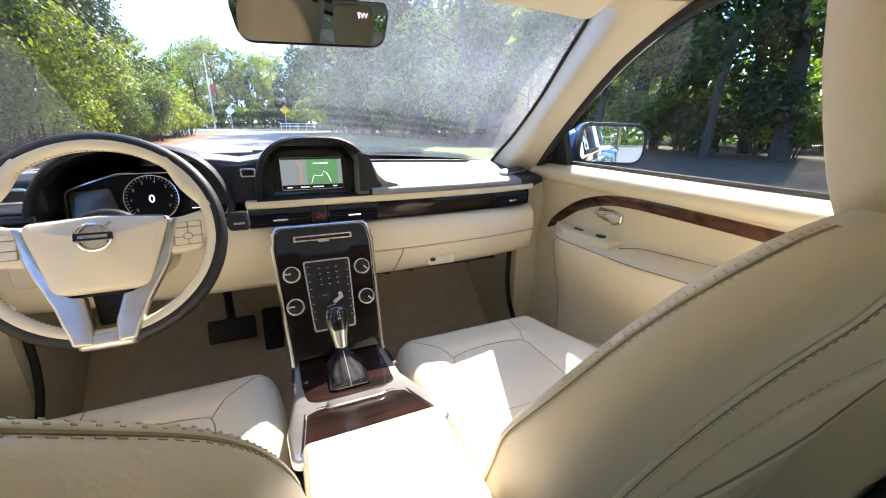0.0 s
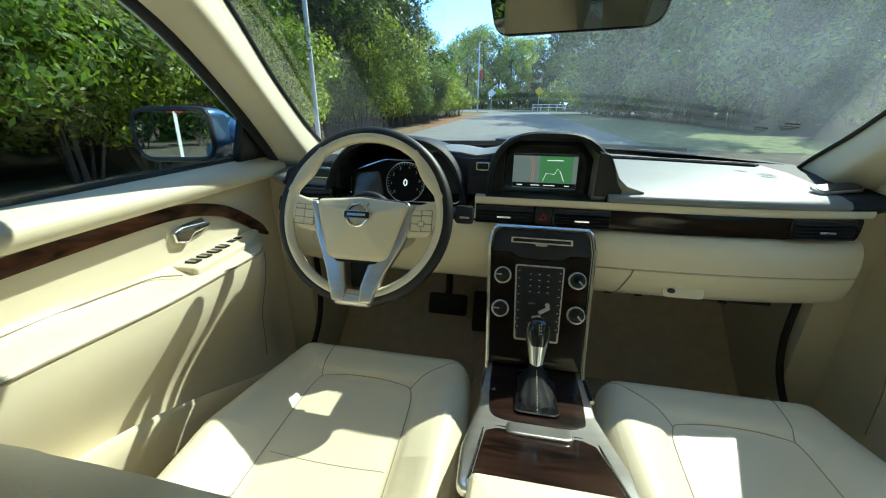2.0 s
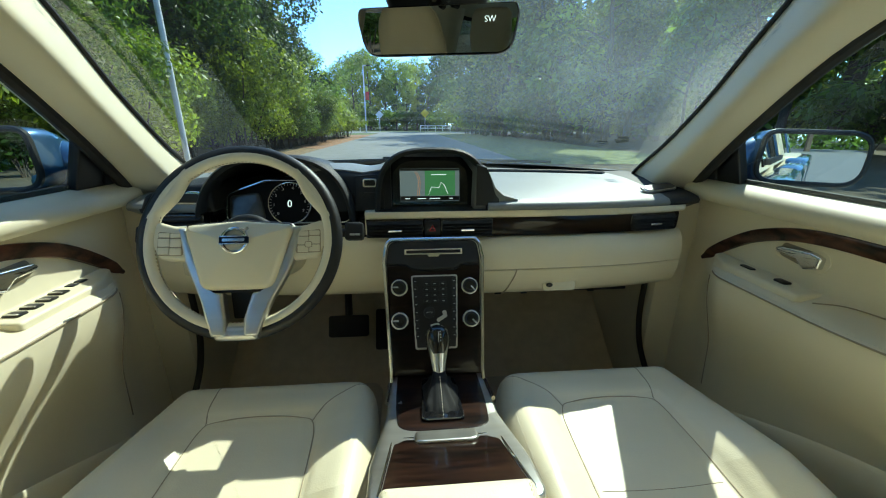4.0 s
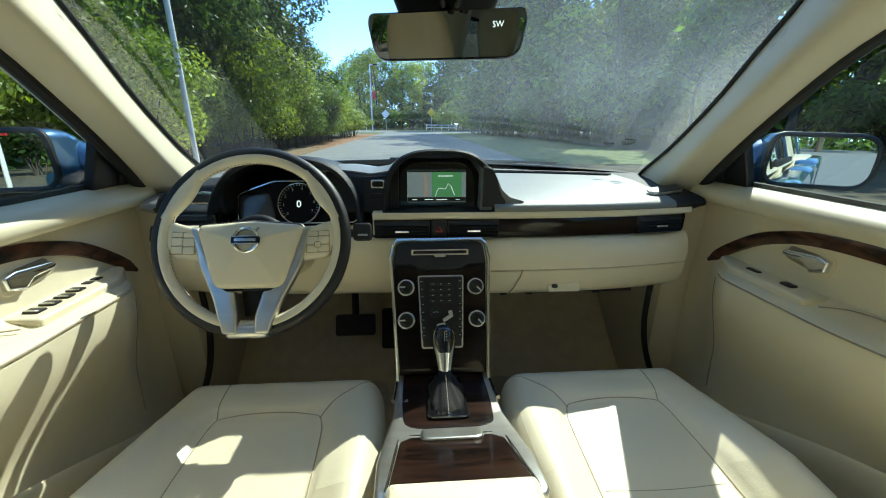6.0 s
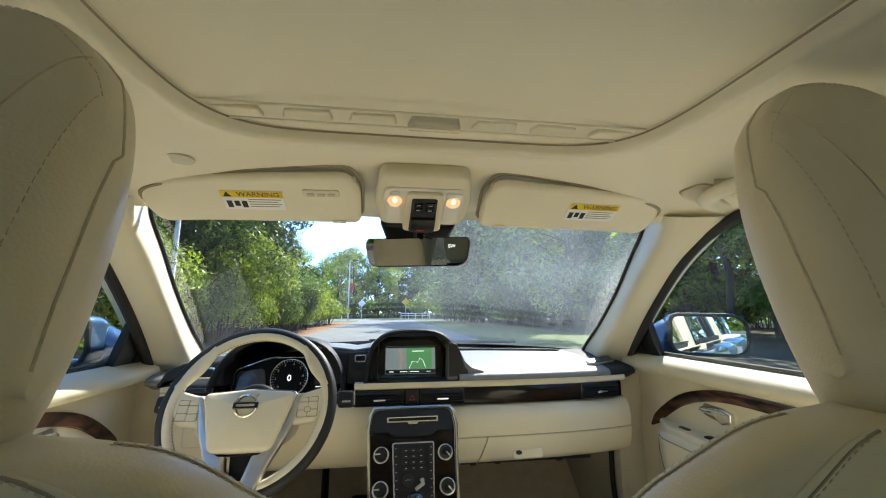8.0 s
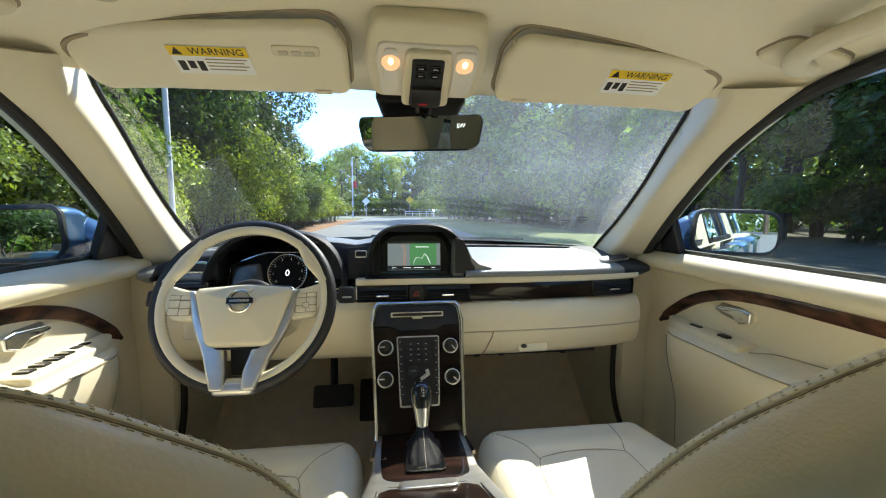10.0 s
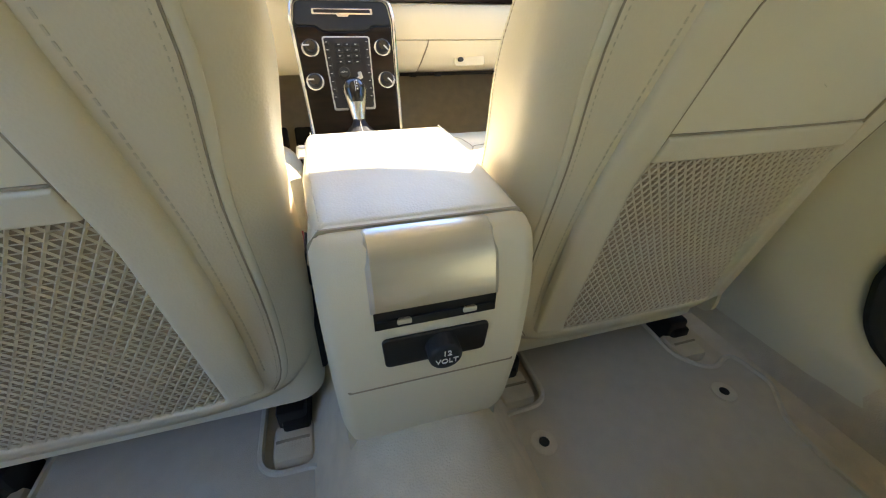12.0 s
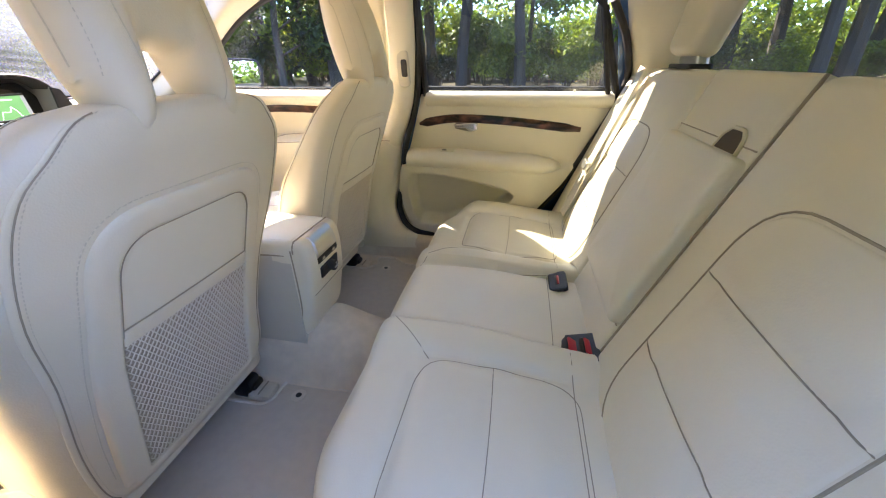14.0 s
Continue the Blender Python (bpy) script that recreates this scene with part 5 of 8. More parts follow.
    sk = part("socket_cap", puff(circle(0.0150, 28), 0.018, 0.004, m=axes((0.004, 0.1200, 0.655), (1, 0, 0), (0, -1, -0.08))), charcoal, t, "round black socket cap")
    cm = axes((0.004, 0.1015, 0.656), (1, 0, 0), (0, -1, -0.08))
    words("12", 0.0085, cm @ Matrix.Translation((0, 0.005, 0.0005)), white_paint, sk)
    words("VOLT", 0.0080, cm @ Matrix.Translation((0, -0.0045, 0.0005)), white_paint, sk)
    for s in (-1, 1):
        edge = spline([(0.0940, 0.166, 0.738), (0.0942, 0.164, 0.690), (0.0942, 0.163, 0.620), (0.0925, 0.166, 0.560), (0.0850, 0.176, 0.510)], 4)
        part("shell_edge", tube([(s * p.x, p.y, p.z) for p in edge], 0.0020, 6), seam_mat, t)
    part("joint", tube([(-0.090, 0.138, 0.607), (-0.08, 0.1262, 0.607), (0.08, 0.1262, 0.607), (0.090, 0.138, 0.607)], 0.0013, 5), seam_mat, t)
    part("lid_joint", tube([(-0.0945, 0.1595, 0.7300), (-0.092, 0.1590, 0.7480), (-0.084, 0.1585, 0.7582), (0.084, 0.1585, 0.7582), (0.092, 0.1590, 0.7480), (0.0945, 0.1595, 0.7300)], 0.0022, 5), seam_mat, t)


build_dash()
build_wheel()
build_console()


# ---------------------------------------------------------------- front seats
SX = 0.366


def seat_top(dx, y):
    """Height of a front seat cushion's top at a place."""
    b = smooth01((abs(dx) - 0.105) / 0.11) * 0.052 * smooth01((0.80 - y) / 0.22)
    z = 0.640 + b + 0.012 * smooth01((y - 0.55) / 0.25) - 0.015 * smooth01((0.62 - y) / 0.3)
    z += 0.010 * math.exp(-((y - 0.815) / 0.045) ** 2) * smooth01((0.17 - abs(dx)) / 0.06)
    inside = smooth01((0.124 - abs(dx)) / 0.018) * smooth01((0.752 - y) / 0.02)
    z -= 0.006 * inside
    edge = max(math.exp(-((abs(dx) - 0.120) / 0.009) ** 2) * smooth01((0.765 - y) / 0.03), math.exp(-((y - 0.752) / 0.009) ** 2) * smooth01((0.125 - abs(dx)) / 0.02))
    z -= 0.008 * edge
    return z


def build_front_seat():
    st = thing("front_seat", (SX, 0.5, 0.36), "cream leather front seat with stitched bolsters and net back pocket", "car seat", group="front seats")
    out = rpoly([(-0.235, 0.30), (0.245, 0.30), (0.252, 0.55), (0.248, 0.76), (0.226, 0.888), (-0.220, 0.888), (-0.238, 0.76), (-0.240, 0.55)], [0.05, 0.05, 0.1, 0.12, 0.060, 0.060, 0.12, 0.1], 8)
    def cush(x, y):
        """From the cushion's own pattern to the car."""
        return SX - 0.023 + 0.93 * x, 0.0053 + 0.93 * y

    bm = puff(out, 0.20, 0.055, n=7, rings=18)
    for v in bm.verts:
        f = max(0.0, v.co.z) / 0.20
        v.co.z = 0.42 + (seat_top(v.co.x, v.co.y) - 0.42) * f
        v.co.x, v.co.y = cush(v.co.x, v.co.y)
    
    def on(pts, dz=0.0005):
        return drape(bm, [(*cush(x, y), 0.62) for x, y in pts], (0, 0, -1), dz)
    ins = [(p.x, p.y) for p in spline([(-0.122, 0.36, 0), (-0.121, 0.52, 0), (-0.117, 0.66, 0), (-0.110, 0.728, 0), (-0.085, 0.750, 0), (0.0, 0.756, 0), (0.085, 0.750, 0), (0.110, 0.728, 0), (0.117, 0.66, 0), (0.121, 0.52, 0), (0.122, 0.36, 0)], 6)]
    part("seam", tube(on(ins), 0.0012, 5), seam_mat, st)
    for s in (-1, 1):
        run = spline([(-0.104, 0.738, 0), (-0.130, 0.780, 0), (-0.168, 0.825, 0), (-0.205, 0.858, 0)] if s < 0 else [(0.104, 0.738, 0), (0.114, 0.785, 0), (0.122, 0.835, 0), (0.126, 0.878, 0)], 4)
        part("seam", tube(on([(p.x, p.y) for p in run]), 0.0011, 5), seam_mat, st)
        side = [(p.x, p.y) for p in spline([(s * 0.214, 0.36, 0), (s * 0.220, 0.55, 0), (s * 0.212, 0.74, 0), (s * 0.188, 0.845, 0)], 6)]
        part("stitching", stitches(drape(bm, [(*cush(x, y), 0.6) for x, y in side], (0, 0, -1))), thread, st, kind="stuff")
    part("seam", tube(on([(x * 0.01, 0.545 + 0.00004 * x * x) for x in range(-11, 12)]), 0.0007, 5), seam_mat, st)
    part("cushion", bm, leather, st, "cream leather seat cushion", angle=80)
    # backrest
    secs = [(0.47, 0.250, 0.12, 0.215), (0.52, 0.238, 0.135, 0.242), (0.62, 0.225, 0.148, 0.250), (0.77, 0.183, 0.138, 0.254), (0.88, 0.146, 0.123, 0.271), (0.97, 0.112, 0.118, 0.268), (1.03, 0.088, 0.106, 0.250), (1.065, 0.074, 0.099, 0.215), (1.096, 0.070, 0.077, 0.176), (1.108, 0.078, 0.055, 0.122)]
    k = 72
    pa = spline([q[:3] for q in secs], 4)
    pb = spline([(q[3], 0, 0) for q in secs], 4)
    dense = [(a.x, a.y, a.z, b.x) for a, b in zip(pa, pb)]

    def skin_at(a, q, grow=0.0):
        """A point of the backrest's skin at a level and an angle round it."""
        z, yr, dep, hw = q
        c, s_ = math.cos(a), math.sin(a)
        x = (hw + grow) * math.copysign(abs(c) ** 0.55, c)
        y = yr + dep / 2 + (dep / 2 + grow) * math.copysign(abs(s_) ** 0.72, s_)
        if s_ > 0:
            y += 0.035 * smooth01((abs(x) - 0.1) / 0.1) * smooth01((1.0 - z) / 0.2)
        return Vector((SX + x, y, z + 0.03 * (y - yr)))
    body = loft([[skin_at(2 * math.pi * i / k, q) for i in range(k)] for q in dense])

    # sewn edges: a thin welt with a row of stitches on each side
    for deg in (16, 164, -44, 224):
        w_ = 1 if deg > 100 else -1
        wide = 8.5 if deg in (16, 164) else 4.5
        band = []
        for q in dense[1:-2]:
            band.append([skin_at(radians(deg - w_ * wide * f), q, g * (1.0 if wide > 5 else 0.5)) for f, g in ((0.0, -0.001), (0.06, 0.0016), (0.2, 0.0026), (0.5, 0.0030), (0.8, 0.0026), (0.94, 0.0016), (1.0, -0.001))])
        part("welt", loft(band, False), leather, st, "raised sewn leather welt", angle=80)
        if wide > 5:
            for f in (0.3, 0.7):
                part("stitching", stitches([skin_at(radians(deg - w_ * wide * f), q, 0.0029) for q in dense[1:-2]], 0.0017, 0.0050, 0.0006), thread, st, kind="stuff")
        part("stitching", stitches([skin_at(radians(deg + w_ * 2.6), q, 0.0003) for q in dense[1:-2]], 0.0030, 0.0030, 0.0005), sewing, st, kind="stuff")
        part("seam", tube([skin_at(radians(deg + w_ * 0.2), q, 0.0002) for q in dense[1:-2]], 0.0011, 5), seam_mat, st)

    # moulded back panel with flap and net pocket
    def rear_y(z):
        for q, r in zip(dense, dense[1:]):
            if q[0] <= z <= r[0]:
                return q[1] + (r[1] - q[1]) * (z - q[0]) / (r[0] - q[0])
        return dense[0][1]

    def on_back(x, z, d_):
        return Vector((SX + x, rear_y(z) + 0.010 * (abs(x) / 0.2) ** 3 - d_ + 0.006, z - d_ * 0.3))

    def back_sheet(outline, h, r, crown=0.0):
        b = puff(closer(outline, 0.012), h, r, crown, rings=10)
        for v in b.verts:
            v.co = on_back(v.co.x, v.co.y, v.co.z)
        return b

    def arch_of(hb, ht, z0, z1, rr):
        return rpoly([(-hb, z0), (hb, z0), (hb - 0.002, 0.75), (ht, z1), (-ht, z1), (-hb + 0.002, 0.75)], [0.008, 0.008, 0.2, rr, rr, 0.2], 8)
    outer = arch_of(0.180, 0.164, 0.500, 0.992, 0.085)
    inner = arch_of(0.138, 0.126, 0.507, 0.953, 0.055)
    rings = [[on_back(x, z, d_) for x, z in o] for o, d_ in ((outer, 0.0), (inset(outer, 0.001), 0.0075), (inset(outer, 0.004), 0.0105), (inset(outer, 0.011), 0.0125), (inset(inner, -0.006), 0.0130), (inset(inner, -0.002), 0.0125), (inner, 0.0110), (inner, 0.002))]
    part("back_frame", loft(rings, True, False, False), leather_warm, st, "raised cream leather band round the back panel", angle=75)
    part("stitching", stitches(drape(body, [(SX + x, rear_y(z), z) for x, z in closer(inset(outer, -0.006), 0.012) if z > 0.53], (0, 1, 0.3)), 0.0048, 0.0028, 0.0010), sewing, st, kind="stuff")
    part("backrest", body, leather_warm, st, "cream leather backrest", angle=80)
    panel_o = rpoly([(-0.1325, 0.80), (0.1325, 0.80), (0.1255, 0.9525), (-0.1255, 0.9525)], [0.002, 0.002, 0.055, 0.055], 8)
    part("back_panel", back_sheet(panel_o, 0.0100, 0.003), vinyl, st)
    part("panel_joint", tube([on_back(x, z, 0.0106) for x, z in panel_o], 0.0014, 5, closed=True), seam_mat, st)
    part("pocket_band", back_sheet(rpoly([(-0.1335, 0.783), (0.1335, 0.783), (0.132, 0.811), (-0.132, 0.811)], 0.003), 0.0138, 0.004), leather_warm, st)
    part("band_edge", tube([on_back(x * 0.01315, 0.8125, 0.0112) for x in range(-10, 11)], 0.0013, 5), seam_mat, st)
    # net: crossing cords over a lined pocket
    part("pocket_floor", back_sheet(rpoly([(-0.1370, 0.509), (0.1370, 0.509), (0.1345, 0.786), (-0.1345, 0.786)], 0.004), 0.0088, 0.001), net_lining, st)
    cords = bmesh.new()
    rows, cols = 34, 25
    step_z, step_x = 0.276 / rows, 0.272 / cols

    def cord(p0, p1, wide, high):
        d_ = (p1 - p0).normalized()
        side = d_.cross(Vector((0, 1, 0.3))).normalized() * wide
        out_ = Vector((0, -high, 0))
        v = [cords.verts.new(p) for p in (p0 - side, p0 + out_, p0 + side, p1 - side, p1 + out_, p1 + side)]
        cords.faces.new((v[0], v[1], v[4], v[3]))
        cords.faces.new((v[1], v[2], v[5], v[4]))
    for r in range(rows):
        z = 0.509 + step_z * r
        for q in range(cols):
            x = -0.136 + step_x * (q + 0.5 * (r % 2))
            for dx in (-0.5, 0.5):
                x1 = x + step_x * dx
                if abs(x1) < 0.137 and abs(x) < 0.137:
                    cord(on_back(x, z, 0.0104), on_back(x1, z + step_z, 0.0104), 0.0013, 0.0018)
            cord(on_back(-0.136 + step_x * q, z, 0.0099), on_back(-0.136 + step_x * (q + 1), z, 0.0099), 0.0007, 0.0008)
    part("pocket_net", cords, net_cord, st, "open cream net of the pocket", kind="stuff", smooth=False)
    # headrest with an opening at its foot
    hm = axes((SX, 0.100, 1.095), (1, 0, 0), (0, -0.968, 0.250))
    def head_top(x):
        ax = abs(x)
        return 0.318 - 0.045 * (ax / 0.085) ** 2.6 if ax < 0.085 else 0.273 - 0.075 * ((ax - 0.085) / 0.025) ** 1.6

    def head_low(x):
        ax = abs(x)
        return 0.078 - 0.012 * (ax / 0.05) ** 2 - 0.078 * smooth01((ax - 0.044) / 0.020) + 0.095 * smooth01((ax - 0.070) / 0.040) ** 1.4

    def head_at(x, q, grow=0.0):
        """A point of the headrest's skin at a width and an angle round the section."""
        lo, hi = head_low(x), head_top(x)
        thick = 0.056 * math.sqrt(max(0.02, 1 - (abs(x) / 0.1105) ** 5))
        c_, s_ = math.cos(q), math.sin(q)
        yy = (lo + hi) / 2 + ((hi - lo) / 2 + grow) * math.copysign(abs(s_) ** 0.62, s_)
        zz = (thick + grow) * math.copysign(abs(c_) ** 0.62, c_)
        return hm @ Vector((x, yy, zz * (1.0 - 0.30 * smooth01((yy - 0.12) / 0.17))))
    xs = [-0.110 + 0.220 * (0.5 - 0.5 * math.cos(math.pi * i / 56)) for i in range(57)]
    qs = [2 * math.pi * i / 44 for i in range(44)]
    part("headrest", loft([[head_at(x, q) for q in qs] for x in xs]), leather_warm, st, "cream leather headrest with an opening at its foot", angle=80)
    rim = [head_at(x, math.pi / 2, 0.0004) for x in xs] + [head_at(0.110, q, 0.0004) for q in (1.0, 0.4, -0.2, -0.8)]
    part("headrest_seam", tube([head_at(-0.110, q, 0.0004) for q in (-0.8, -0.2, 0.4, 1.0)] + rim, 0.0012, 5), sewing, st)
    for s in (-1, 1):
        run = [head_at(s * (0.060 + 0.022 * (i / 20) ** 1.5), -1.15 + 2.3 * i / 20, 0.0002) for i in range(21)]
        part("headrest_seam", tube(run, 0.0007, 5), sewing, st)
    sewn = [head_at(0.098, -0.9 + 1.9 * i / 14, 0.0003) for i in range(15)] + [head_at(0.098 - 0.196 * i / 30, 1.02 + 0.06 * math.sin(math.pi * i / 30), 0.0003) for i in range(31)] + [head_at(-0.098, 1.0 - 1.9 * i / 14, 0.0003) for i in range(15)]
    part("stitching", stitches(sewn), sewing, st, kind="stuff")
    for s in (-1, 1):
        part("headrest_post", tube([(SX + s * 0.085, 0.11, 1.07), (SX + s * 0.085, 0.11, 1.11)], 0.006, 8), chrome, st)
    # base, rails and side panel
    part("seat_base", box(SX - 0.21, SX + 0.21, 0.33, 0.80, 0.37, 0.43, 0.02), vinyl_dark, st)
    for s in (-1, 1):
        part("rail", box(SX + s * 0.19 - 0.02, SX + s * 0.19 + 0.02, 0.285, 0.84, 0.335, 0.372, 0.006), black, st)
        part("rail_foot", box(SX + s * 0.185 - 0.022, SX + s * 0.185 + 0.022, 0.292, 0.350, 0.33, 0.390, 0.008), black, st)
        part("rail_cover", box(SX + s * 0.185 - 0.030, SX + s * 0.185 + 0.030, 0.238, 0.305, 0.325, 0.356, 0.012), carpet, st)
        part("rail_groove", box(SX + s * 0.185 - 0.024, SX + s * 0.185 + 0.024, 0.268, 0.272, 0.3555, 0.3575), seam_mat, st)
    part("side_panel", puff(rpoly([(0.28, 0.40), (0.78, 0.42), (0.74, 0.50), (0.45, 0.52), (0.30, 0.60)], 0.03), 0.012, 0.004, m=Matrix(((0, 0, 1, SX + 0.238), (1, 0, 0, 0), (0, 1, 0, 0), (0, 0, 0, 1)))), vinyl, st)
    return st


def front_buckle(s):
    b = thing("belt_buckle", (0.128 * s, 0.36, 0.60), "black front seat belt buckle with red release beside the console", "belt buckle", group="front buckles")
    m_ = pose(0.120 * s, 0.345, 0.640, -16, 0, 90)
    part("stalk", tube([(0.125 * s, 0.33, 0.44), (0.122 * s, 0.34, 0.60)], 0.010, 8), black, b)
    part("body", moved(box(-0.030, 0.030, -0.009, 0.009, -0.055, 0.008, 0.005), m_), black, b)
    part("release", moved(box(-0.024, 0.024, -0.0065, 0.0065, 0.006, 0.012, 0.002), m_), red_plastic, b)


front_seat = build_front_seat()
left_seat = copy_thing(front_seat, pose(-SX, 0.5, 0.36) @ Matrix.Diagonal((-1, 1, 1, 1)))
for s in (-1, 1):
    front_buckle(s)


# ---------------------------------------------------------------- rear bench
def bench_top(x, y):
    """Height of the rear cushion: rolls between the seams, a dip in each seat, a groove at each seam."""
    ax = abs(x)
    z = 0.612 - 0.03 * smooth01((-0.22 - y) / 0.35)
    if ax > 0.16:
        d = abs(ax - 0.42)
        z += 0.024 * smooth01((d - 0.13) / 0.10) - 0.004
        inside = smooth01((0.170 - d) / 0.02) * smooth01((y + 0.515) / 0.02) * smooth01((-0.195 - y) / 0.02)
        rim = math.exp(-(((d - 0.170) / 0.010) ** 2)) * smooth01((y + 0.53) / 0.03) * smooth01((-0.185 - y) / 0.03)
        z -= 0.009 * rim
        z += 0.010 * inside * (math.sin(math.pi * min(1.0, max(0.0, (y + 0.347) / 0.15))) + math.sin(math.pi * min(1.0, max(0.0, (-0.347 - y) / 0.165)))) - 0.003 * inside
        z -= 0.008 * math.exp(-((y + 0.200) / 0.010) ** 2) * smooth01((0.15 - d) / 0.03)
    else:
        z += 0.006 * math.cos(math.pi * x / 0.32)
    z -= 0.012 * math.exp(-((ax - (0.135 + 0.059 * (-0.095 - y))) / 0.009) ** 2)
    return z


def back_y(z):
    return -0.575 - 0.40 * (z - 0.65)


def build_bench():
    r = thing("rear_bench", (0, -0.35, 0.36), "cream leather rear bench seat with stitched panels and folding armrest", "rear seat")
    out = rpoly([(-0.71, -0.60), (0.71, -0.60), (0.72, -0.40), (0.66, -0.22), (0.56, -0.12), (0.30, -0.085), (-0.30, -0.085), (-0.56, -0.12), (-0.66, -0.22), (-0.72, -0.40)], 0.05, 6)
    # close rows of points along the outline, so that the sculpted top has a fine mesh
    bm = bmesh.new()
    nx, ny = 180, 60
    vs = []
    for i in range(nx + 1):
        x = -0.72 + 1.44 * i / nx
        front = -0.078 - 0.10 * smooth01((abs(x) - 0.45) / 0.27)
        col = []
        for z in (0.40, 0.48, 0.54):
            col.append(bm.verts.new((x, front - 0.02 + (0.012 if z > 0.5 else 0), z)))
        for j in range(ny + 1):
            y = front + (-0.62 - front) * j / ny
            e = front - y
            z = bench_top(x, y)
            drop = 0.045 * (1 - math.sqrt(max(0.0, 1 - (1 - min(1, e / 0.05)) ** 2)))
            sd = 0.72 - abs(x)
            drop += 0.05 * (1 - math.sqrt(max(0.0, 1 - (1 - min(1, sd / 0.06)) ** 2)))
            col.append(bm.verts.new((x, y, z - drop)))
        vs.append(col)
    for a, b in zip(vs, vs[1:]):
        for j in range(len(a) - 1):
            bm.faces.new((a[j], b[j], b[j + 1], a[j + 1]))

    def on(pts):
        return drape(bm, [(x, y, 0.6) for x, y in pts], (0, 0, -1), 0.0004)
    for s in (-1, 1):
        part("seam", tube(on([(s * (0.135 + 0.0013 * i), -0.095 - 0.022 * i) for i in range(20)]), 0.0012, 5), seam_mat, r)
        ring = [(s * (0.42 + x), y) for x, y in rpoly([(-0.145, -0.51), (0.16, -0.51), (0.175, -0.36), (0.150, -0.200), (-0.150, -0.200), (-0.170, -0.36)], [0.05, 0.05, 0.08, 0.06, 0.06, 0.08], 6)]
        part("seam", tube(on(closer(ring, 0.012)), 0.0010, 5, closed=True), seam_mat, r)
        part("seam", tube(on([(s * (0.42 + 0.0175 * i - 0.168), -0.347 - 0.004 * math.sin(i * 0.16)) for i in range(20)]), 0.0009, 5), seam_mat, r)
        part("seam", tube(on([(s * (0.138 + 0.012 * i), -0.096 - 0.012 * i) for i in range(11)]), 0.0011, 5), seam_mat, r)
    part("base", box(-0.70, 0.70, -0.60, -0.125, 0.33, 0.50, 0.02), carpet, r)

    # backs
    def back_panel(x0, x1, z0, z1, h, crown, rr=0.035, rad=0.05, lift=0.0):
        o = rpoly([(x0, z0), (x1, z0), (x1, z1), (x0, z1)], rr, 6)
        b = puff(o, h, rad, crown, n=6, rings=12)
        for v in b.verts:
            x, z, d_ = v.co
            v.co = Vector((x, back_y(z) - h + d_ + lift, z + d_ * 0.4 - h * 0.4))
        return b
    bk = r
    for s in (-1, 1):
        sec = back_panel(0.1645 if s > 0 else -0.66, 0.66 if s > 0 else -0.1645, 0.545, 1.135, 0.12, 0.0, 0.03, 0.022)
        ins = back_panel(s * 0.42 - 0.156, s * 0.42 + 0.156, 0.57, 0.985, 0.06, 0.014, 0.10, 0.010, lift=0.003)
        bmesh.ops.subdivide_edges(ins, edges=ins.edges[:], cuts=1, use_grid_fill=True)
        for v in ins.verts:
            g_ = max(math.exp(-((v.co.z - zz) / 0.012) ** 2) for zz in (0.721, 0.862))
            v.co.y -= 0.007 * g_
        o = rpoly([(s * 0.42 - 0.157, 0.569), (s * 0.42 + 0.157, 0.569), (s * 0.42 + 0.157, 0.986), (s * 0.42 - 0.157, 0.986)], 0.10, 7)
        part("seam", tube(drape(sec, [(x, back_y(z), z) for x, z in closer(o, 0.01)], (0, -1, -0.4), 0.0006), 0.0018, 6, closed=True), seam_mat, bk)
        for zz in (0.721, 0.862):
            part("seam", tube(drape(ins, [(s * 0.42 + 0.0128 * (i - 12), back_y(zz), zz) for i in range(25)], (0, -1, -0.4), 0.0007), 0.0012, 5), seam_mat, bk)
        part("backrest_section", sec, leather, bk, "cream leather back section", angle=80)
        part("backrest_insert", ins, leather_soft, bk, angle=80)
    mid = back_panel(-0.164, 0.164, 0.545, 1.135, 0.12, 0.0, 0.012, 0.014)
    part("backrest_section", mid, leather, bk, "cream leather centre back section", angle=80)
    part("armrest", back_panel(-0.160, 0.160, 0.675, 1.012, 0.06, 0.010, 0.016, 0.014, lift=0.024), leather, bk, "folded cream leather centre armrest", angle=80)
    for s in (-1, 1):
        part("armrest_gap", tube([Vector((s * 0.1642, back_y(z) - 0.008, z)) for z in (0.56, 0.8, 1.02, 1.13)], 0.0030, 5), seam_mat, bk)
    notch = rpoly([(-0.120, 1.004), (-0.040, 1.004), (-0.046, 1.028), (-0.062, 1.040), (-0.098, 1.040), (-0.114, 1.028)], [0.002, 0.002, 0.012, 0.014, 0.014, 0.012], 5)
    def on_arm(x, z, d_):
        return Vector((x, back_y(z) + d_, z + d_ * 0.4))
    hole = puff(notch, 0.004, 0.001)
    for v in hole.verts:
        v.co = on_arm(v.co.x, v.co.y, v.co.z - 0.001)
    part("grip_slot", hole, shader("shaded_lining", (0.06, 0.05, 0.04), 0.9, vary=0.2), bk, "dark pull notch over the armrest")
    part("grip_lip", tube([on_arm(x, z, 0.003) for x, z in closer(inset(notch, -0.002), 0.01)], 0.0035, 6, closed=True), leather, bk)
    part("armrest_joint", tube([(-0.16, back_y(1.02) - 0.0005, 1.02), (0.16, back_y(1.02) - 0.0005, 1.02)], 0.0016, 5), seam_mat, bk)
    part("seam", tube([Vector((x * 0.0165, back_y(0.672) + 0.0015, 0.672)) for x in range(-10, 11)], 0.0018, 5), seam_mat, bk)
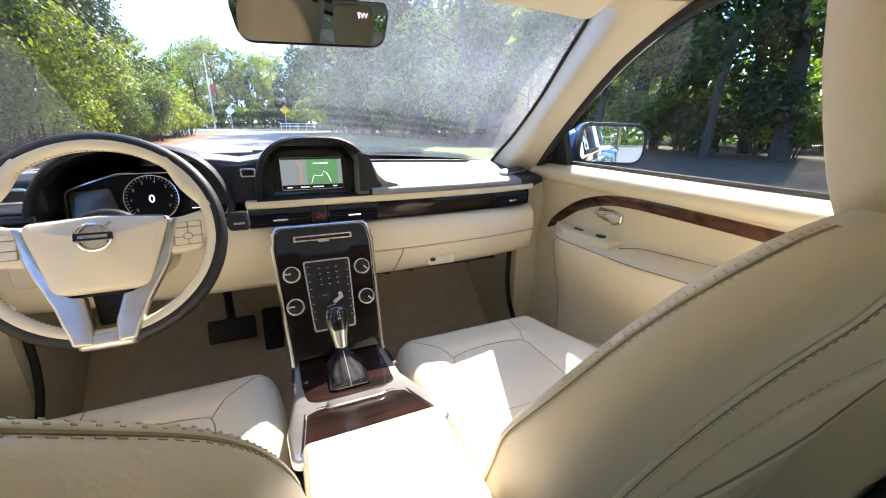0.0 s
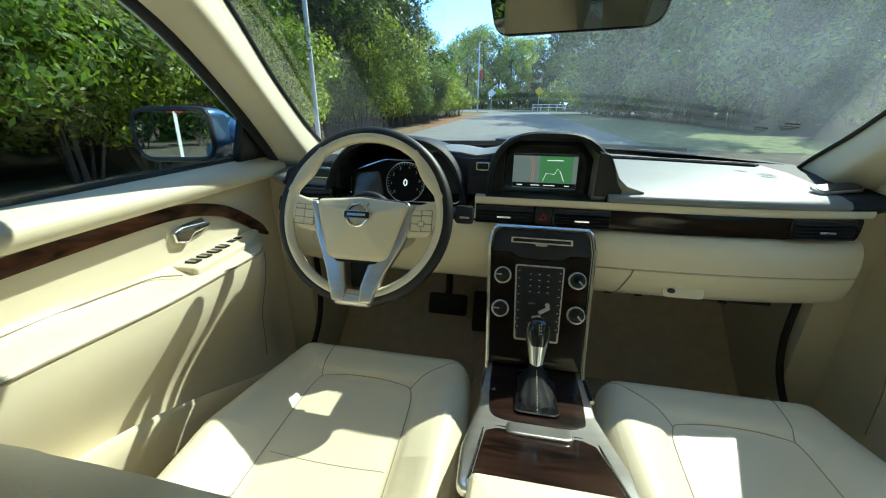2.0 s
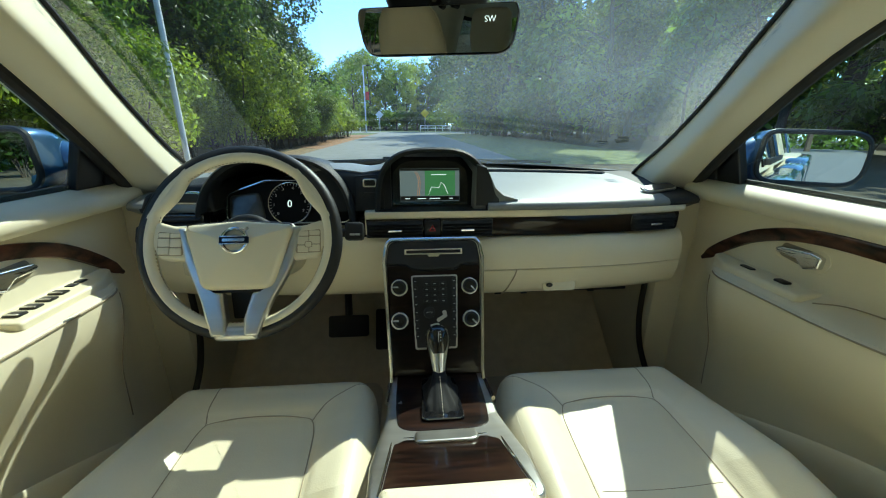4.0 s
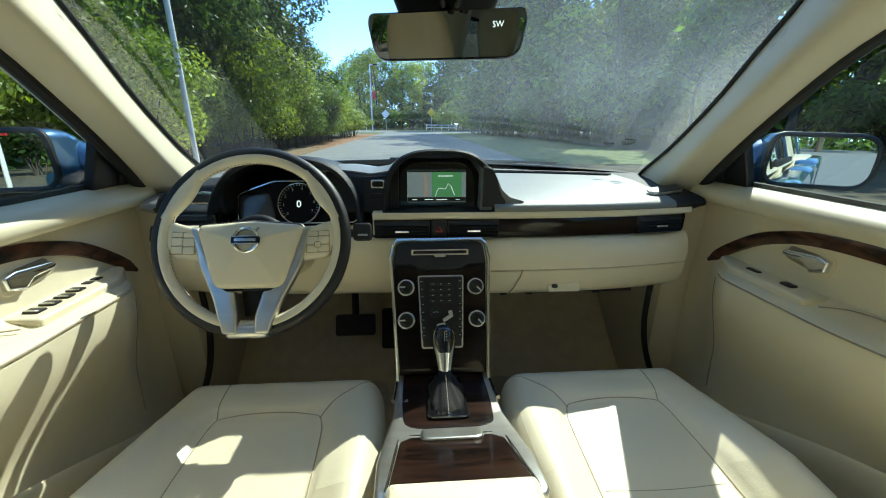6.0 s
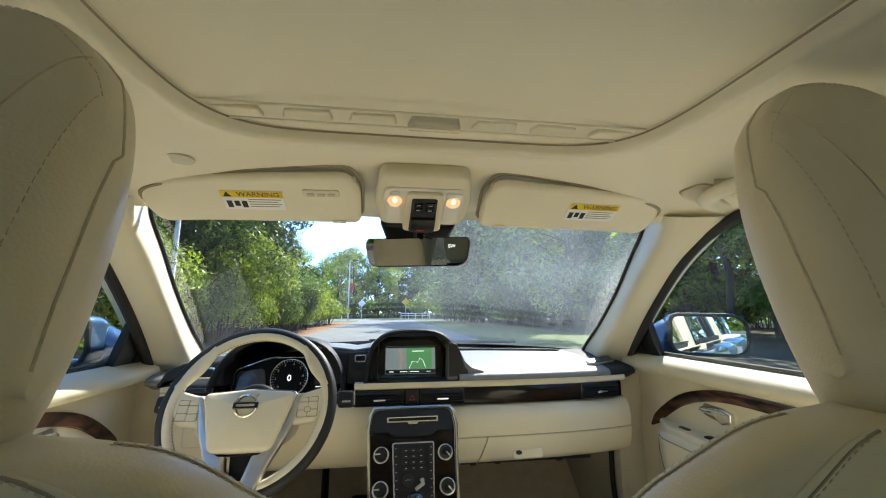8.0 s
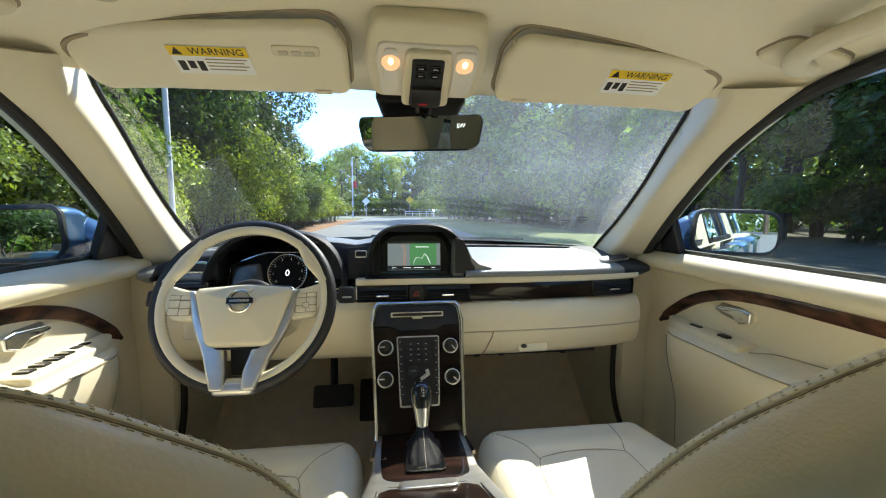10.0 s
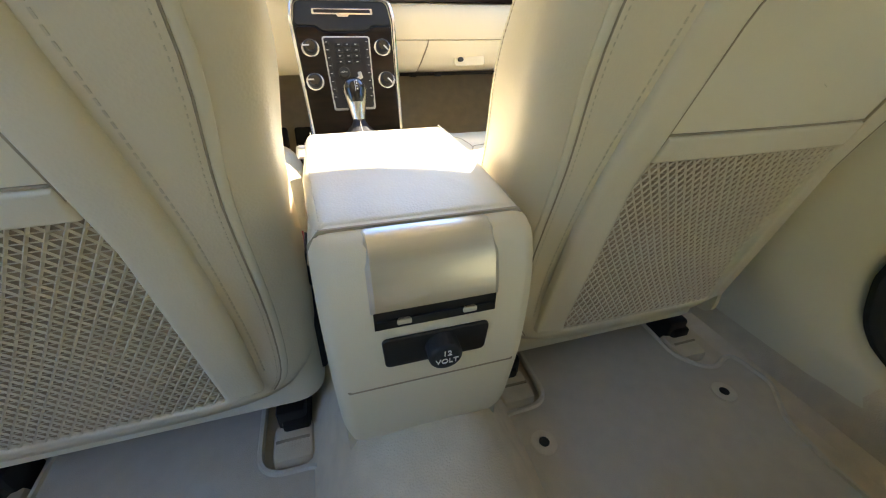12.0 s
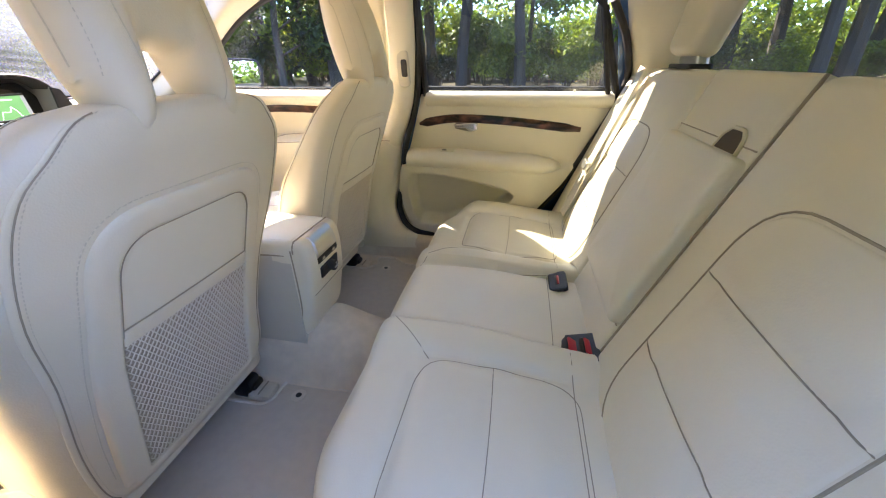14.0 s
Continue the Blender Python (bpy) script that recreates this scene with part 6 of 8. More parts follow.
    for s in (-1, 1):
        strip = [(s * (0.16 + 0.026 * i), -0.500 - 0.002 * math.sin(i * 0.16)) for i in range(21)]
        part("seam", tube(on(strip), 0.0010, 5), seam_mat, r)
    part("seam", tube(on([(-0.155 + 0.0155 * i, -0.470) for i in range(21)]), 0.0010, 5), seam_mat, r)
    part("cushion", bm, leather, r, "cream leather rear cushion", angle=80)
    part("seat_bight", box(-0.70, 0.70, -0.66, -0.575, 0.46, 0.57, 0.02), leather, bk)
    # side bolster between the backrest and the pillar
    for s in (-1, 1):
        rings = []
        for z in (0.50, 0.6, 0.75, 0.9, 1.02, 1.10):
            y = back_y(z)
            x = min(0.745, side_x(z))
            rings.append([(0.66, y - 0.05, z), (0.662, y + 0.0, z), (0.685, y + 0.022, z), (x - 0.02, y + 0.03, z), (x + 0.01, y + 0.01, z), (x + 0.01, y - 0.08, z)])
        part("bolster", mirror_x(loft(rings), s), leather, bk, "cream leather side bolster", angle=70)
    # headrests
    for x in (0.415, -0.415):
        h = thing("rear_headrest", (x, -0.80, 1.13), "cream leather rear headrest on a steel post", "headrest", group="rear headrests")
        hm = axes((x, -0.815, 1.275), (1, 0, 0), (0, 0.97, 0.24))
        b = puff(rpoly([(-0.098, -0.115), (0.098, -0.115), (0.108, 0.0), (0.085, 0.12), (-0.085, 0.12), (-0.108, 0.0)], 0.035, 6), 0.078, 0.026, 0.006, n=6, rings=6, both=True)
        for v in b.verts:
            v.co.z -= 0.045
        part("pad", moved(b, hm), leather, h, angle=80)
        part("post", puff(rrect(0.13, 0.03, 0.01), 0.06, 0.004, m=Matrix.Translation((x, -0.805, 1.125))), alu, h)
        part("collar", puff(rrect(0.16, 0.06, 0.012), 0.012, 0.004, m=Matrix.Translation((x, -0.80, 1.128))), black, h)
    # buckles between cushion and back
    for x, y, two in ((0.125, -0.500, 1), (-0.150, -0.505, 2)):
        b = thing("belt_buckle", (x, y, 0.56), "black seat belt buckle with red release", "belt buckle", group="rear buckles")
        part("well", puff(rrect(0.096, 0.050 + 0.040 * (two - 1), 0.012), 0.010, 0.004, m=axes((x, y - 0.018 * (two - 1), bench_top(x, y) + 0.003), (1, 0, 0), (0, 0.25, 1))), black, b)
        for i in range(two):
            dx = 0.028 * i
            part("body", moved(box(-0.029, 0.029, -0.014, 0.014, -0.045, 0.008, 0.005), pose(x, y - dx * 1.2, 0.588 + 0.003 * i, 28, 0, 0)), black, b)
            part("release", moved(box(-0.023, 0.023, -0.010, 0.010, 0.006, 0.012, 0.002), pose(x, y - dx * 1.2, 0.588 + 0.003 * i, 28, 0, 0)), red_plastic, b)
    # belt on the far side
    belt = thing("seat_belt", (0.6, -0.66, 1.05), "cream webbing seat belt with tongue beside the rear seat", "seat belt")
    def web(a, bq, wv, t_=0.0012):
        a, bq, wv = Vector(a), Vector(bq), Vector(wv)
        n_ = (bq - a).cross(wv).normalized() * t_
        return loft([[a - wv - n_, a + wv - n_, a + wv + n_, a - wv + n_], [bq - wv - n_, bq + wv - n_, bq + wv + n_, bq - wv + n_]])
    part("webbing", web((0.615, -0.735, 1.13), (0.56, -0.607, 0.825), (0.022, 0.002, 0.004)), thread, belt)
    part("webbing", web((0.56, -0.607, 0.825), (0.60, -0.545, 0.62), (0.022, 0.004, 0.006)), thread, belt)
    part("tongue", puff(rrect(0.066, 0.030, 0.010), 0.014, 0.004, m=axes((0.558, -0.603, 0.822), (1, 0.05, 0.1), (0, 1, 0.4))), alu, belt)
    part("label_tag", puff(rrect(0.022, 0.030, 0.002), 0.001, 0.0004, m=axes((0.566, -0.588, 0.775), (1, 0, 0), (0, 1, 0.4))), white_paint, belt)


build_bench()


# ---------------------------------------------------------------- doors
def door_x(y, z, rear=False):
    """Half width to the lining of a door."""
    zr = 0.855 if not rear else 0.775
    amp = (1 - 0.97 * smooth01((y - 0.84) / 0.17)) if not rear else (1 - 0.6 * smooth01((-0.40 - y) / 0.16))
    if not rear:
        zr += 0.020 * smooth01((0.66 - y) / 0.34) - 0.03 * smooth01((y - 0.86) / 0.18)
    x = 0.748
    if z > 0.98:
        x += 0.0
    arm = (0.088 if not rear else 0.078) * amp
    if z < zr + 0.02:
        t = smooth01((zr + 0.016 - z) / 0.026)
        below = smooth01((zr - 0.03 - z) / 0.20)
        x -= arm * t * (1 - 0.52 * below)
    if rear:
        u = max(0.0, y + 0.355)
        top, low = 0.648 + 0.088 * min(1.0, u / 0.33) ** 0.5, 0.645 - 0.15 * min(1.0, u / 0.30) ** 0.6
        x += 0.075 * smooth01((top - z) / 0.022) * smooth01((z - low) / 0.03) * smooth01((rear_front(z) - 0.05 - y) / 0.02)
    if zr + 0.02 <= z < 0.96:
        x += 0.004 * math.sin(math.pi * (z - zr - 0.02) / (0.94 - zr))
    return x


def door_lining(s, y0, y1, rear, edge=None):
    zs = [0.36, 0.40, 0.44] + [0.46 + 0.008 * i for i in range(36)] + [0.75, 0.76, 0.768, 0.776, 0.784, 0.792, 0.80, 0.815, 0.824, 0.832, 0.838, 0.844, 0.850, 0.855, 0.860, 0.865, 0.870, 0.875, 0.885, 0.9, 0.93, 0.96, 1.0, 1.020, 1.032, 1.038, 1.040]
    dx = [0] * (len(zs) - 4) + [0.002, 0.008, 0.02, 0.045]
    ys = 130
    bm = bmesh.new()
    vs = []
    for i in range(ys + 1):
        col = []
        for z, d in zip(zs, dx):
            a, b = y0, y1
            if edge:
                a, b = max(y0, edge(z)), rear_front(z) - 0.012
            y = a + (b - a) * i / ys
            col.append(bm.verts.new((s * (door_x(y, z, rear) + d), y, z)))
        vs.append(col)
    for a, b in zip(vs, vs[1:]):
        for j in range(len(zs) - 1):
            bm.faces.new((a[j], b[j], b[j + 1], a[j + 1]))
    bmesh.ops.recalc_face_normals(bm, faces=bm.faces)
    ext = bmesh.ops.extrude_edge_only(bm, edges=[e for e in bm.edges if len(e.link_faces) == 1])
    for v in [g for g in ext["geom"] if isinstance(g, bmesh.types.BMVert)]:
        v.co.x = s * 0.80
    return bm


def ribbon(curve, half, s, proud, rear, t=0.010):
    """A wooden strip that follows the lining."""
    P = spline([(0, y, z) for y, z in curve], 8)
    rings = []
    for i, p in enumerate(P):
        q = P[min(i + 1, len(P) - 1)] - P[max(i - 1, 0)]
        q.normalize()
        nrm = Vector((0, -q.z, q.y))
        f = i / (len(P) - 1)
        h = half * (0.55 + 0.45 * smooth01(f / 0.1)) * (0.35 + 0.65 * smooth01((1 - f) / 0.06))
        x = 0.748 + 0.004
        a, b = p + nrm * h, p - nrm * h
        ring = []
        for k_, u in ((-1, 0.0), (-0.85, 1.0), (0, 1.35), (0.85, 1.0), (1, 0.0)):
            pt = p + nrm * h * k_
            ring.append((s * (x - proud * u), pt.y, pt.z))
        ring += [(s * (x + t), (p + nrm * h).y, (p + nrm * h).z), (s * (x + t), (p - nrm * h).y, (p - nrm * h).z)]
        rings.append(ring)
    return loft(rings)


def door_handle(s, y, z, door, flip=1):
    x = 0.748
    m_ = Matrix(((0, 0, -s, s * (x + 0.004)), (flip, 0, 0, y), (0, 1, 0, z), (0, 0, 0, 1)))
    if flip < 0:
        m_ = m_ @ Matrix.Diagonal((0.84, 0.86, 0.8, 1.0))
    bezel = part("handle_bezel", puff(rpoly([(-0.066, -0.014), (0.056, -0.030), (0.074, 0.0), (0.062, 0.028), (-0.056, 0.030), (-0.070, 0.006)], 0.02), 0.003, 0.002, m=m_), vinyl, door)
    part("handle_cup", puff(rpoly([(-0.056, -0.010), (0.03, -0.024), (0.040, 0.020), (-0.046, 0.023)], 0.014), 0.0040, 0.001, m=m_), shader("cup_shade", (0.24, 0.21, 0.155), 0.6, vary=0.05), bezel)
    part("lever", puff(rpoly([(0.024, -0.025), (0.058, -0.014), (0.060, 0.014), (0.034, 0.020), (-0.046, 0.013), (-0.058, 0.004), (-0.048, -0.004), (0.0, -0.007)], 0.006), 0.017, 0.006, m=m_), chrome, bezel, "satin chrome door lever")


def front_door(s):
    name = "door_front_left" if s < 0 else "door_front_right"
    d = thing(name, (0.77 * s, 0.6, 0.36), "closed front door with cream lining, walnut strip and chrome lever", "car door", group="front doors", kind="structure")
    part("lining", door_lining(s, 0.20, 1.12, False), vinyl, d, "cream moulded door lining", angle=70)
    arc = [(0.11, 0.955), (0.36, 0.968), (0.60, 0.974), (0.72, 0.973), (0.80, 0.962), (0.88, 0.935), (0.95, 0.890), (1.01, 0.838)]
    part("wood_strip", ribbon(arc, 0.0155, s, 0.007, False), wood_y, d, "arched dark walnut strip")
    door_handle(s, 0.765, 0.925, d, -1)
    # armrest pad with its stitched edge
    edge_pts = [Vector((s * (door_x(y, 0.845) - 0.001), y, 0.846 + 0.020 * smooth01((0.66 - y) / 0.34) - 0.03 * smooth01((y - 0.86) / 0.18))) for y in [0.15 + 0.02 * i for i in range(42)]]
    part("armrest_seam", tube(edge_pts, 0.0018, 5), seam_mat, d)
    part("stitching", stitches([p + Vector((s * 0.001, 0, 0.007)) for p in edge_pts]), thread, d, kind="stuff")
    part("armrest_joint", tube([Vector((s * (door_x(0.905 - 0.1 * (0.83 - z), z) - 0.0006), 0.905 - 0.1 * (0.83 - z), z)) for z in [0.83 - 0.02 * i for i in range(16)]], 0.0016, 5), seam_mat, d)
    # switch pod
    pod = part("switch_pod", puff(rpoly([(0.695, 0.688), (0.88, 0.690), (0.955, 0.730), (0.955, 0.760), (0.695, 0.760)], [0.010, 0.03, 0.02, 0.004, 0.004]), 0.032, 0.006, m=Matrix(((0, s, 0, 0), (1, 0, 0, 0), (0, 0, 1, 0.838), (0, 0, 0, 1)))), vinyl, d)
    crease = spline([(0.672, 0.30, 0.8685), (0.700, 0.305, 0.8850), (0.730, 0.345, 0.8885), (0.742, 0.45, 0.8830), (0.742, 0.58, 0.8735), (0.734, 0.645, 0.8690), (0.700, 0.675, 0.8640)], 5)
    part("armrest_joint", tube([(s * p.x, p.y, p.z) for p in crease], 0.0014, 5), seam_mat, d)
    if s < 0:
        for i in range(4):
            y = 0.727 + 0.030 * i
            x = s * (0.722 if i < 3 else 0.726)
            part("window_switch", box(x - 0.014, x + 0.014, y - 0.010, y + 0.010, 0.868, 0.874, 0.003), black, pod)
            part("switch_tip", box(x - 0.012, x + 0.012, y - 0.009, y - 0.004, 0.8735, 0.8752, 0.001), alu, pod)
        for i in range(2):
            part("mirror_switch", box(s * 0.732 - 0.009, s * 0.732 + 0.009, 0.846 + 0.022 * i, 0.862 + 0.022 * i, 0.868, 0.8725, 0.002), charcoal, pod)
    else:
        part("window_switch", box(0.712, 0.730, 0.745, 0.772, 0.868, 0.875, 0.003), black, pod)
        part("lock_switch", puff(rrect(0.014, 0.034, 0.006), 0.004, 0.001, m=Matrix.Translation((0.722, 0.845, 0.8685))), black, pod)
    # door pocket
    rings = []
    for i in range(21):
        y = 0.275 + 0.805 * i / 20
        zt = 0.735 - 0.285 * smooth01((y - 0.25) / 0.95) - 0.02
        x1 = 0.660 + 0.01 * math.sin(i * 0.3)
        rings.append([(s * 0.79, y, 0.34), (s * (x1 + 0.01), y, 0.34), (s * x1, y, zt - 0.05), (s * (x1 - 0.004), y, zt - 0.008), (s * (x1 + 0.002), y, zt), (s * (x1 + 0.010), y, zt - 0.006), (s * 0.70, y, zt - 0.04), (s * 0.79, y, zt - 0.06)])
    part("pocket", loft(rings), vinyl, d, "moulded door pocket", angle=60)
    # window trim, mirror triangle and tweeter
    # padded ledge under the window and the thin wiper seal along the glass
    ledge = [(0.752, 0.988), (0.714, 0.997), (0.704, 1.008), (0.702, 1.018), (0.705, 1.028), (0.715, 1.037), (0.734, 1.047), (0.754, 1.051)]
    part("sill_ledge", loft([[(s * x, y, z) for x, z in ledge] for y in (0.112, 0.3, 0.5, 0.7, 0.85, 0.953, 1.02, 1.075)]), vinyl, d, angle=60)
    part("sill_seal", box(min(s * 0.748, s * 0.759), max(s * 0.748, s * 0.759), 0.10, 1.04, 1.034, 1.060, 0.003), rubber, d)
    triang = puff(rpoly([(0.935, 1.035), (1.125, 1.035), (1.11, 1.06), (0.985, 1.180), (0.935, 1.205)], 0.008), 0.02, 0.004, m=Matrix(((0, 0, -s, s * 0.762), (1, 0, 0, 0), (0, 1, 0, 0), (0, 0, 0, 1))))
    for v in triang.verts:
        v.co.x -= s * max(0.0, v.co.z - 1.03) * 0.33
    part("mirror_triangle", triang, black, d, "black mirror triangle with tweeter")
    part("tweeter", puff(rrect(0.055, 0.055, 0.012), 0.006, 0.003, m=axes((s * 0.728, 1.03, 1.075), (0, 1, 0), (-s, 0, -0.33))), charcoal, d)
    # post added behind the pane to keep a sun stripe off the rear cushion
    post = [[(s * (side_x(z) + dx), y0 + dy, z) for dx, dy in ((-0.008, 0.004), (-0.014, 0.014), (-0.014, 0.090), (-0.008, 0.100), (0.024, 0.100), (0.024, 0.0))] for z, y0 in ((1.03, 0.152), (1.12, 0.148), (1.22, 0.142), (1.32, 0.136), (1.395, 0.130))]
    part("window_post", loft(post), vinyl, d, "cream rear window post placed to block sun", angle=60)
    part("window_seal", tube([(s * (side_x(z) - 0.004), y0 + 0.102, z) for z, y0 in ((1.035, 0.152), (1.12, 0.148), (1.22, 0.142), (1.32, 0.136), (1.385, 0.131))], 0.005, 6), rubber, d)
    part("lock_pin", tube([(s * 0.758, 0.275, 1.03), (s * 0.757, 0.275, 1.055)], 0.005, 8), vinyl, d)
    low = spline([(0.700, 1.125, 0.86), (0.662, 1.100, 0.78), (0.651, 1.092, 0.70), (0.651, 1.086, 0.60), (0.651, 1.050, 0.515), (0.651, 0.97, 0.455), (0.651, 0.80, 0.42)], 5)
    part("door_seal", tube([(s * p.x, p.y, p.z) for p in low], 0.0085, 7), rubber, d, "black rubber door seal")
    # outer skin below the window
    part("outer_skin", box(min(s * 0.80, s * 0.90), max(s * 0.80, s * 0.90), 0.08, 1.14, 0.25, 1.035, 0.03), blue_paint, d, "blue painted door skin")


def rear_front(z):
    """Where the front edge of a rear door lies at a height."""
    pts = [(0.30, 0.0), (0.36, 0.01), (0.43, 0.035), (0.48, 0.100), (0.56, 0.132), (0.66, 0.142), (0.74, 0.128), (0.85, 0.096), (1.0, 0.055), (1.2, 0.025), (1.5, 0.015)]
    for (za, ya), (zb, yb) in zip(pts, pts[1:]):
        if za <= z <= zb:
            return ya + (yb - ya) * (z - za) / (zb - za)
    return 0.015


def rear_edge(z):
    pts = [(0.36, -0.20), (0.45, -0.27), (0.55, -0.42), (0.70, -0.54), (0.85, -0.625), (1.05, -0.71), (1.4, -0.71)]
    for (za, ya), (zb, yb) in zip(pts, pts[1:]):
        if za <= z <= zb:
            return ya + (yb - ya) * (z - za) / (zb - za)
    return -0.71


def rear_door(s, opened=False):
    name = "door_rear_left" if s < 0 else "door_rear_right"
    d = thing(name, (0.77 * s, 0.03, 0.36), "closed rear door with cream lining, walnut strip and speaker pocket" if not opened else "rear door swung wide open on its front hinge", "car door", group="rear doors", kind="structure")
    part("lining", door_lining(s, -0.71, 0.015, True, rear_edge), vinyl, d, "cream moulded door lining", angle=70)
    arc = [(-0.59, 0.912), (-0.45, 0.927), (-0.30, 0.940), (-0.16, 0.946), (-0.06, 0.942), (0.045, 0.922)]
    part("wood_strip", ribbon(arc, 0.0175, s, 0.007, True), wood_y, d, "curved dark walnut strip")
    door_handle(s, -0.145, 0.915, d, -1)
    pad_sec = [(0.752, 0.820), (0.715, 0.8185), (0.690, 0.815), (0.672, 0.807), (0.661, 0.795), (0.657, 0.781), (0.660, 0.767), (0.670, 0.757), (0.690, 0.751), (0.752, 0.748)]
    pad_rings = []
    for i in range(25):
        y = 0.085 - 0.615 * i / 24
        k = math.sqrt(max(0.03, 1 - (max(0.0, -0.36 - y) / 0.172) ** 2.2))
        lift = 0.006 * smooth01((y + 0.20) / 0.05) - 0.010 * smooth01((-0.30 - y) / 0.2)
        pad_rings.append([(s * (0.752 + (x - 0.752) * (0.35 + 0.65 * k)), y, 0.784 + lift + (z - 0.784) * k) for x, z in pad_sec])
    part("armrest_pad", loft(pad_rings), leather, d, "padded cream armrest", angle=70)
    part("window_switch", puff(rrect(0.016, 0.06, 0.005), 0.005, 0.002, m=Matrix.Translation((s * 0.705, -0.075, 0.822))), vinyl, d)
    part("switch_tip", puff(rrect(0.010, 0.018, 0.003), 0.008, 0.002, m=Matrix.Translation((s * 0.705, -0.065, 0.822))), black, d)
    if not opened:
        sl = [Vector((s * min(0.735, side_x(z)), rear_front(z), z)) for z in (1.38, 1.2, 1.05, 0.95)] + [Vector((s * 0.712, 0.090, 0.88)), Vector((s * 0.690, 0.098, 0.82)), Vector((s * 0.688, 0.104, 0.76)), Vector((s * 0.698, 0.110, 0.69))] + [Vector((s * 0.704, y, z)) for y, z in ( (0.132, 0.630), (0.140, 0.582), (0.137, 0.555), (0.124, 0.512), (0.106, 0.486), (0.084, 0.468), (0.046, 0.452), (-0.02, 0.440))] + [Vector((s * 0.735, y, z)) for y, z in ( (-0.06, 0.385), (-0.14, 0.38), (-0.22, 0.40), (-0.30, 0.46), (-0.42, 0.545), (-0.54, 0.69), (-0.625, 0.845), (-0.715, 1.05), (-0.69, 1.2), (-0.62, 1.32))]
        sl = [Vector((s * min(abs(p.x), side_x(p.z) - 0.002), p.y, p.z)) for p in spline(sl, 4)]
        part("door_seal", tube(sl, 0.013, 7), rubber, d, "black rubber door seal")
    # seal raised behind the ledge to block low sun from the rear cushion
    part("sill_seal", box(min(s * 0.765, s * 0.785), max(s * 0.765, s * 0.785), -0.70, 0.015, 1.034, 1.064, 0.005), rubber, d)
    ledge = [(0.752, 0.990), (0.728, 1.000), (0.719, 1.012), (0.718, 1.022), (0.723, 1.033), (0.738, 1.043), (0.758, 1.048)]
    part("sill_ledge", loft([[(s * x, y, z) for x, z in ledge] for y in (0.012, -0.2, -0.4, -0.60, -0.688)]), vinyl, d, angle=60)
    fr = [Vector((s * (side_x(z) + 0.004), y, z)) for y, z in ((0.015, 1.03), (0.013, 1.385), (-0.3, 1.382), (-0.54, 1.362), (-0.60, 1.30), (-0.70, 1.03))]
    part("window_frame", tube(fr, 0.012, 7), rubber, d, "black window frame")
    bar = [Vector((s * (side_x(z) - 0.002), y, z)) for y, z in ((-0.668, 1.03), (-0.588, 1.33))]
    part("window_bar", tube(bar, 0.009, 7), rubber, d)
    part("lock_pin", tube([(s * 0.752, -0.55, 1.03), (s * 0.751, -0.55, 1.055)], 0.005, 8), vinyl, d)
    part("outer_skin", box(min(s * 0.80, s * 0.90), max(s * 0.80, s * 0.90), -0.70, 0.06, 0.25, 1.035, 0.03), blue_paint, d, "blue painted door skin")
    if opened:
        piv = Vector((s * 0.80, 0.03, 0.36))
        d.matrix_basis = Matrix.Translation(piv) @ Matrix.Rotation(radians(-70 * s * -1 if s < 0 else -70), 4, "Z") @ Matrix.Translation(Vector(d.location) - piv)
    return d


for s in (-1, 1):
    front_door(s)
rear_door(1)
open_door = rear_door(-1, True)
for s in (-1, 1):
    single("wall_body_left" if s < 0 else "wall_body_right", mirror_x(box(0.78, 0.90, -1.9, -0.72, 0.25, 1.04, 0.03), s), blue_paint, "blue painted rear wing", "car body", base=(0.84 * s, -1.3, 0.25), kind="structure")
    single("wall_wing_left" if s < 0 else "wall_wing_right", mirror_x(box(0.72, 0.90, 1.16, 2.3, 0.25, 0.92, 0.06), s), blue_paint, "blue painted front wing", "car body", base=(0.8 * s, 1.6, 0.25), kind="structure")
    single("sill", mirror_x(box(0.735, 0.88, -0.72, 1.16, 0.22, 0.365, 0.02), s), vinyl_dark, "beige sill moulding under the doors", "sill", base=(0.8 * s, 0.2, 0.22), kind="structure")
# carpeted sill and the foot of the centre pillar beside the closed rear door
sill_prof = [(0.745, 0.30), (0.652, 0.33), (0.655, 0.415), (0.661, 0.434), (0.674, 0.444), (0.70, 0.448), (0.745, 0.446)]
single("sill_cover", loft([[(x, y, z) for x, z in sill_prof] for y in (-0.50, -0.3, -0.1, 0.1, 0.30, 0.42)]), carpet, "beige carpet over the sill beside the rear mat", "sill", base=(0.70, 0.0, 0.33), kind="structure", angle=60)
foot = []
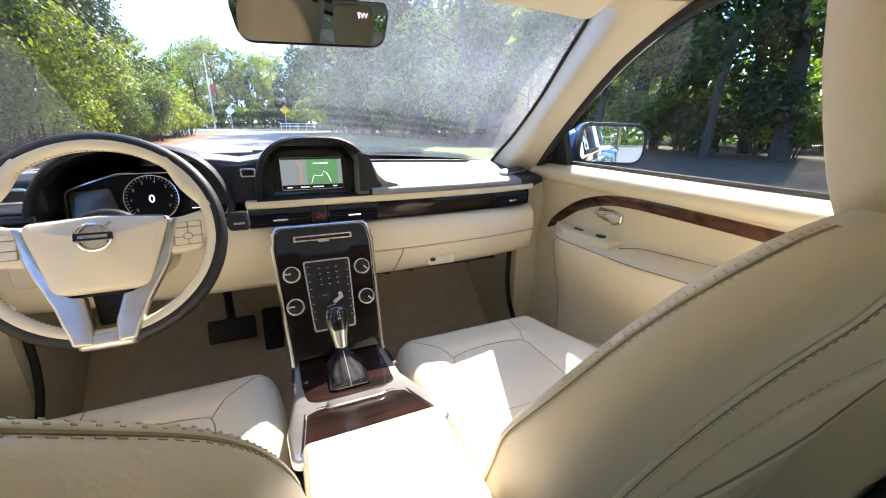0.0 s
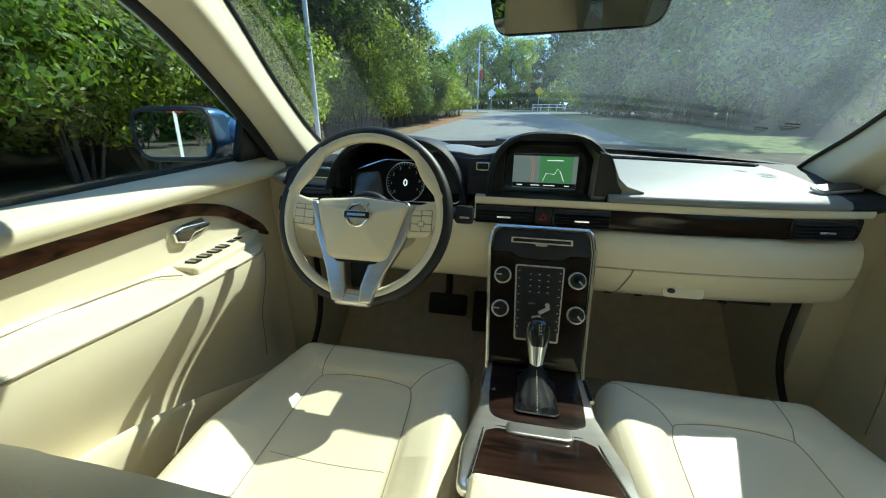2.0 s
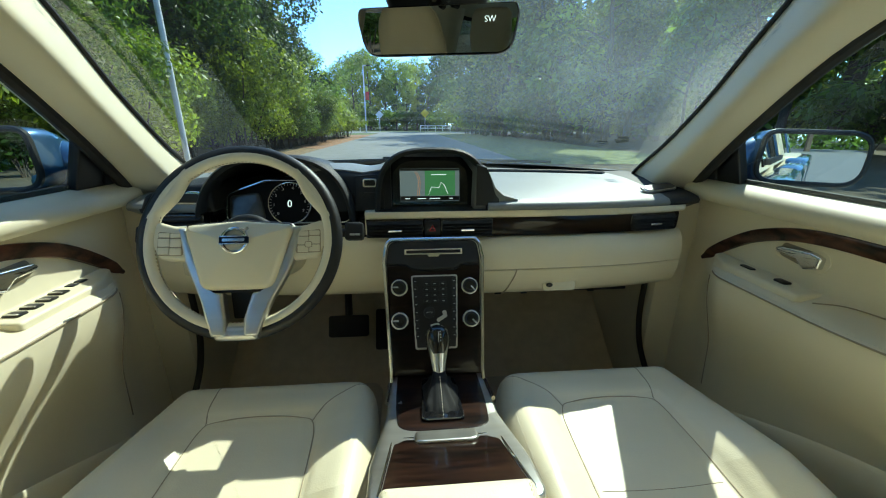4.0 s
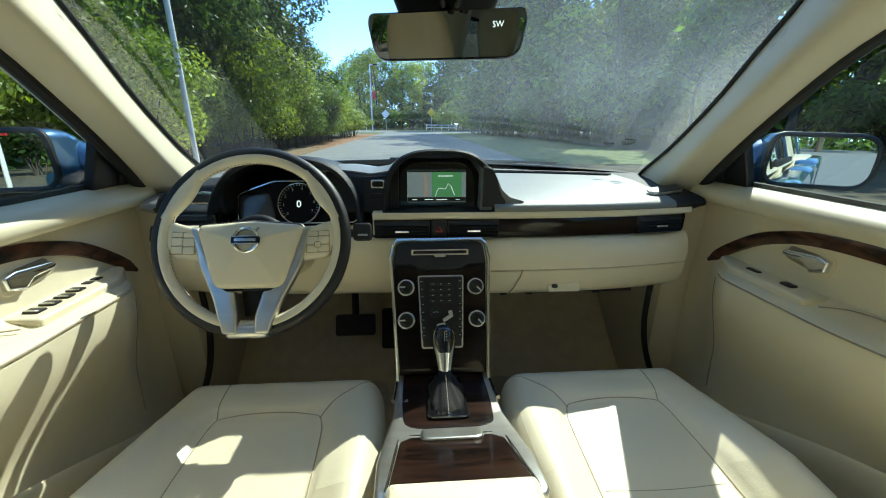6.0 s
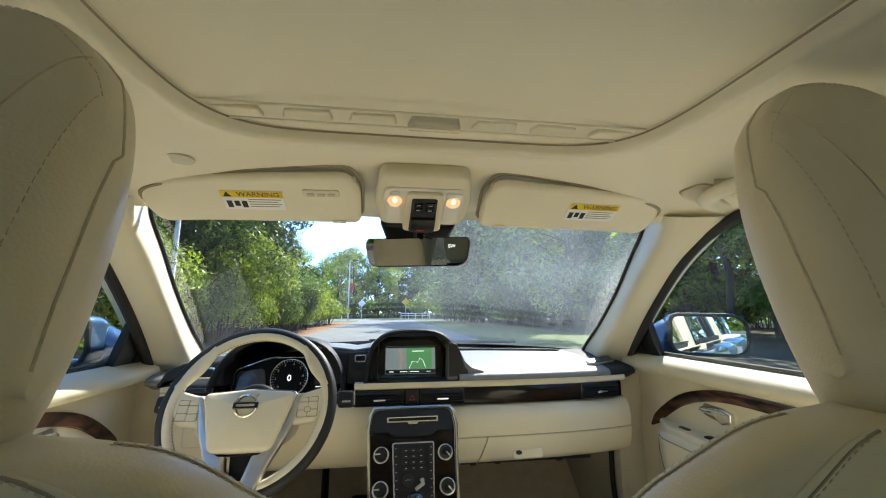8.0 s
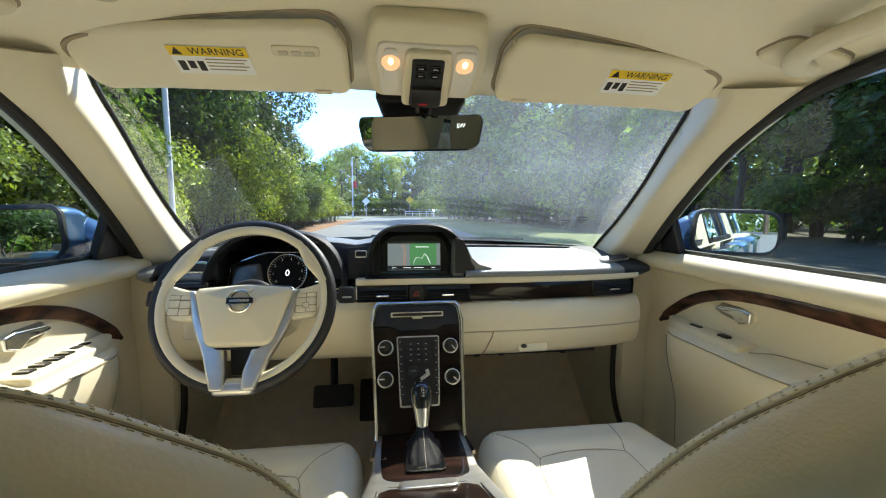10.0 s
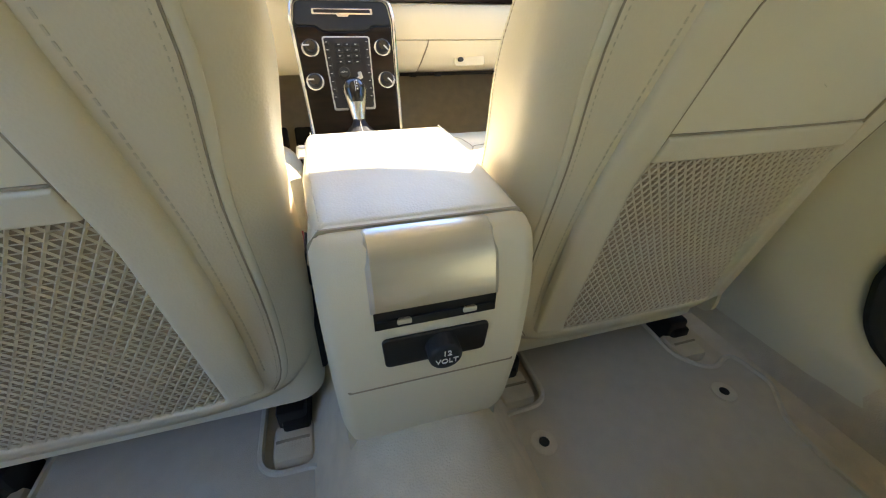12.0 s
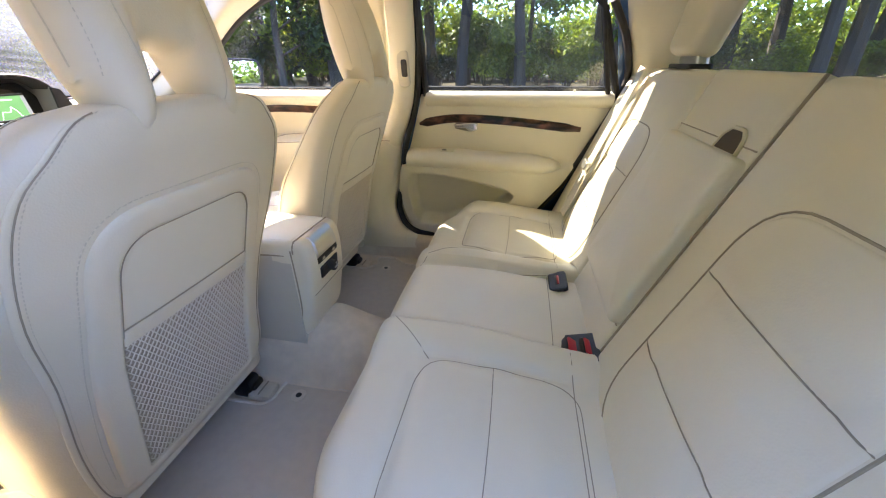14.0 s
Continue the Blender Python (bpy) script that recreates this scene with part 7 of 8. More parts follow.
for z, yr, xi in ((0.40, 0.03, 0.655), (0.445, 0.052, 0.658), (0.455, 0.075, 0.660), (0.470, 0.102, 0.664), (0.49, 0.125, 0.668), (0.515, 0.142, 0.671), (0.55, 0.154, 0.674), (0.585, 0.158, 0.676), (0.63, 0.150, 0.678), (0.69, 0.128, 0.681), (0.74, 0.122, 0.684), (0.80, 0.116, 0.692), (0.86, 0.11, 0.712), (0.885, 0.105, 0.735)):
    deep = 0.628 if 0.5 < z < 0.75 else 0.640 if z < 0.75 else 0.648 if z < 0.83 else 0.690 if z < 0.87 else 0.752
    foot.append([(0.77, yr, z), (0.712, yr, z), (xi + 0.012, yr + 0.004, z), (xi + 0.002, yr + 0.016, z), (xi - 0.004, yr + 0.035, z), (0.6 * xi + 0.4 * deep, yr + 0.06, z), (deep + 0.002, yr + 0.10 if yr + 0.10 < 0.29 else 0.28, z), (deep, 0.30, z), (deep + 0.02, 0.325, z), (0.77, 0.325, z)])
single("pillar_foot", loft(foot), vinyl, "cream moulded foot of the centre pillar", "pillar trim", base=(0.70, 0.2, 0.40), kind="structure", angle=60)
for s in (-1, 1):
    for name, ys_, mat_, what in (("pillar_outer", ((0.015, 0.115), (0.010, 0.100)), gloss_black, "gloss black outer face of the centre pillar"), ("pillar_outer", ((-0.93, -0.715), (-0.92, -0.62)), blue_paint, "blue painted outer face of the rear pillar"), ("pillar_outer", ((-1.86, -1.66), (-1.76, -1.55)), blue_paint, "blue painted outer face of the tail pillar")):
        (a0, a1), (b0, b1) = ys_
        rings = []
        for z, y0, y1 in ((1.02, a0, a1), (1.12, (a0 * 2 + b0) / 3, (a1 * 2 + b1) / 3), (1.25, (a0 + b0 * 2) / 3, (a1 + b1 * 2) / 3), (1.395, b0, b1)):
            x = side_x(z) + 0.020
            rings.append([(s * x, y0, z), (s * (x + 0.012), y0 + 0.006, z), (s * (x + 0.012), y1 - 0.006, z), (s * x, y1, z)])
        single(name, loft(rings), mat_, what, "car body", base=(0.7 * s, (a0 + a1) / 2, 1.02), kind="structure")
    rail = [(side_x(1.39) + 0.030, y, 1.392 - 0.05 * max(0.0, (-0.6 - y) / 1.2) ** 1.5) for y in (0.55, 0.35, 0.1, -0.3, -0.7, -1.1, -1.5, -1.76)]
    single("roof_rail", mirror_x(tube(rail, 0.022, 10), s), blue_paint, "blue painted rail along the roof edge", "car body", base=(0.65 * s, -0.5, 1.39), kind="structure")
single("bonnet", loft([[(x, y, z) for x, y, z in ((-0.80, yy, zz - 0.08), (-0.72, yy, zz - 0.02), (-0.4, yy, zz), (0, yy, zz + 0.01), (0.4, yy, zz), (0.72, yy, zz - 0.02), (0.80, yy, zz - 0.08), (0.8, yy, 0.5), (-0.8, yy, 0.5))] for yy, zz in ((1.62, 0.985), (1.9, 0.965), (2.2, 0.93), (2.45, 0.86), (2.55, 0.72))]), blue_paint, "blue painted bonnet", "bonnet", base=(0, 2.0, 0.5), kind="structure")
for s in (-1, 1):
    w = thing("wiper", (0.3 * s, 1.58, 1.0), "black wiper arm at the foot of the windscreen", "wiper", group="wipers")
    part("arm", tube([(0.55 * s, 1.60, 1.02), (0.2 * s, 1.585, 1.045), (-0.05 * s, 1.56, 1.055)], 0.007, 6), black, w)
    part("blade", tube([(0.50 * s, 1.565, 1.045), (-0.15 * s, 1.575, 1.06)], 0.006, 6), rubber, w)


# ---------------------------------------------------------------- things at the roof
def build_visor(s):
    v = thing("sun_visor", (0.33 * s, 0.64, 1.39), "folded cream sun visor with a yellow warning label", "sun visor", group="sun visors")
    m_ = axes((0.328 * s, 0.657, 1.418), (1, 0, -0.035 * s), (0, -0.50, -0.866))
    # local y runs up and back along the visor
    o = rpoly([(-0.196, -0.062), (0.208, -0.060), (0.220, -0.006), (0.206, 0.050), (-0.178, 0.072), (-0.200, 0.03)], [0.022, 0.048, 0.05, 0.048, 0.045, 0.05], 9)
    o = [(x * s, y) for x, y in o]
    if s < 0:
        o = o[::-1]
    def sag(p):
        ax = abs(p[0])
        return Vector((p[0], p[1], p[2] - 0.018 * max(0.0, (ax / 0.62) ** 2.4 - (0.44 / 0.62) ** 2.4)))
    board = puff(closer(o, 0.02), 0.0235, 0.0105, 0.0005, m=m_, n=5, rings=10, both=True)
    for q in board.verts:
        q.co = sag(q.co)
    part("board", board, fabric, v, angle=80)
    # dark tube painted in for the shadow between visor and headliner
    gap = [sag(m_ @ Vector((x, y, 0.0))) for x, y in closer(inset(o, -0.002), 0.02)]
    part("edge_gap", tube([(p.x, p.y, min(p.z + 0.006, roof_z(p.x, p.y) - 0.001)) for p in gap], 0.0040, 6, closed=True), seam_mat, v)
    part("hinge_rod", tube([m_ @ Vector((-0.19 * s, 0.050, 0.008)), m_ @ Vector((0.15 * s, 0.050, 0.008))], 0.008, 8), vinyl, v)
    lm = m_ @ Matrix.Translation((0.052 if s > 0 else -0.010, 0.006, 0.0252))
    lab = part("label", moved(box(-0.058, 0.058, -0.026, 0.024, -0.0015, 0.0006), lm), label_white, v, "white label with yellow warning band", smooth=False)
    part("label_band", moved(box(-0.058, 0.058, 0.007, 0.024, 0.0004, 0.0010), lm), yellow_paint, lab, smooth=False)
    words("WARNING", 0.0165, lm @ Matrix.Translation((0.012, 0.0155, 0.0011)), black, lab)
    tri3 = bmesh.new()
    tri3.faces.new([tri3.verts.new(lm @ Vector(p)) for p in ((-0.054, 0.0095, 0.0013), (-0.038, 0.0095, 0.0013), (-0.046, 0.0225, 0.0013))])
    part("warning_sign", tri3, black, lab, smooth=False)
    for i in range(4):
        part("text_line", moved(box(-0.010, 0.052 - 0.006 * (i % 2), 0.001 - 0.0062 * i, 0.0030 - 0.0062 * i, 0.0006, 0.0009), lm), seam_mat, lab, smooth=False)
    for i in range(3):
        part("pictogram", moved(box(-0.052 + 0.014 * i, -0.042 + 0.014 * i, -0.020 + 0.004 * (i % 2), -0.002, 0.0006, 0.0009), lm), black, lab, smooth=False)
    part("clip", puff(rrect(0.03, 0.008, 0.003), 0.004, 0.001, m=m_ @ Matrix.Translation((-0.15 * s, -0.052, 0.0225))), vinyl, v)
    if s < 0:
        ho = part("remote_panel", puff(rrect(0.072, 0.018, 0.006), 0.0035, 0.001, m=m_ @ Matrix.Translation((0.122, 0.028, 0.0228))), vinyl, v)
        for i in range(3):
            part("remote_button", puff(rrect(0.015, 0.008, 0.003), 0.005, 0.001, m=m_ @ Matrix.Translation((0.122 + 0.020 * (i - 1), 0.025, 0.0225))), vinyl_dark, ho)


def build_overhead():
    o = thing("overhead_console", (0, 0.63, 1.42), "cream overhead console with two lit reading lamps", "overhead console")
    m_ = axes((0, 0.640, 1.420), (1, 0, 0), (0, -0.42, -0.907))
    part("housing", puff(rpoly([(-0.092, -0.075), (0.092, -0.075), (0.102, 0.0), (0.088, 0.085), (-0.088, 0.085), (-0.102, 0.0)], [0.025, 0.025, 0.05, 0.03, 0.03, 0.05], 6), 0.030, 0.012, 0.004, m=m_ @ Matrix.Translation((0, 0, -0.010))), vinyl, o)
    part("inner_panel", puff(rpoly([(-0.078, -0.062), (0.078, -0.062), (0.084, 0.02), (0.078, 0.050), (-0.078, 0.050), (-0.084, 0.02)], 0.015), 0.006, 0.003, m=m_ @ Matrix.Translation((0, 0, 0.020))), shader("pale_plastic", (0.78, 0.74, 0.66), 0.4, vary=0.03), o)
    for s in (-1, 1):
        l = part("reading_lamp", puff(rpoly([(s * 0.060 - 0.018, -0.052), (s * 0.060 + 0.014, -0.052), (s * 0.064 + 0.014, 0.042), (s * 0.056 - 0.014, 0.042)], 0.008), 0.005, 0.002, m=m_ @ Matrix.Translation((0, 0, 0.0245))), frost, o, "frosted reading lamp lens")
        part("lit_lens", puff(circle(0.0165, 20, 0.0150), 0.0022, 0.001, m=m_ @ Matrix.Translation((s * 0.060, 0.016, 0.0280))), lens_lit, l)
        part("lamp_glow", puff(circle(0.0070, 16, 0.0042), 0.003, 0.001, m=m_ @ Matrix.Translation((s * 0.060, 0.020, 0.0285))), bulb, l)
    part("switch_mount", puff(rpoly([(-0.042, -0.078), (0.042, -0.078), (0.041, -0.01), (0.036, 0.044), (-0.036, 0.044), (-0.041, -0.01)], 0.012), 0.012, 0.005, m=m_ @ Matrix.Translation((0, 0, 0.0225))), vinyl, o)
    part("switch_block", puff(rpoly([(-0.029, -0.074), (0.029, -0.074), (0.027, -0.018), (0.026, 0.032), (-0.026, 0.032), (-0.027, -0.018)], 0.006), 0.016, 0.004, m=m_ @ Matrix.Translation((0, 0, 0.022))), charcoal, o)
    for i in range(2):
        for j in range(2):
            part("switch", puff(rrect(0.019, 0.011, 0.003), 0.004, 0.001, m=m_ @ Matrix.Translation((-0.012 + 0.024 * i, 0.018 - 0.015 * j, 0.037))), gloss_black, o)
            part("switch_mark", moved(box(-0.004, 0.004, -0.001, 0.001, 0.0042, 0.0045), m_ @ Matrix.Translation((-0.012 + 0.024 * i, 0.018 - 0.015 * j, 0.037))), pale_mark, o, smooth=False)
    part("roof_switch", moved(box(-0.026, 0.026, -0.068, -0.024, 0.036, 0.046, 0.004), m_), black, o)
    part("roof_switch_mark", moved(box(-0.012, 0.004, -0.060, -0.056, 0.046, 0.0464), m_), red_plastic, o, smooth=False)
    for s in (-1, 1):
        part("hook", tube([m_ @ Vector((s * 0.012, -0.066, 0.034)), m_ @ Vector((s * 0.012, -0.084, 0.040)), m_ @ Vector((s * 0.010, -0.096, 0.032))], 0.004, 7), black, o)


def build_mirror():
    r = thing("rear_view_mirror", (0, 0.78, 1.33), "black rear-view mirror with lit compass letters", "rear-view mirror")
    m_ = axes((-0.006, 0.745, 1.318), (1, -0.25, 0.0), (-0.250, -0.97, -0.112))
    o = rpoly([(-0.127, 0.020), (-0.117, -0.035), (0.117, -0.035), (0.127, 0.020), (0.122, 0.035), (-0.122, 0.035)], [0.05, 0.030, 0.030, 0.05, 0.010, 0.010], 8)
    part("housing", puff(o, 0.030, 0.012, m=m_ @ Matrix.Translation((0, 0, -0.030)), both=True), gloss_black, r, "gloss black mirror housing", angle=70)
    g = bmesh.new()
    g.faces.new([g.verts.new(m_ @ Vector((x, y, 0.0006))) for x, y in inset(o, 0.0035)])
    part("glass", g, shader("tinted_mirror", (0.55, 0.56, 0.55), 0.0, metal=1.0, vary=0.0), r, "mirror glass", smooth=False)
    words("SW", 0.0115, m_ @ Matrix.Translation((0.083, 0.012, 0.001)), lit_white, r, "compass_letters", 0.0002)
    part("foot", tube([(0, 0.775, 1.345), (0, 0.815, 1.375), (0, 0.85, 1.40)], 0.013, 10), black, r)
    cov = rpoly([(-0.095, 0.0), (0.095, 0.0), (0.070, -0.085), (-0.070, -0.085)], [0.01, 0.01, 0.03, 0.03])
    part("sensor_cover", puff(cov, 0.045, 0.012, m=axes((0, 0.795, 1.425), (1, 0, 0), (0, -0.62, -0.78))), black, r, "black sensor cover at the windscreen head")


def build_grab(s):
    """A folding handle that lies against the headliner: two feet and a flat bar between them."""
    g = thing("grab_handle", (0.50 * s, 0.30, 1.42), "folded cream grab handle against the headliner", "grab handle", group="grab handles")
    run = spline([(0.592, 0.515, -0.004), (0.560, 0.503, -0.018), (0.520, 0.475, -0.030), (0.497, 0.425, -0.034), (0.492, 0.28, -0.035), (0.497, 0.145, -0.034), (0.520, 0.098, -0.030), (0.560, 0.070, -0.018), (0.592, 0.058, -0.004)], 5)
    bar = tube([(p.x, p.y, roof_z(p.x, p.y) + p.z) for p in run], 0.0175, 12, flat=0.72)
    part("bar", mirror_x(bar, s), vinyl, g, angle=70)
    for y in (0.50, 0.073):
        o = [(x, y + q) for x, q in rpoly([(0.505, -0.030), (0.610, -0.034), (0.610, 0.034), (0.505, 0.030)], 0.018, 5)]
        b = puff(closer(o, 0.02), 0.016, 0.006, rings=2)
        for v in b.verts:
            v.co.z = roof_z(v.co.x, v.co.y) + 0.004 - v.co.z
        part("foot", mirror_x(b, s), vinyl, g, angle=70)
        part("foot_gap", mirror_x(tube([(x, q, roof_z(x, q) - 0.001) for x, q in closer(inset(o, -0.0015), 0.02)], 0.0022, 6, closed=True), s), seam_mat, g)
    part("pivot", mirror_x(tube([(0.508, 0.447, 1.408), (0.530, 0.427, 1.402)], 0.006, 8), s), vinyl_dark, g)


def build_wing_mirror(s):
    w = thing("wing_mirror", (0.90 * s, 0.98, 1.06), "blue door mirror with black bezel", "wing mirror", group="wing mirrors")
    c = Vector((0.925 * s, 0.955, 1.105))
    m_ = axes(c, (1, 0.0, 0), (-0.455 if s > 0 else 0.09, -1, 0.013 if s > 0 else 0.030))
    o = closer(rpoly([(-0.114, -0.058), (0.104, -0.064), (0.108, 0.062), (-0.104, 0.068)], [0.045, 0.050, 0.050, 0.030], 9), 0.03)
    o = [(x * s, y) for x, y in o]
    if s < 0:
        o = o[::-1]
    rings = []
    for d_, k_, sh in ((0.0, 1.0, 0), (0.015, 1.03, 0), (0.05, 1.0, -0.006), (0.09, 0.86, -0.012), (0.12, 0.62, -0.02), (0.135, 0.3, -0.025)):
        rings.append([m_ @ Vector((x * k_ + sh * s, y * k_, -d_)) for x, y in o])
    part("shell", loft(rings), blue_paint, w, "blue painted mirror shell", angle=70)
    part("bezel", tube([m_ @ Vector((x, y, 0.002)) for x, y in inset(o, 0.003)], 0.007, 8, closed=True), black, w)
    g = bmesh.new()
    g.faces.new([g.verts.new(m_ @ Vector((x, y, 0.006))) for x, y in inset(o, 0.007)])
    part("glass", g, mirror_mat, w, "mirror glass", smooth=False)
    arm = []
    for x, yc, hy, zc, hz in ((0.760, 1.060, 0.030, 1.070, 0.022), (0.785, 1.060, 0.035, 1.075, 0.034), (0.815, 1.058, 0.038, 1.085, 0.048), (0.850, 1.046, 0.040, 1.098, 0.058), (0.900, 1.040, 0.045, 1.103, 0.060)):
        arm.append([(s * x, yc + hy * math.copysign(abs(math.cos(q)) ** 0.8, math.cos(q)), zc + hz * math.copysign(abs(math.sin(q)) ** 0.8, math.sin(q))) for q in [2 * math.pi * i / 20 for i in range(20)]])
    part("arm", loft(arm), blue_paint, w, "blue painted mirror arm", angle=60)


for s in (-1, 1):
    build_visor(s)
    build_grab(s)
    build_wing_mirror(s)
build_overhead()
build_mirror()
single("speaker_dot", puff(circle(0.024, 24), 0.003, 0.001, m=axes((-0.42, 0.52, roof_z(-0.42, 0.52) + 0.001), (1, 0, 0), (0, 0, -1))), vinyl_dark, "round cream microphone cover in the headliner", "microphone cover", base=(-0.42, 0.52, 1.42))


# ---------------------------------------------------------------- floor things
def build_mat(s):
    m_ = thing("floor_mat", (0.40 * s, 0.1, 0.345), "taupe cloth rear floor mat with round fasteners", "floor mat", group="rear mats")
    o = rpoly([(0.140, -0.12), (0.575, -0.12), (0.572, 0.02), (0.584, 0.090), (0.632, 0.150), (0.622, 0.236), (0.556, 0.206), (0.514, 0.250), (0.520, 0.385), (0.226, 0.385), (0.224, 0.230), (0.139, 0.228)], [0.01, 0.02, 0.05, 0.05, 0.04, 0.035, 0.04, 0.05, 0.05, 0.04, 0.035, 0.02], 6)
    o = [(x * s, y) for x, y in o]
    if s < 0:
        o = o[::-1]
    part("sheet", puff(o, 0.012, 0.004, m=Matrix.Translation((0, 0, 0.337))), mat_cloth, m_)
    part("edging", tube([(x, y, 0.349) for x, y in inset(o, 0.003)], 0.0048, 6, closed=True), mat_edge, m_, "paler sewn edging")
    for x, y in ((0.183, 0.165), (0.530, 0.161)):
        f = part("fastener", puff(circle(0.020, 24), 0.0035, 0.001, m=Matrix.Translation((s * x, y, 0.348))), mat_edge, m_)
        part("stud", puff(circle(0.008, 16), 0.005, 0.001, m=Matrix.Translation((s * x, y, 0.348))), black, f)


for s in (-1, 1):
    build_mat(s)
    fm_ = thing("floor_mat", (0.38 * s, 1.1, 0.345), "taupe cloth front floor mat", "floor mat", group="front mats")
    o = rpoly([(0.14, 0.86), (0.60, 0.86), (0.60, 1.24), (0.14, 1.24)], 0.04)
    o = [(x * s, y) for x, y in o]
    part("sheet", puff(o if s > 0 else o[::-1], 0.012, 0.004, m=Matrix.Translation((0, 0, 0.336))), mat_cloth, fm_)
    ft = single("footwell_trim", mirror_x(loft([[(0.60, y, 0.33), (0.66, y, 0.345), (0.72, y, 0.40), (0.76, y, 0.40), (0.76, y, 0.33)] for y in (-0.15, 0.1, 0.35)]), s), carpet, "beige carpeted side of the rear footwell", "carpet", base=(0.68 * s, 0.1, 0.33), kind="structure")

ped = thing("pedal", (-0.24, 1.30, 0.50), "black rubber brake pedal", "pedal", group="pedals")
part("pad", moved(box(-0.065, 0.065, -0.012, 0.012, -0.035, 0.035, 0.008), pose(-0.26, 1.22, 0.55, -25)), rubber, ped)
part("lever", tube([(-0.26, 1.23, 0.56), (-0.27, 1.32, 0.70), (-0.27, 1.40, 0.78)], 0.012, 8), black, ped)
ped2 = thing("pedal", (-0.15, 1.30, 0.45), "black rubber accelerator pedal", "pedal", group="pedals")
part("pad", moved(box(-0.03, 0.03, -0.01, 0.01, -0.07, 0.07, 0.008), pose(-0.15, 1.28, 0.50, -30)), rubber, ped2)


# ---------------------------------------------------------------- outside
asphalt = shader("grey_asphalt", (0.22, 0.22, 0.215), 0.9, vary=0.12, scale=1.5, grain=0.5, grain_scale=60.0)
grass_mat = shader("mown_grass", (0.07, 0.115, 0.025), 0.9, vary=0.35, scale=3.0, hue=(0.14, 0.17, 0.05), grain=0.6, grain_scale=50.0)
dirt_mat = shader("pine_straw_dirt", (0.26, 0.13, 0.07), 0.95, vary=0.25, scale=4.0, hue=(0.32, 0.17, 0.09), grain=0.6, grain_scale=40.0)
litter = shader("forest_litter", (0.055, 0.045, 0.028), 0.95, vary=0.35, scale=2.0, hue=(0.10, 0.080, 0.048), grain=0.8, grain_scale=30.0)
# brighter than the forest litter, to throw warm light into the cabin
bounce_litter = shader("brown_bounce_litter", (0.19, 0.13, 0.075), 0.95, vary=0.3, scale=5.0, hue=(0.26, 0.18, 0.10), grain=0.8, grain_scale=35.0)
bark = shader("grey_bark", (0.085, 0.068, 0.052), 0.9, vary=0.35, scale=6.0, grain=0.8, grain_scale=50.0, stretch=(1, 1, 0.25))
leaf_a = leaf_shader("green_leaf", (0.052, 0.105, 0.014), (0.12, 0.20, 0.028))
leaf_b = leaf_shader("light_leaf", (0.115, 0.185, 0.020), (0.22, 0.29, 0.038))
leaf_c = leaf_shader("dark_leaf", (0.026, 0.055, 0.013), (0.055, 0.095, 0.020))


def flat(name, pts, z, material, label, category):
    bm = bmesh.new()
    bm.faces.new([bm.verts.new((x, y, z)) for x, y in pts])
    return single(name, bm, material, label, category, kind="structure", smooth=False)


flat("ground", [(-600, -600), (600, -600), (600, 900), (-600, 900)], 0.0, litter, "brown forest floor and verge", "ground")
single("road", box(-4.4, 3.8, -120, 64, -0.05, 0.02), asphalt, "sunlit grey asphalt road", "road", base=(0, 0, 0), kind="structure", smooth=False)
single("road_crossing", box(-80, 90, 58, 72, -0.05, 0.016), asphalt, "sunlit grey asphalt cross road", "road", base=(0, 65, 0), kind="structure", smooth=False)
flat("verge_dirt", [(-6.2, 22), (-4.4, 20), (-4.4, 52), (-7.5, 52)], 0.012, dirt_mat, "reddish bare verge beside the road", "verge")
# added strip of brightened litter that bounces sun through the left doorway
flat("verge_litter", [(-5.6, -14), (-4.4, -14), (-4.4, 20), (-5.6, 21)], 0.011, bounce_litter, "brown leaf litter brightened to bounce light, beside the road", "verge")
flat("verge_grass", [(3.8, 12), (10.5, 12), (10.5, 57), (3.8, 57)], 0.012, grass_mat, "mown grass verge beside the road", "verge")
flat("lawn", [(-9, 46), (-4.6, 50), (-4.6, 57.5), (-30, 57.5)], 0.014, grass_mat, "mown grass at the road corner", "verge")
flat("field", [(-90, 72), (90, 72), (90, 86), (-90, 86)], 0.013, grass_mat, "mown grass across the cross road", "verge")


def leaf_cloud(rng, blobs, count, size):
    """Leaves scattered through a set of ellipsoids, thicker towards their outside."""
    V, F = [], []
    for (cx, cy, cz, rx, ry, rz), share in blobs:
        for _ in range(int(count * share)):
            d = Vector((rng.gauss(0, 1), rng.gauss(0, 1), rng.gauss(0, 1))).normalized()
            r = rng.uniform(0.45, 1.05) ** 0.6 * (1 + 0.22 * noise.noise(d * 2.3 + Vector((cx, cy, cz))))
            p = Vector((cx + d.x * rx * r, cy + d.y * ry * r, cz + d.z * rz * r))
            face = d + Vector((rng.gauss(0, 0.6), rng.gauss(0, 0.6), 0.5 + rng.gauss(0, 0.6)))
            u = face.cross(Vector((rng.gauss(0, 1), rng.gauss(0, 1), rng.gauss(0, 1)))).normalized()
            w = u.cross(face).normalized()
            s_ = size * rng.uniform(0.6, 1.35)
            i = len(V)
            V += [p - u * s_, p + w * s_ * 0.42, p + u * s_, p - w * s_ * 0.42]
            F.append((i, i + 1, i + 2, i + 3))
    me = bpy.data.meshes.new("leaves")
    me.from_pydata([tuple(v) for v in V], [], F)
    return me


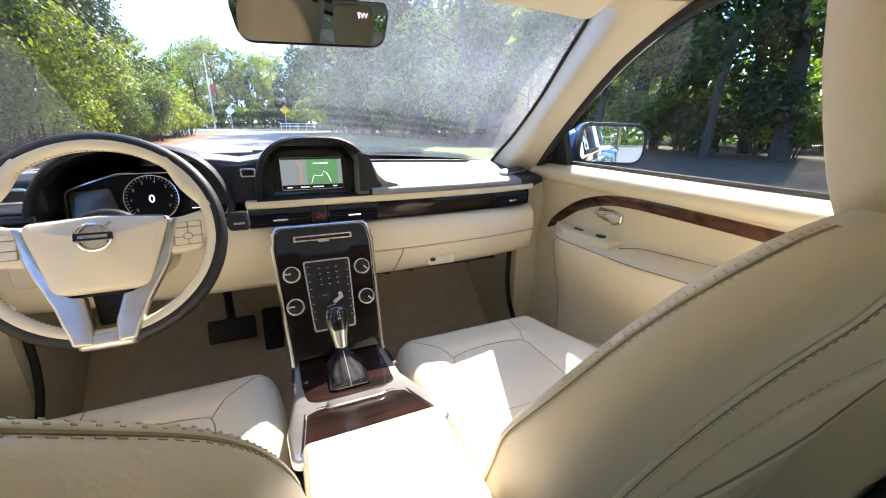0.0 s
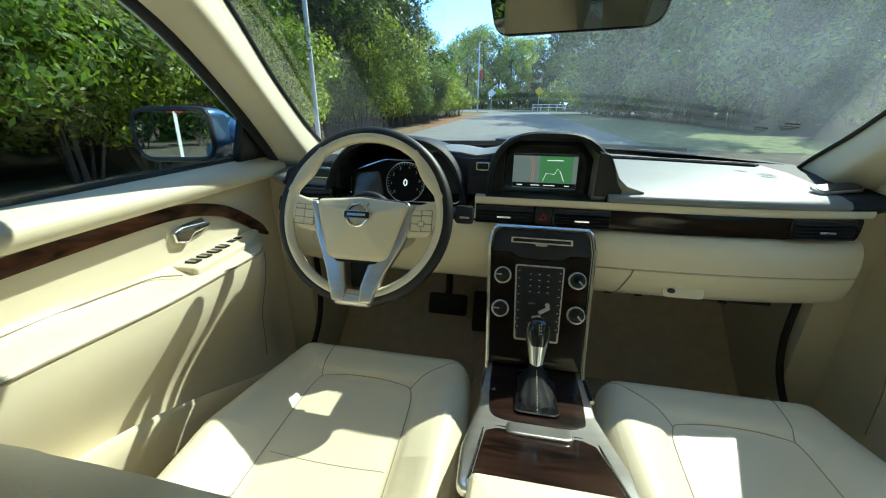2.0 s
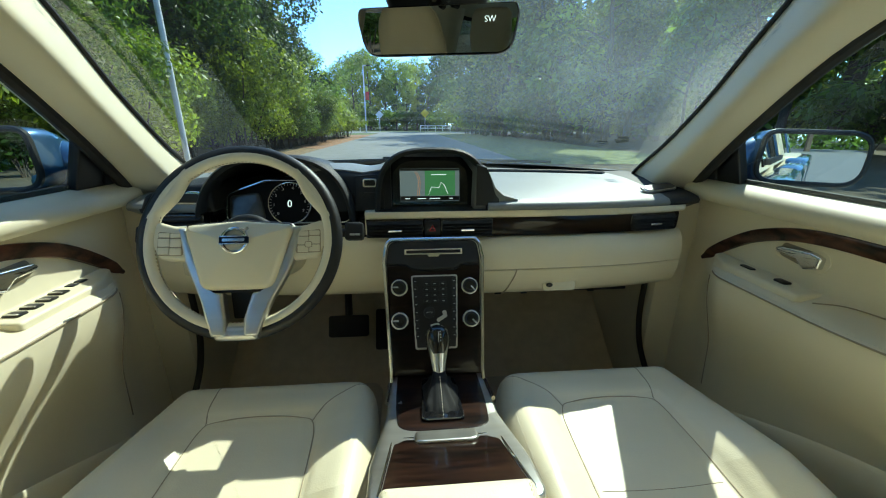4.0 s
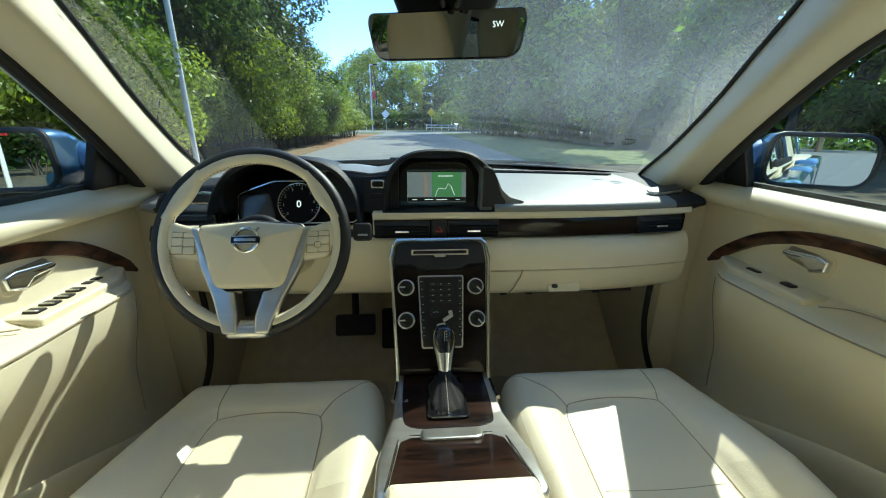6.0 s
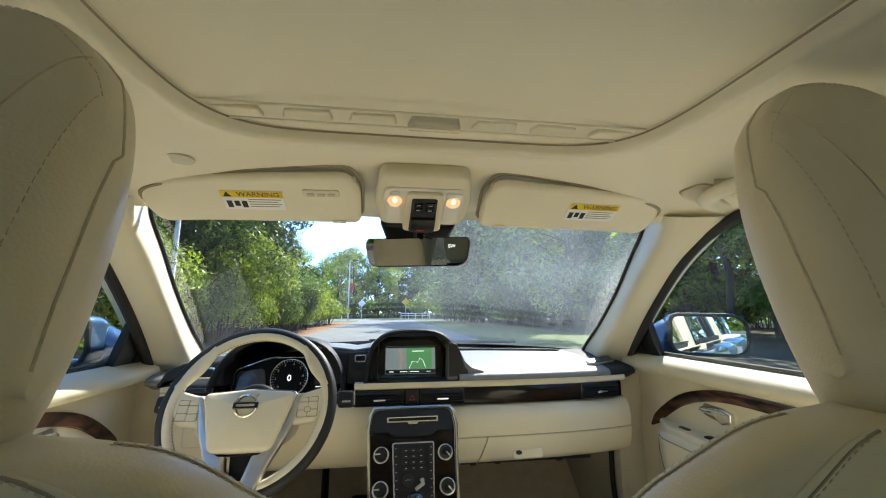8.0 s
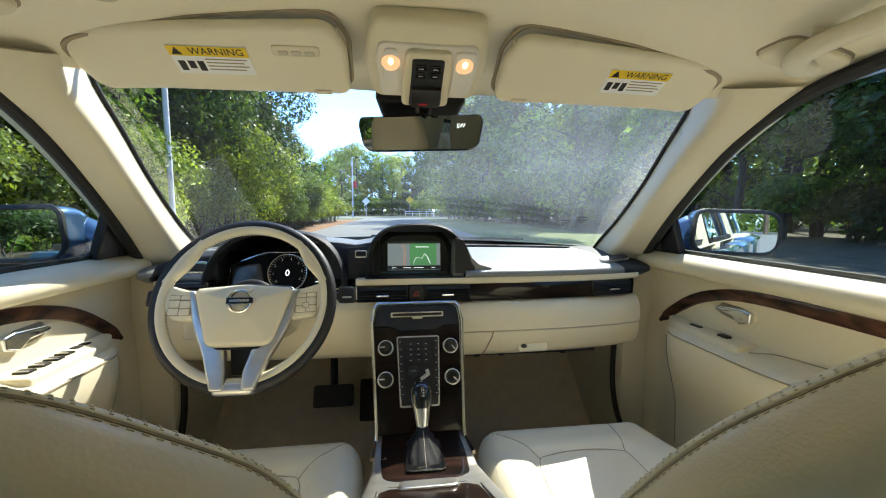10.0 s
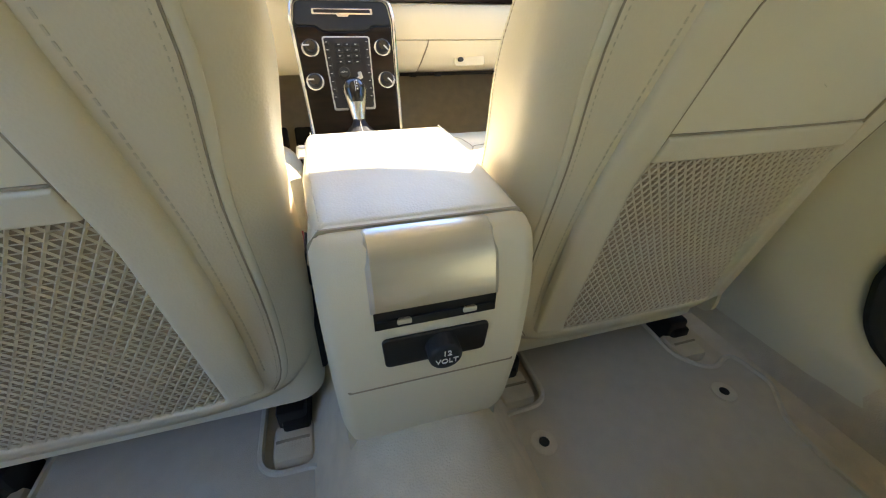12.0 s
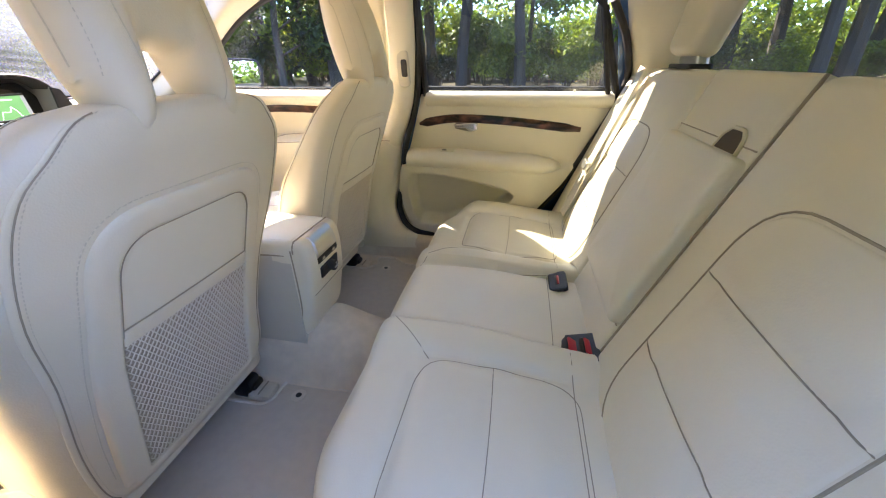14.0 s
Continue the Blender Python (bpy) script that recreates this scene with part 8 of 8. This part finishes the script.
def make_tree(seed, height, radius, leaf_mat, count, size, crown_low=0.3, trunk_r=0.16, label="broad-leaved tree with a dense green crown", lean=0.0, limbs=12):
    rng = random.Random(seed)
    t = thing("tree", (0, 0, 0), label, "tree", group="trees")
    bend = [Vector((0, 0, -0.3))]
    for i in range(1, 8):
        bend.append(Vector((rng.uniform(-0.2, 0.2) * i * 0.25 + lean * i / 7, rng.uniform(-0.2, 0.2) * i * 0.25, height * 0.88 * i / 7)))
    bm = tube(spline(bend, 3), trunk_r, 8, taper=lambda f: 1.25 - 1.05 * f)
    bms = [bm]
    blobs = []
    for i in range(limbs):
        f = crown_low + (0.95 - crown_low) * (i + rng.random()) / limbs
        a = rng.uniform(0, 2 * math.pi)
        k = min(6, int(f * 7))
        p0 = bend[k].lerp(bend[k + 1], f * 7 - k) if k < 7 else bend[7]
        reach = radius * (1.0 - 0.55 * abs(f - 0.55)) * rng.uniform(0.5, 0.95)
        p1 = p0 + Vector((math.cos(a) * reach * 0.5, math.sin(a) * reach * 0.5, reach * 0.25))
        p2 = p0 + Vector((math.cos(a) * reach, math.sin(a) * reach, reach * 0.42))
        bms.append(tube(spline([p0, p1, p2], 3), trunk_r * 0.42, 6, taper=lambda q: 1 - 0.8 * q))
        b = radius * rng.uniform(0.30, 0.50)
        blobs.append(((p2.x, p2.y, p2.z, b, b, b * rng.uniform(0.7, 1.0)), 1.0 / limbs))
    blobs.append(((bend[7].x, bend[7].y, height * 0.9, radius * 0.5, radius * 0.5, height * 0.12), 0.15))
    part("trunk", join(*bms), bark, t, "grey-brown trunk and limbs")
    me = leaf_cloud(rng, blobs, count, size)
    me.materials.append(leaf_mat)
    c = new("crown", me)
    c.parent = t
    tagged(c, kind="stuff")
    return t


def make_bush(seed, height, radius, leaf_mat, count, size, label="dense green shrub at the wood's edge"):
    rng = random.Random(seed)
    t = thing("shrub", (0, 0, 0), label, "shrub", group="shrubs")
    bms = []
    blobs = []
    for i in range(9):
        a = rng.uniform(0, 2 * math.pi)
        r = radius * rng.uniform(0.1, 0.7)
        h = height * rng.uniform(0.35, 0.85)
        p = Vector((math.cos(a) * r, math.sin(a) * r, h))
        bms.append(tube(spline([(0.15 * math.cos(a), 0.15 * math.sin(a), -0.1), (p.x * 0.5, p.y * 0.5, h * 0.45), tuple(p)], 3), 0.03, 5, taper=lambda q: 1 - 0.7 * q))
        blobs.append(((p.x, p.y, p.z, radius * 0.45, radius * 0.45, height * 0.22), 0.115))
    part("stem", join(*bms), bark, t)
    me = leaf_cloud(rng, blobs, count, size)
    me.materials.append(leaf_mat)
    c = new("crown", me)
    c.parent = t
    tagged(c, kind="stuff")
    return t


def place(kinds, x, y, rng, lo=0.85, hi=1.2, z=0.0):
    src = rng.choice(kinds)
    k = rng.uniform(lo, hi)
    m_ = pose(x, y, z, 0, 0, rng.uniform(0, 360)) @ Matrix.Diagonal((k, k, k * rng.uniform(0.92, 1.1), 1))
    if not src.get("placed"):
        src["placed"] = 1
        src.matrix_basis = m_
        return src
    o = copy_thing(src, Matrix.Identity(4))
    o.matrix_basis = m_
    return o


rng = random.Random(11)
near_trees = [make_tree(3, 11.0, 3.0, leaf_a, 18000, 0.092, 0.15, label="tall broad-leaved tree with a dense green crown"), make_tree(4, 12.5, 3.2, leaf_c, 18000, 0.092, 0.2, label="tall dark green tree at the wood's edge"), make_tree(5, 9.5, 2.8, leaf_c, 18000, 0.080, 0.1, label="dark green leafy tree")]
near_bushes = [make_bush(21, 2.8, 1.9, leaf_b, 12500, 0.056), make_bush(22, 3.6, 2.2, leaf_a, 13000, 0.058), make_bush(23, 2.3, 1.8, leaf_c, 11500, 0.057, "dark green shrub at the wood's edge")]
far_trees = [make_tree(13, 11.0, 3.4, leaf_a, 4200, 0.20, 0.08, limbs=10), make_tree(14, 13.0, 3.6, leaf_b, 4200, 0.20, 0.06, limbs=11), make_tree(15, 10.0, 3.2, leaf_c, 4200, 0.19, 0.05, limbs=10, label="dark green tree with a low crown")]
trunk_trees = [make_tree(7, 12.0, 3.4, leaf_a, 4500, 0.17, 0.36, 0.23, "tall tree with a bare dark trunk and high crown", 0.6), make_tree(8, 13.0, 3.2, leaf_c, 4500, 0.17, 0.34, 0.27, "tall tree with a bare dark trunk and high crown", -0.4), make_tree(9, 11.0, 3.0, leaf_b, 4500, 0.15, 0.30, 0.11, "slim tree with a bare trunk and light crown", 0.9)]
far_bushes = [make_bush(31, 2.8, 2.0, leaf_b, 2200, 0.12), make_bush(32, 3.4, 2.2, leaf_a, 2400, 0.13), make_bush(33, 2.4, 1.9, leaf_c, 2200, 0.12, "dark green shrub under the trees")]
# pale shrubs that stand before the dark wood on the left
for x, y, k in ((-6.1, 15.0, 1.40), (-6.6, 20.5, 1.2), (-6.4, 26.0, 1.3), (-6.6, 6.0, 0.9)):
    place(near_bushes[:1], x, y, rng, k * 0.98, k * 1.02)
# wood along the left of the road
y = 0.6
while y < 41:
    place(near_bushes if y < 26 else far_bushes, -6.1 - rng.uniform(0, 0.9), y + rng.uniform(-0.5, 0.5), rng)
    place(near_bushes if y < 12 else far_bushes, -8.6 - rng.uniform(0, 1.2), y + rng.uniform(-0.8, 0.8), rng, 1.1, 1.6)
    y += 1.9
y = 1.5
while y < 43:
    if y < 24:
        place(near_trees, -7.9 - rng.uniform(0, 1.2), y + rng.uniform(-0.8, 0.8), rng, 0.95, 1.25)
    else:
        k = max(0.50, 1.0 - 0.030 * (y - 24))
        place(far_trees, -9.6 - rng.uniform(0, 1.0), y + rng.uniform(-0.8, 0.8), rng, k * 0.92, k * 1.05)
    y += 2.8
y = 0.0
while y < 40:
    place(far_trees, -12.5 - rng.uniform(0, 2.0), y + rng.uniform(-1, 1), rng, 1.0, 1.3)
    y += 4.0
# lower, farther growth behind on the left
y = -30.0
while y < -3:
    place(far_bushes, -13.0 - rng.uniform(0, 2), y, rng, 0.9, 1.3)
    place(far_trees, -19.0 - rng.uniform(0, 3), y, rng, 0.8, 1.0)
    y += 3.4
# shaded wood on the right
y = -24.0
while y < 56:
    place(trunk_trees if y < 9 or rng.random() < 0.3 else far_trees, 16.0 + rng.uniform(0, 2.0), y + rng.uniform(-1, 1), rng, 0.85, 1.05)
    if y < 12 or rng.random() < 0.6:
        place(far_bushes, 17.6 + rng.uniform(0, 1.6), y + 1.4 + rng.uniform(-0.8, 0.8), rng, 0.5, 0.9)
    place(trunk_trees, 20.0 + rng.uniform(0, 3), y + rng.uniform(-1, 1), rng, 0.9, 1.1)
    place(far_bushes, 19.5 + rng.uniform(0, 3), y + rng.uniform(-1, 1), rng, 0.6, 1.1)
    place(far_bushes[:1], 25.0 + rng.uniform(0, 3), y + rng.uniform(-1, 1), rng, 1.1, 1.7)
    y += 2.9
y = -28.0
while y < 62:
    if y > 34:
        place(far_trees, 28.5 + rng.uniform(0, 3), y, rng, 1.0, 1.25)
    place(far_bushes[:1], 28.0 + rng.uniform(0, 2), y + 1.4, rng, 1.4, 2.0)
    y += 3.4
# taller trees where the right-hand wood comes close to the road
y = 27.0
while y < 56:
    place(far_trees, 12.6 - 0.14 * (y - 27) + rng.uniform(0, 1.0), y + rng.uniform(-0.8, 0.8), rng, 1.25, 1.5)
    place(far_bushes, 11.5 - 0.14 * (y - 27) + rng.uniform(0, 1.0), y + rng.uniform(-0.8, 0.8), rng, 0.8, 1.2)
    y += 3.4
for x, y, k in ((9.5, 77, 1.75), (13.0, 79, 1.8), (17.0, 78, 1.7), (21.5, 80, 1.8)):
    place(far_trees, x, y, rng, k * 0.97, k * 1.03)
# trees across the cross road
x = -36.0
while x < 52:
    place(far_trees, x + rng.uniform(-1, 1), 86 + rng.uniform(0, 8), rng, 0.95, 1.25)
    place(far_trees, x + 1.7 + rng.uniform(-1, 1), 96 + rng.uniform(0, 8), rng, 1.1, 1.4)
    place(far_bushes, x + rng.uniform(-1.5, 1.5), 80 + rng.uniform(0, 4), rng, 1.2, 2.2)
    x += 3.6
# low growth before the cross road under the right-hand trees
for i in range(13):
    place(far_bushes, 9.5 + 2.1 * i + rng.uniform(-0.5, 0.5), 55.5 + rng.uniform(-1, 1), rng, 0.7, 1.1)
# behind the car
for i in range(9):
    place(far_trees, -26 + 6.5 * i, -46 + rng.uniform(-3, 3), rng, 1.0, 1.3)


def distant_wood(line, seed, height, label):
    """A deep bank of leaves along a line, closed behind by its own shade."""
    rg = random.Random(seed)
    blobs = []
    pts = spline([(x, y, 0) for x, y in line], 10)
    for p in pts:
        for k in range(9):
            r = rg.uniform(1.8, 2.9)
            z = rg.uniform(0.3, 1.5) if k < 4 else rg.uniform(1.5, height)
            blobs.append(((p.x + rg.uniform(-2, 2), p.y + rg.uniform(-2, 2), z, r * 1.2, r * 1.2, r), 1.0))
    me = leaf_cloud(rg, blobs, 120, 0.38)
    me.materials.append(leaf_a)
    w = new("distant_wood", me)
    tagged(w, label, "wood", kind="stuff")


distant_wood([(37, -70), (36, -30), (36, 10), (37, 50), (40, 76)], 41, 8.5, "dense shaded wood far behind the right-hand trees")
distant_wood([(-24, -60), (-23, -30), (-20, -6), (-17, 10), (-17, 42)], 42, 7.5, "dense shaded wood behind the hedge")
distant_wood([(-50, 98), (-20, 104), (20, 105), (60, 100)], 43, 9.0, "dense wood across the far road")
distant_wood([(-34, -60), (0, -64), (36, -60)], 44, 8.0, "dense wood across the road behind the car")


def build_lamp_post():
    l = thing("street_lamp", (-6.3, 60, 0), "tall steel street lamp with a red banner", "street lamp")
    part("pole", tube([(-6.3, 60, 0), (-6.3, 60, 9.2)], 0.09, 10, taper=lambda f: 1.2 - 0.5 * f), steel, l)
    part("arm", tube([(-6.3, 60, 9.15), (-5.5, 60, 9.22)], 0.05, 8), steel, l)
    part("head", box(-5.9, -5.2, 59.85, 60.15, 9.12, 9.26, 0.03), charcoal, l)
    part("banner", box(-6.15, -5.65, 59.98, 60.02, 4.6, 5.7, 0.01), red_plastic, l, "red banner")


def build_pole():
    p = thing("pole", (-4.75, 8.8, 0), "white painted steel pole with a box near its head", "pole")
    part("shaft", tube([(-4.75, 8.8, 0), (-4.75, 8.8, 4.9)], 0.055, 12), shader("white_steel", (0.7, 0.7, 0.7), 0.5, vary=0.08, scale=4.0), p)
    part("junction_box", box(-4.69, -4.20, 8.72, 8.90, 3.86, 4.06, 0.02), steel, p)


def build_sign(x, y, h, w, hh, mat_, label, turn=0.0):
    sg = thing("sign", (x, y, 0), label, "sign", group="signs")
    part("post", tube([(x, y, 0), (x, y, h)], 0.028, 8), white_paint, sg)
    b = box(-w / 2, w / 2, -0.015, 0.015, -hh / 2, hh / 2, 0.005)
    part("board", moved(b, pose(x, y, h - hh / 2, 0, 0, turn)), mat_, sg)
    return sg


build_lamp_post()
build_pole()
sg = build_sign(-4.85, -4.85, 1.62, 0.40, 0.30, red_plastic, "red and white sign on a thin white post", 25)
part("lettering_bar", moved(box(-0.15, 0.15, -0.020, 0.020, 0.03, 0.09), pose(-4.85, -4.85, 1.47, 0, 0, 25)), white_paint, sg, smooth=False)
part("lettering_bar", moved(box(-0.15, 0.15, -0.020, 0.020, -0.07, -0.04), pose(-4.85, -4.85, 1.47, 0, 0, 25)), white_paint, sg, smooth=False)
ys = thing("sign", (3.0, 73.5, 0), "yellow diamond warning sign on a post", "sign", group="signs")
part("post", tube([(3.0, 73.5, 0), (3.0, 73.5, 3.4)], 0.05, 8), steel, ys)
part("board", moved(box(-0.55, 0.55, -0.02, 0.02, -0.55, 0.55, 0.01), pose(3.0, 73.4, 3.2, 0, 45, 0)), yellow_paint, ys)
ws_ = thing("sign", (-5.2, 73.0, 0), "white diamond sign on a post", "sign", group="signs")
part("post", tube([(-5.2, 73, 0), (-5.2, 73, 2.9)], 0.05, 8), steel, ws_)
part("board", moved(box(-0.5, 0.5, -0.02, 0.02, -0.5, 0.5, 0.01), pose(-5.2, 72.9, 2.9, 0, 45, 0)), white_paint, ws_)
for i, x in enumerate((-14.5, 2.2)):
    f = thing("fence", (x, 74 + i, 0), "white rail fence beside the cross road", "fence", group="fences")
    for k in range(5):
        part("post", box(x + 1.4 * k - 0.06, x + 1.4 * k + 0.06, 73.94 + i, 74.06 + i, 0, 1.15, 0.01), white_paint, f)
    for z in (0.6, 1.05):
        part("rail", box(x - 0.1, x + 5.7, 73.90 + i, 73.95 + i, z - 0.06, z + 0.06, 0.01), white_paint, f)
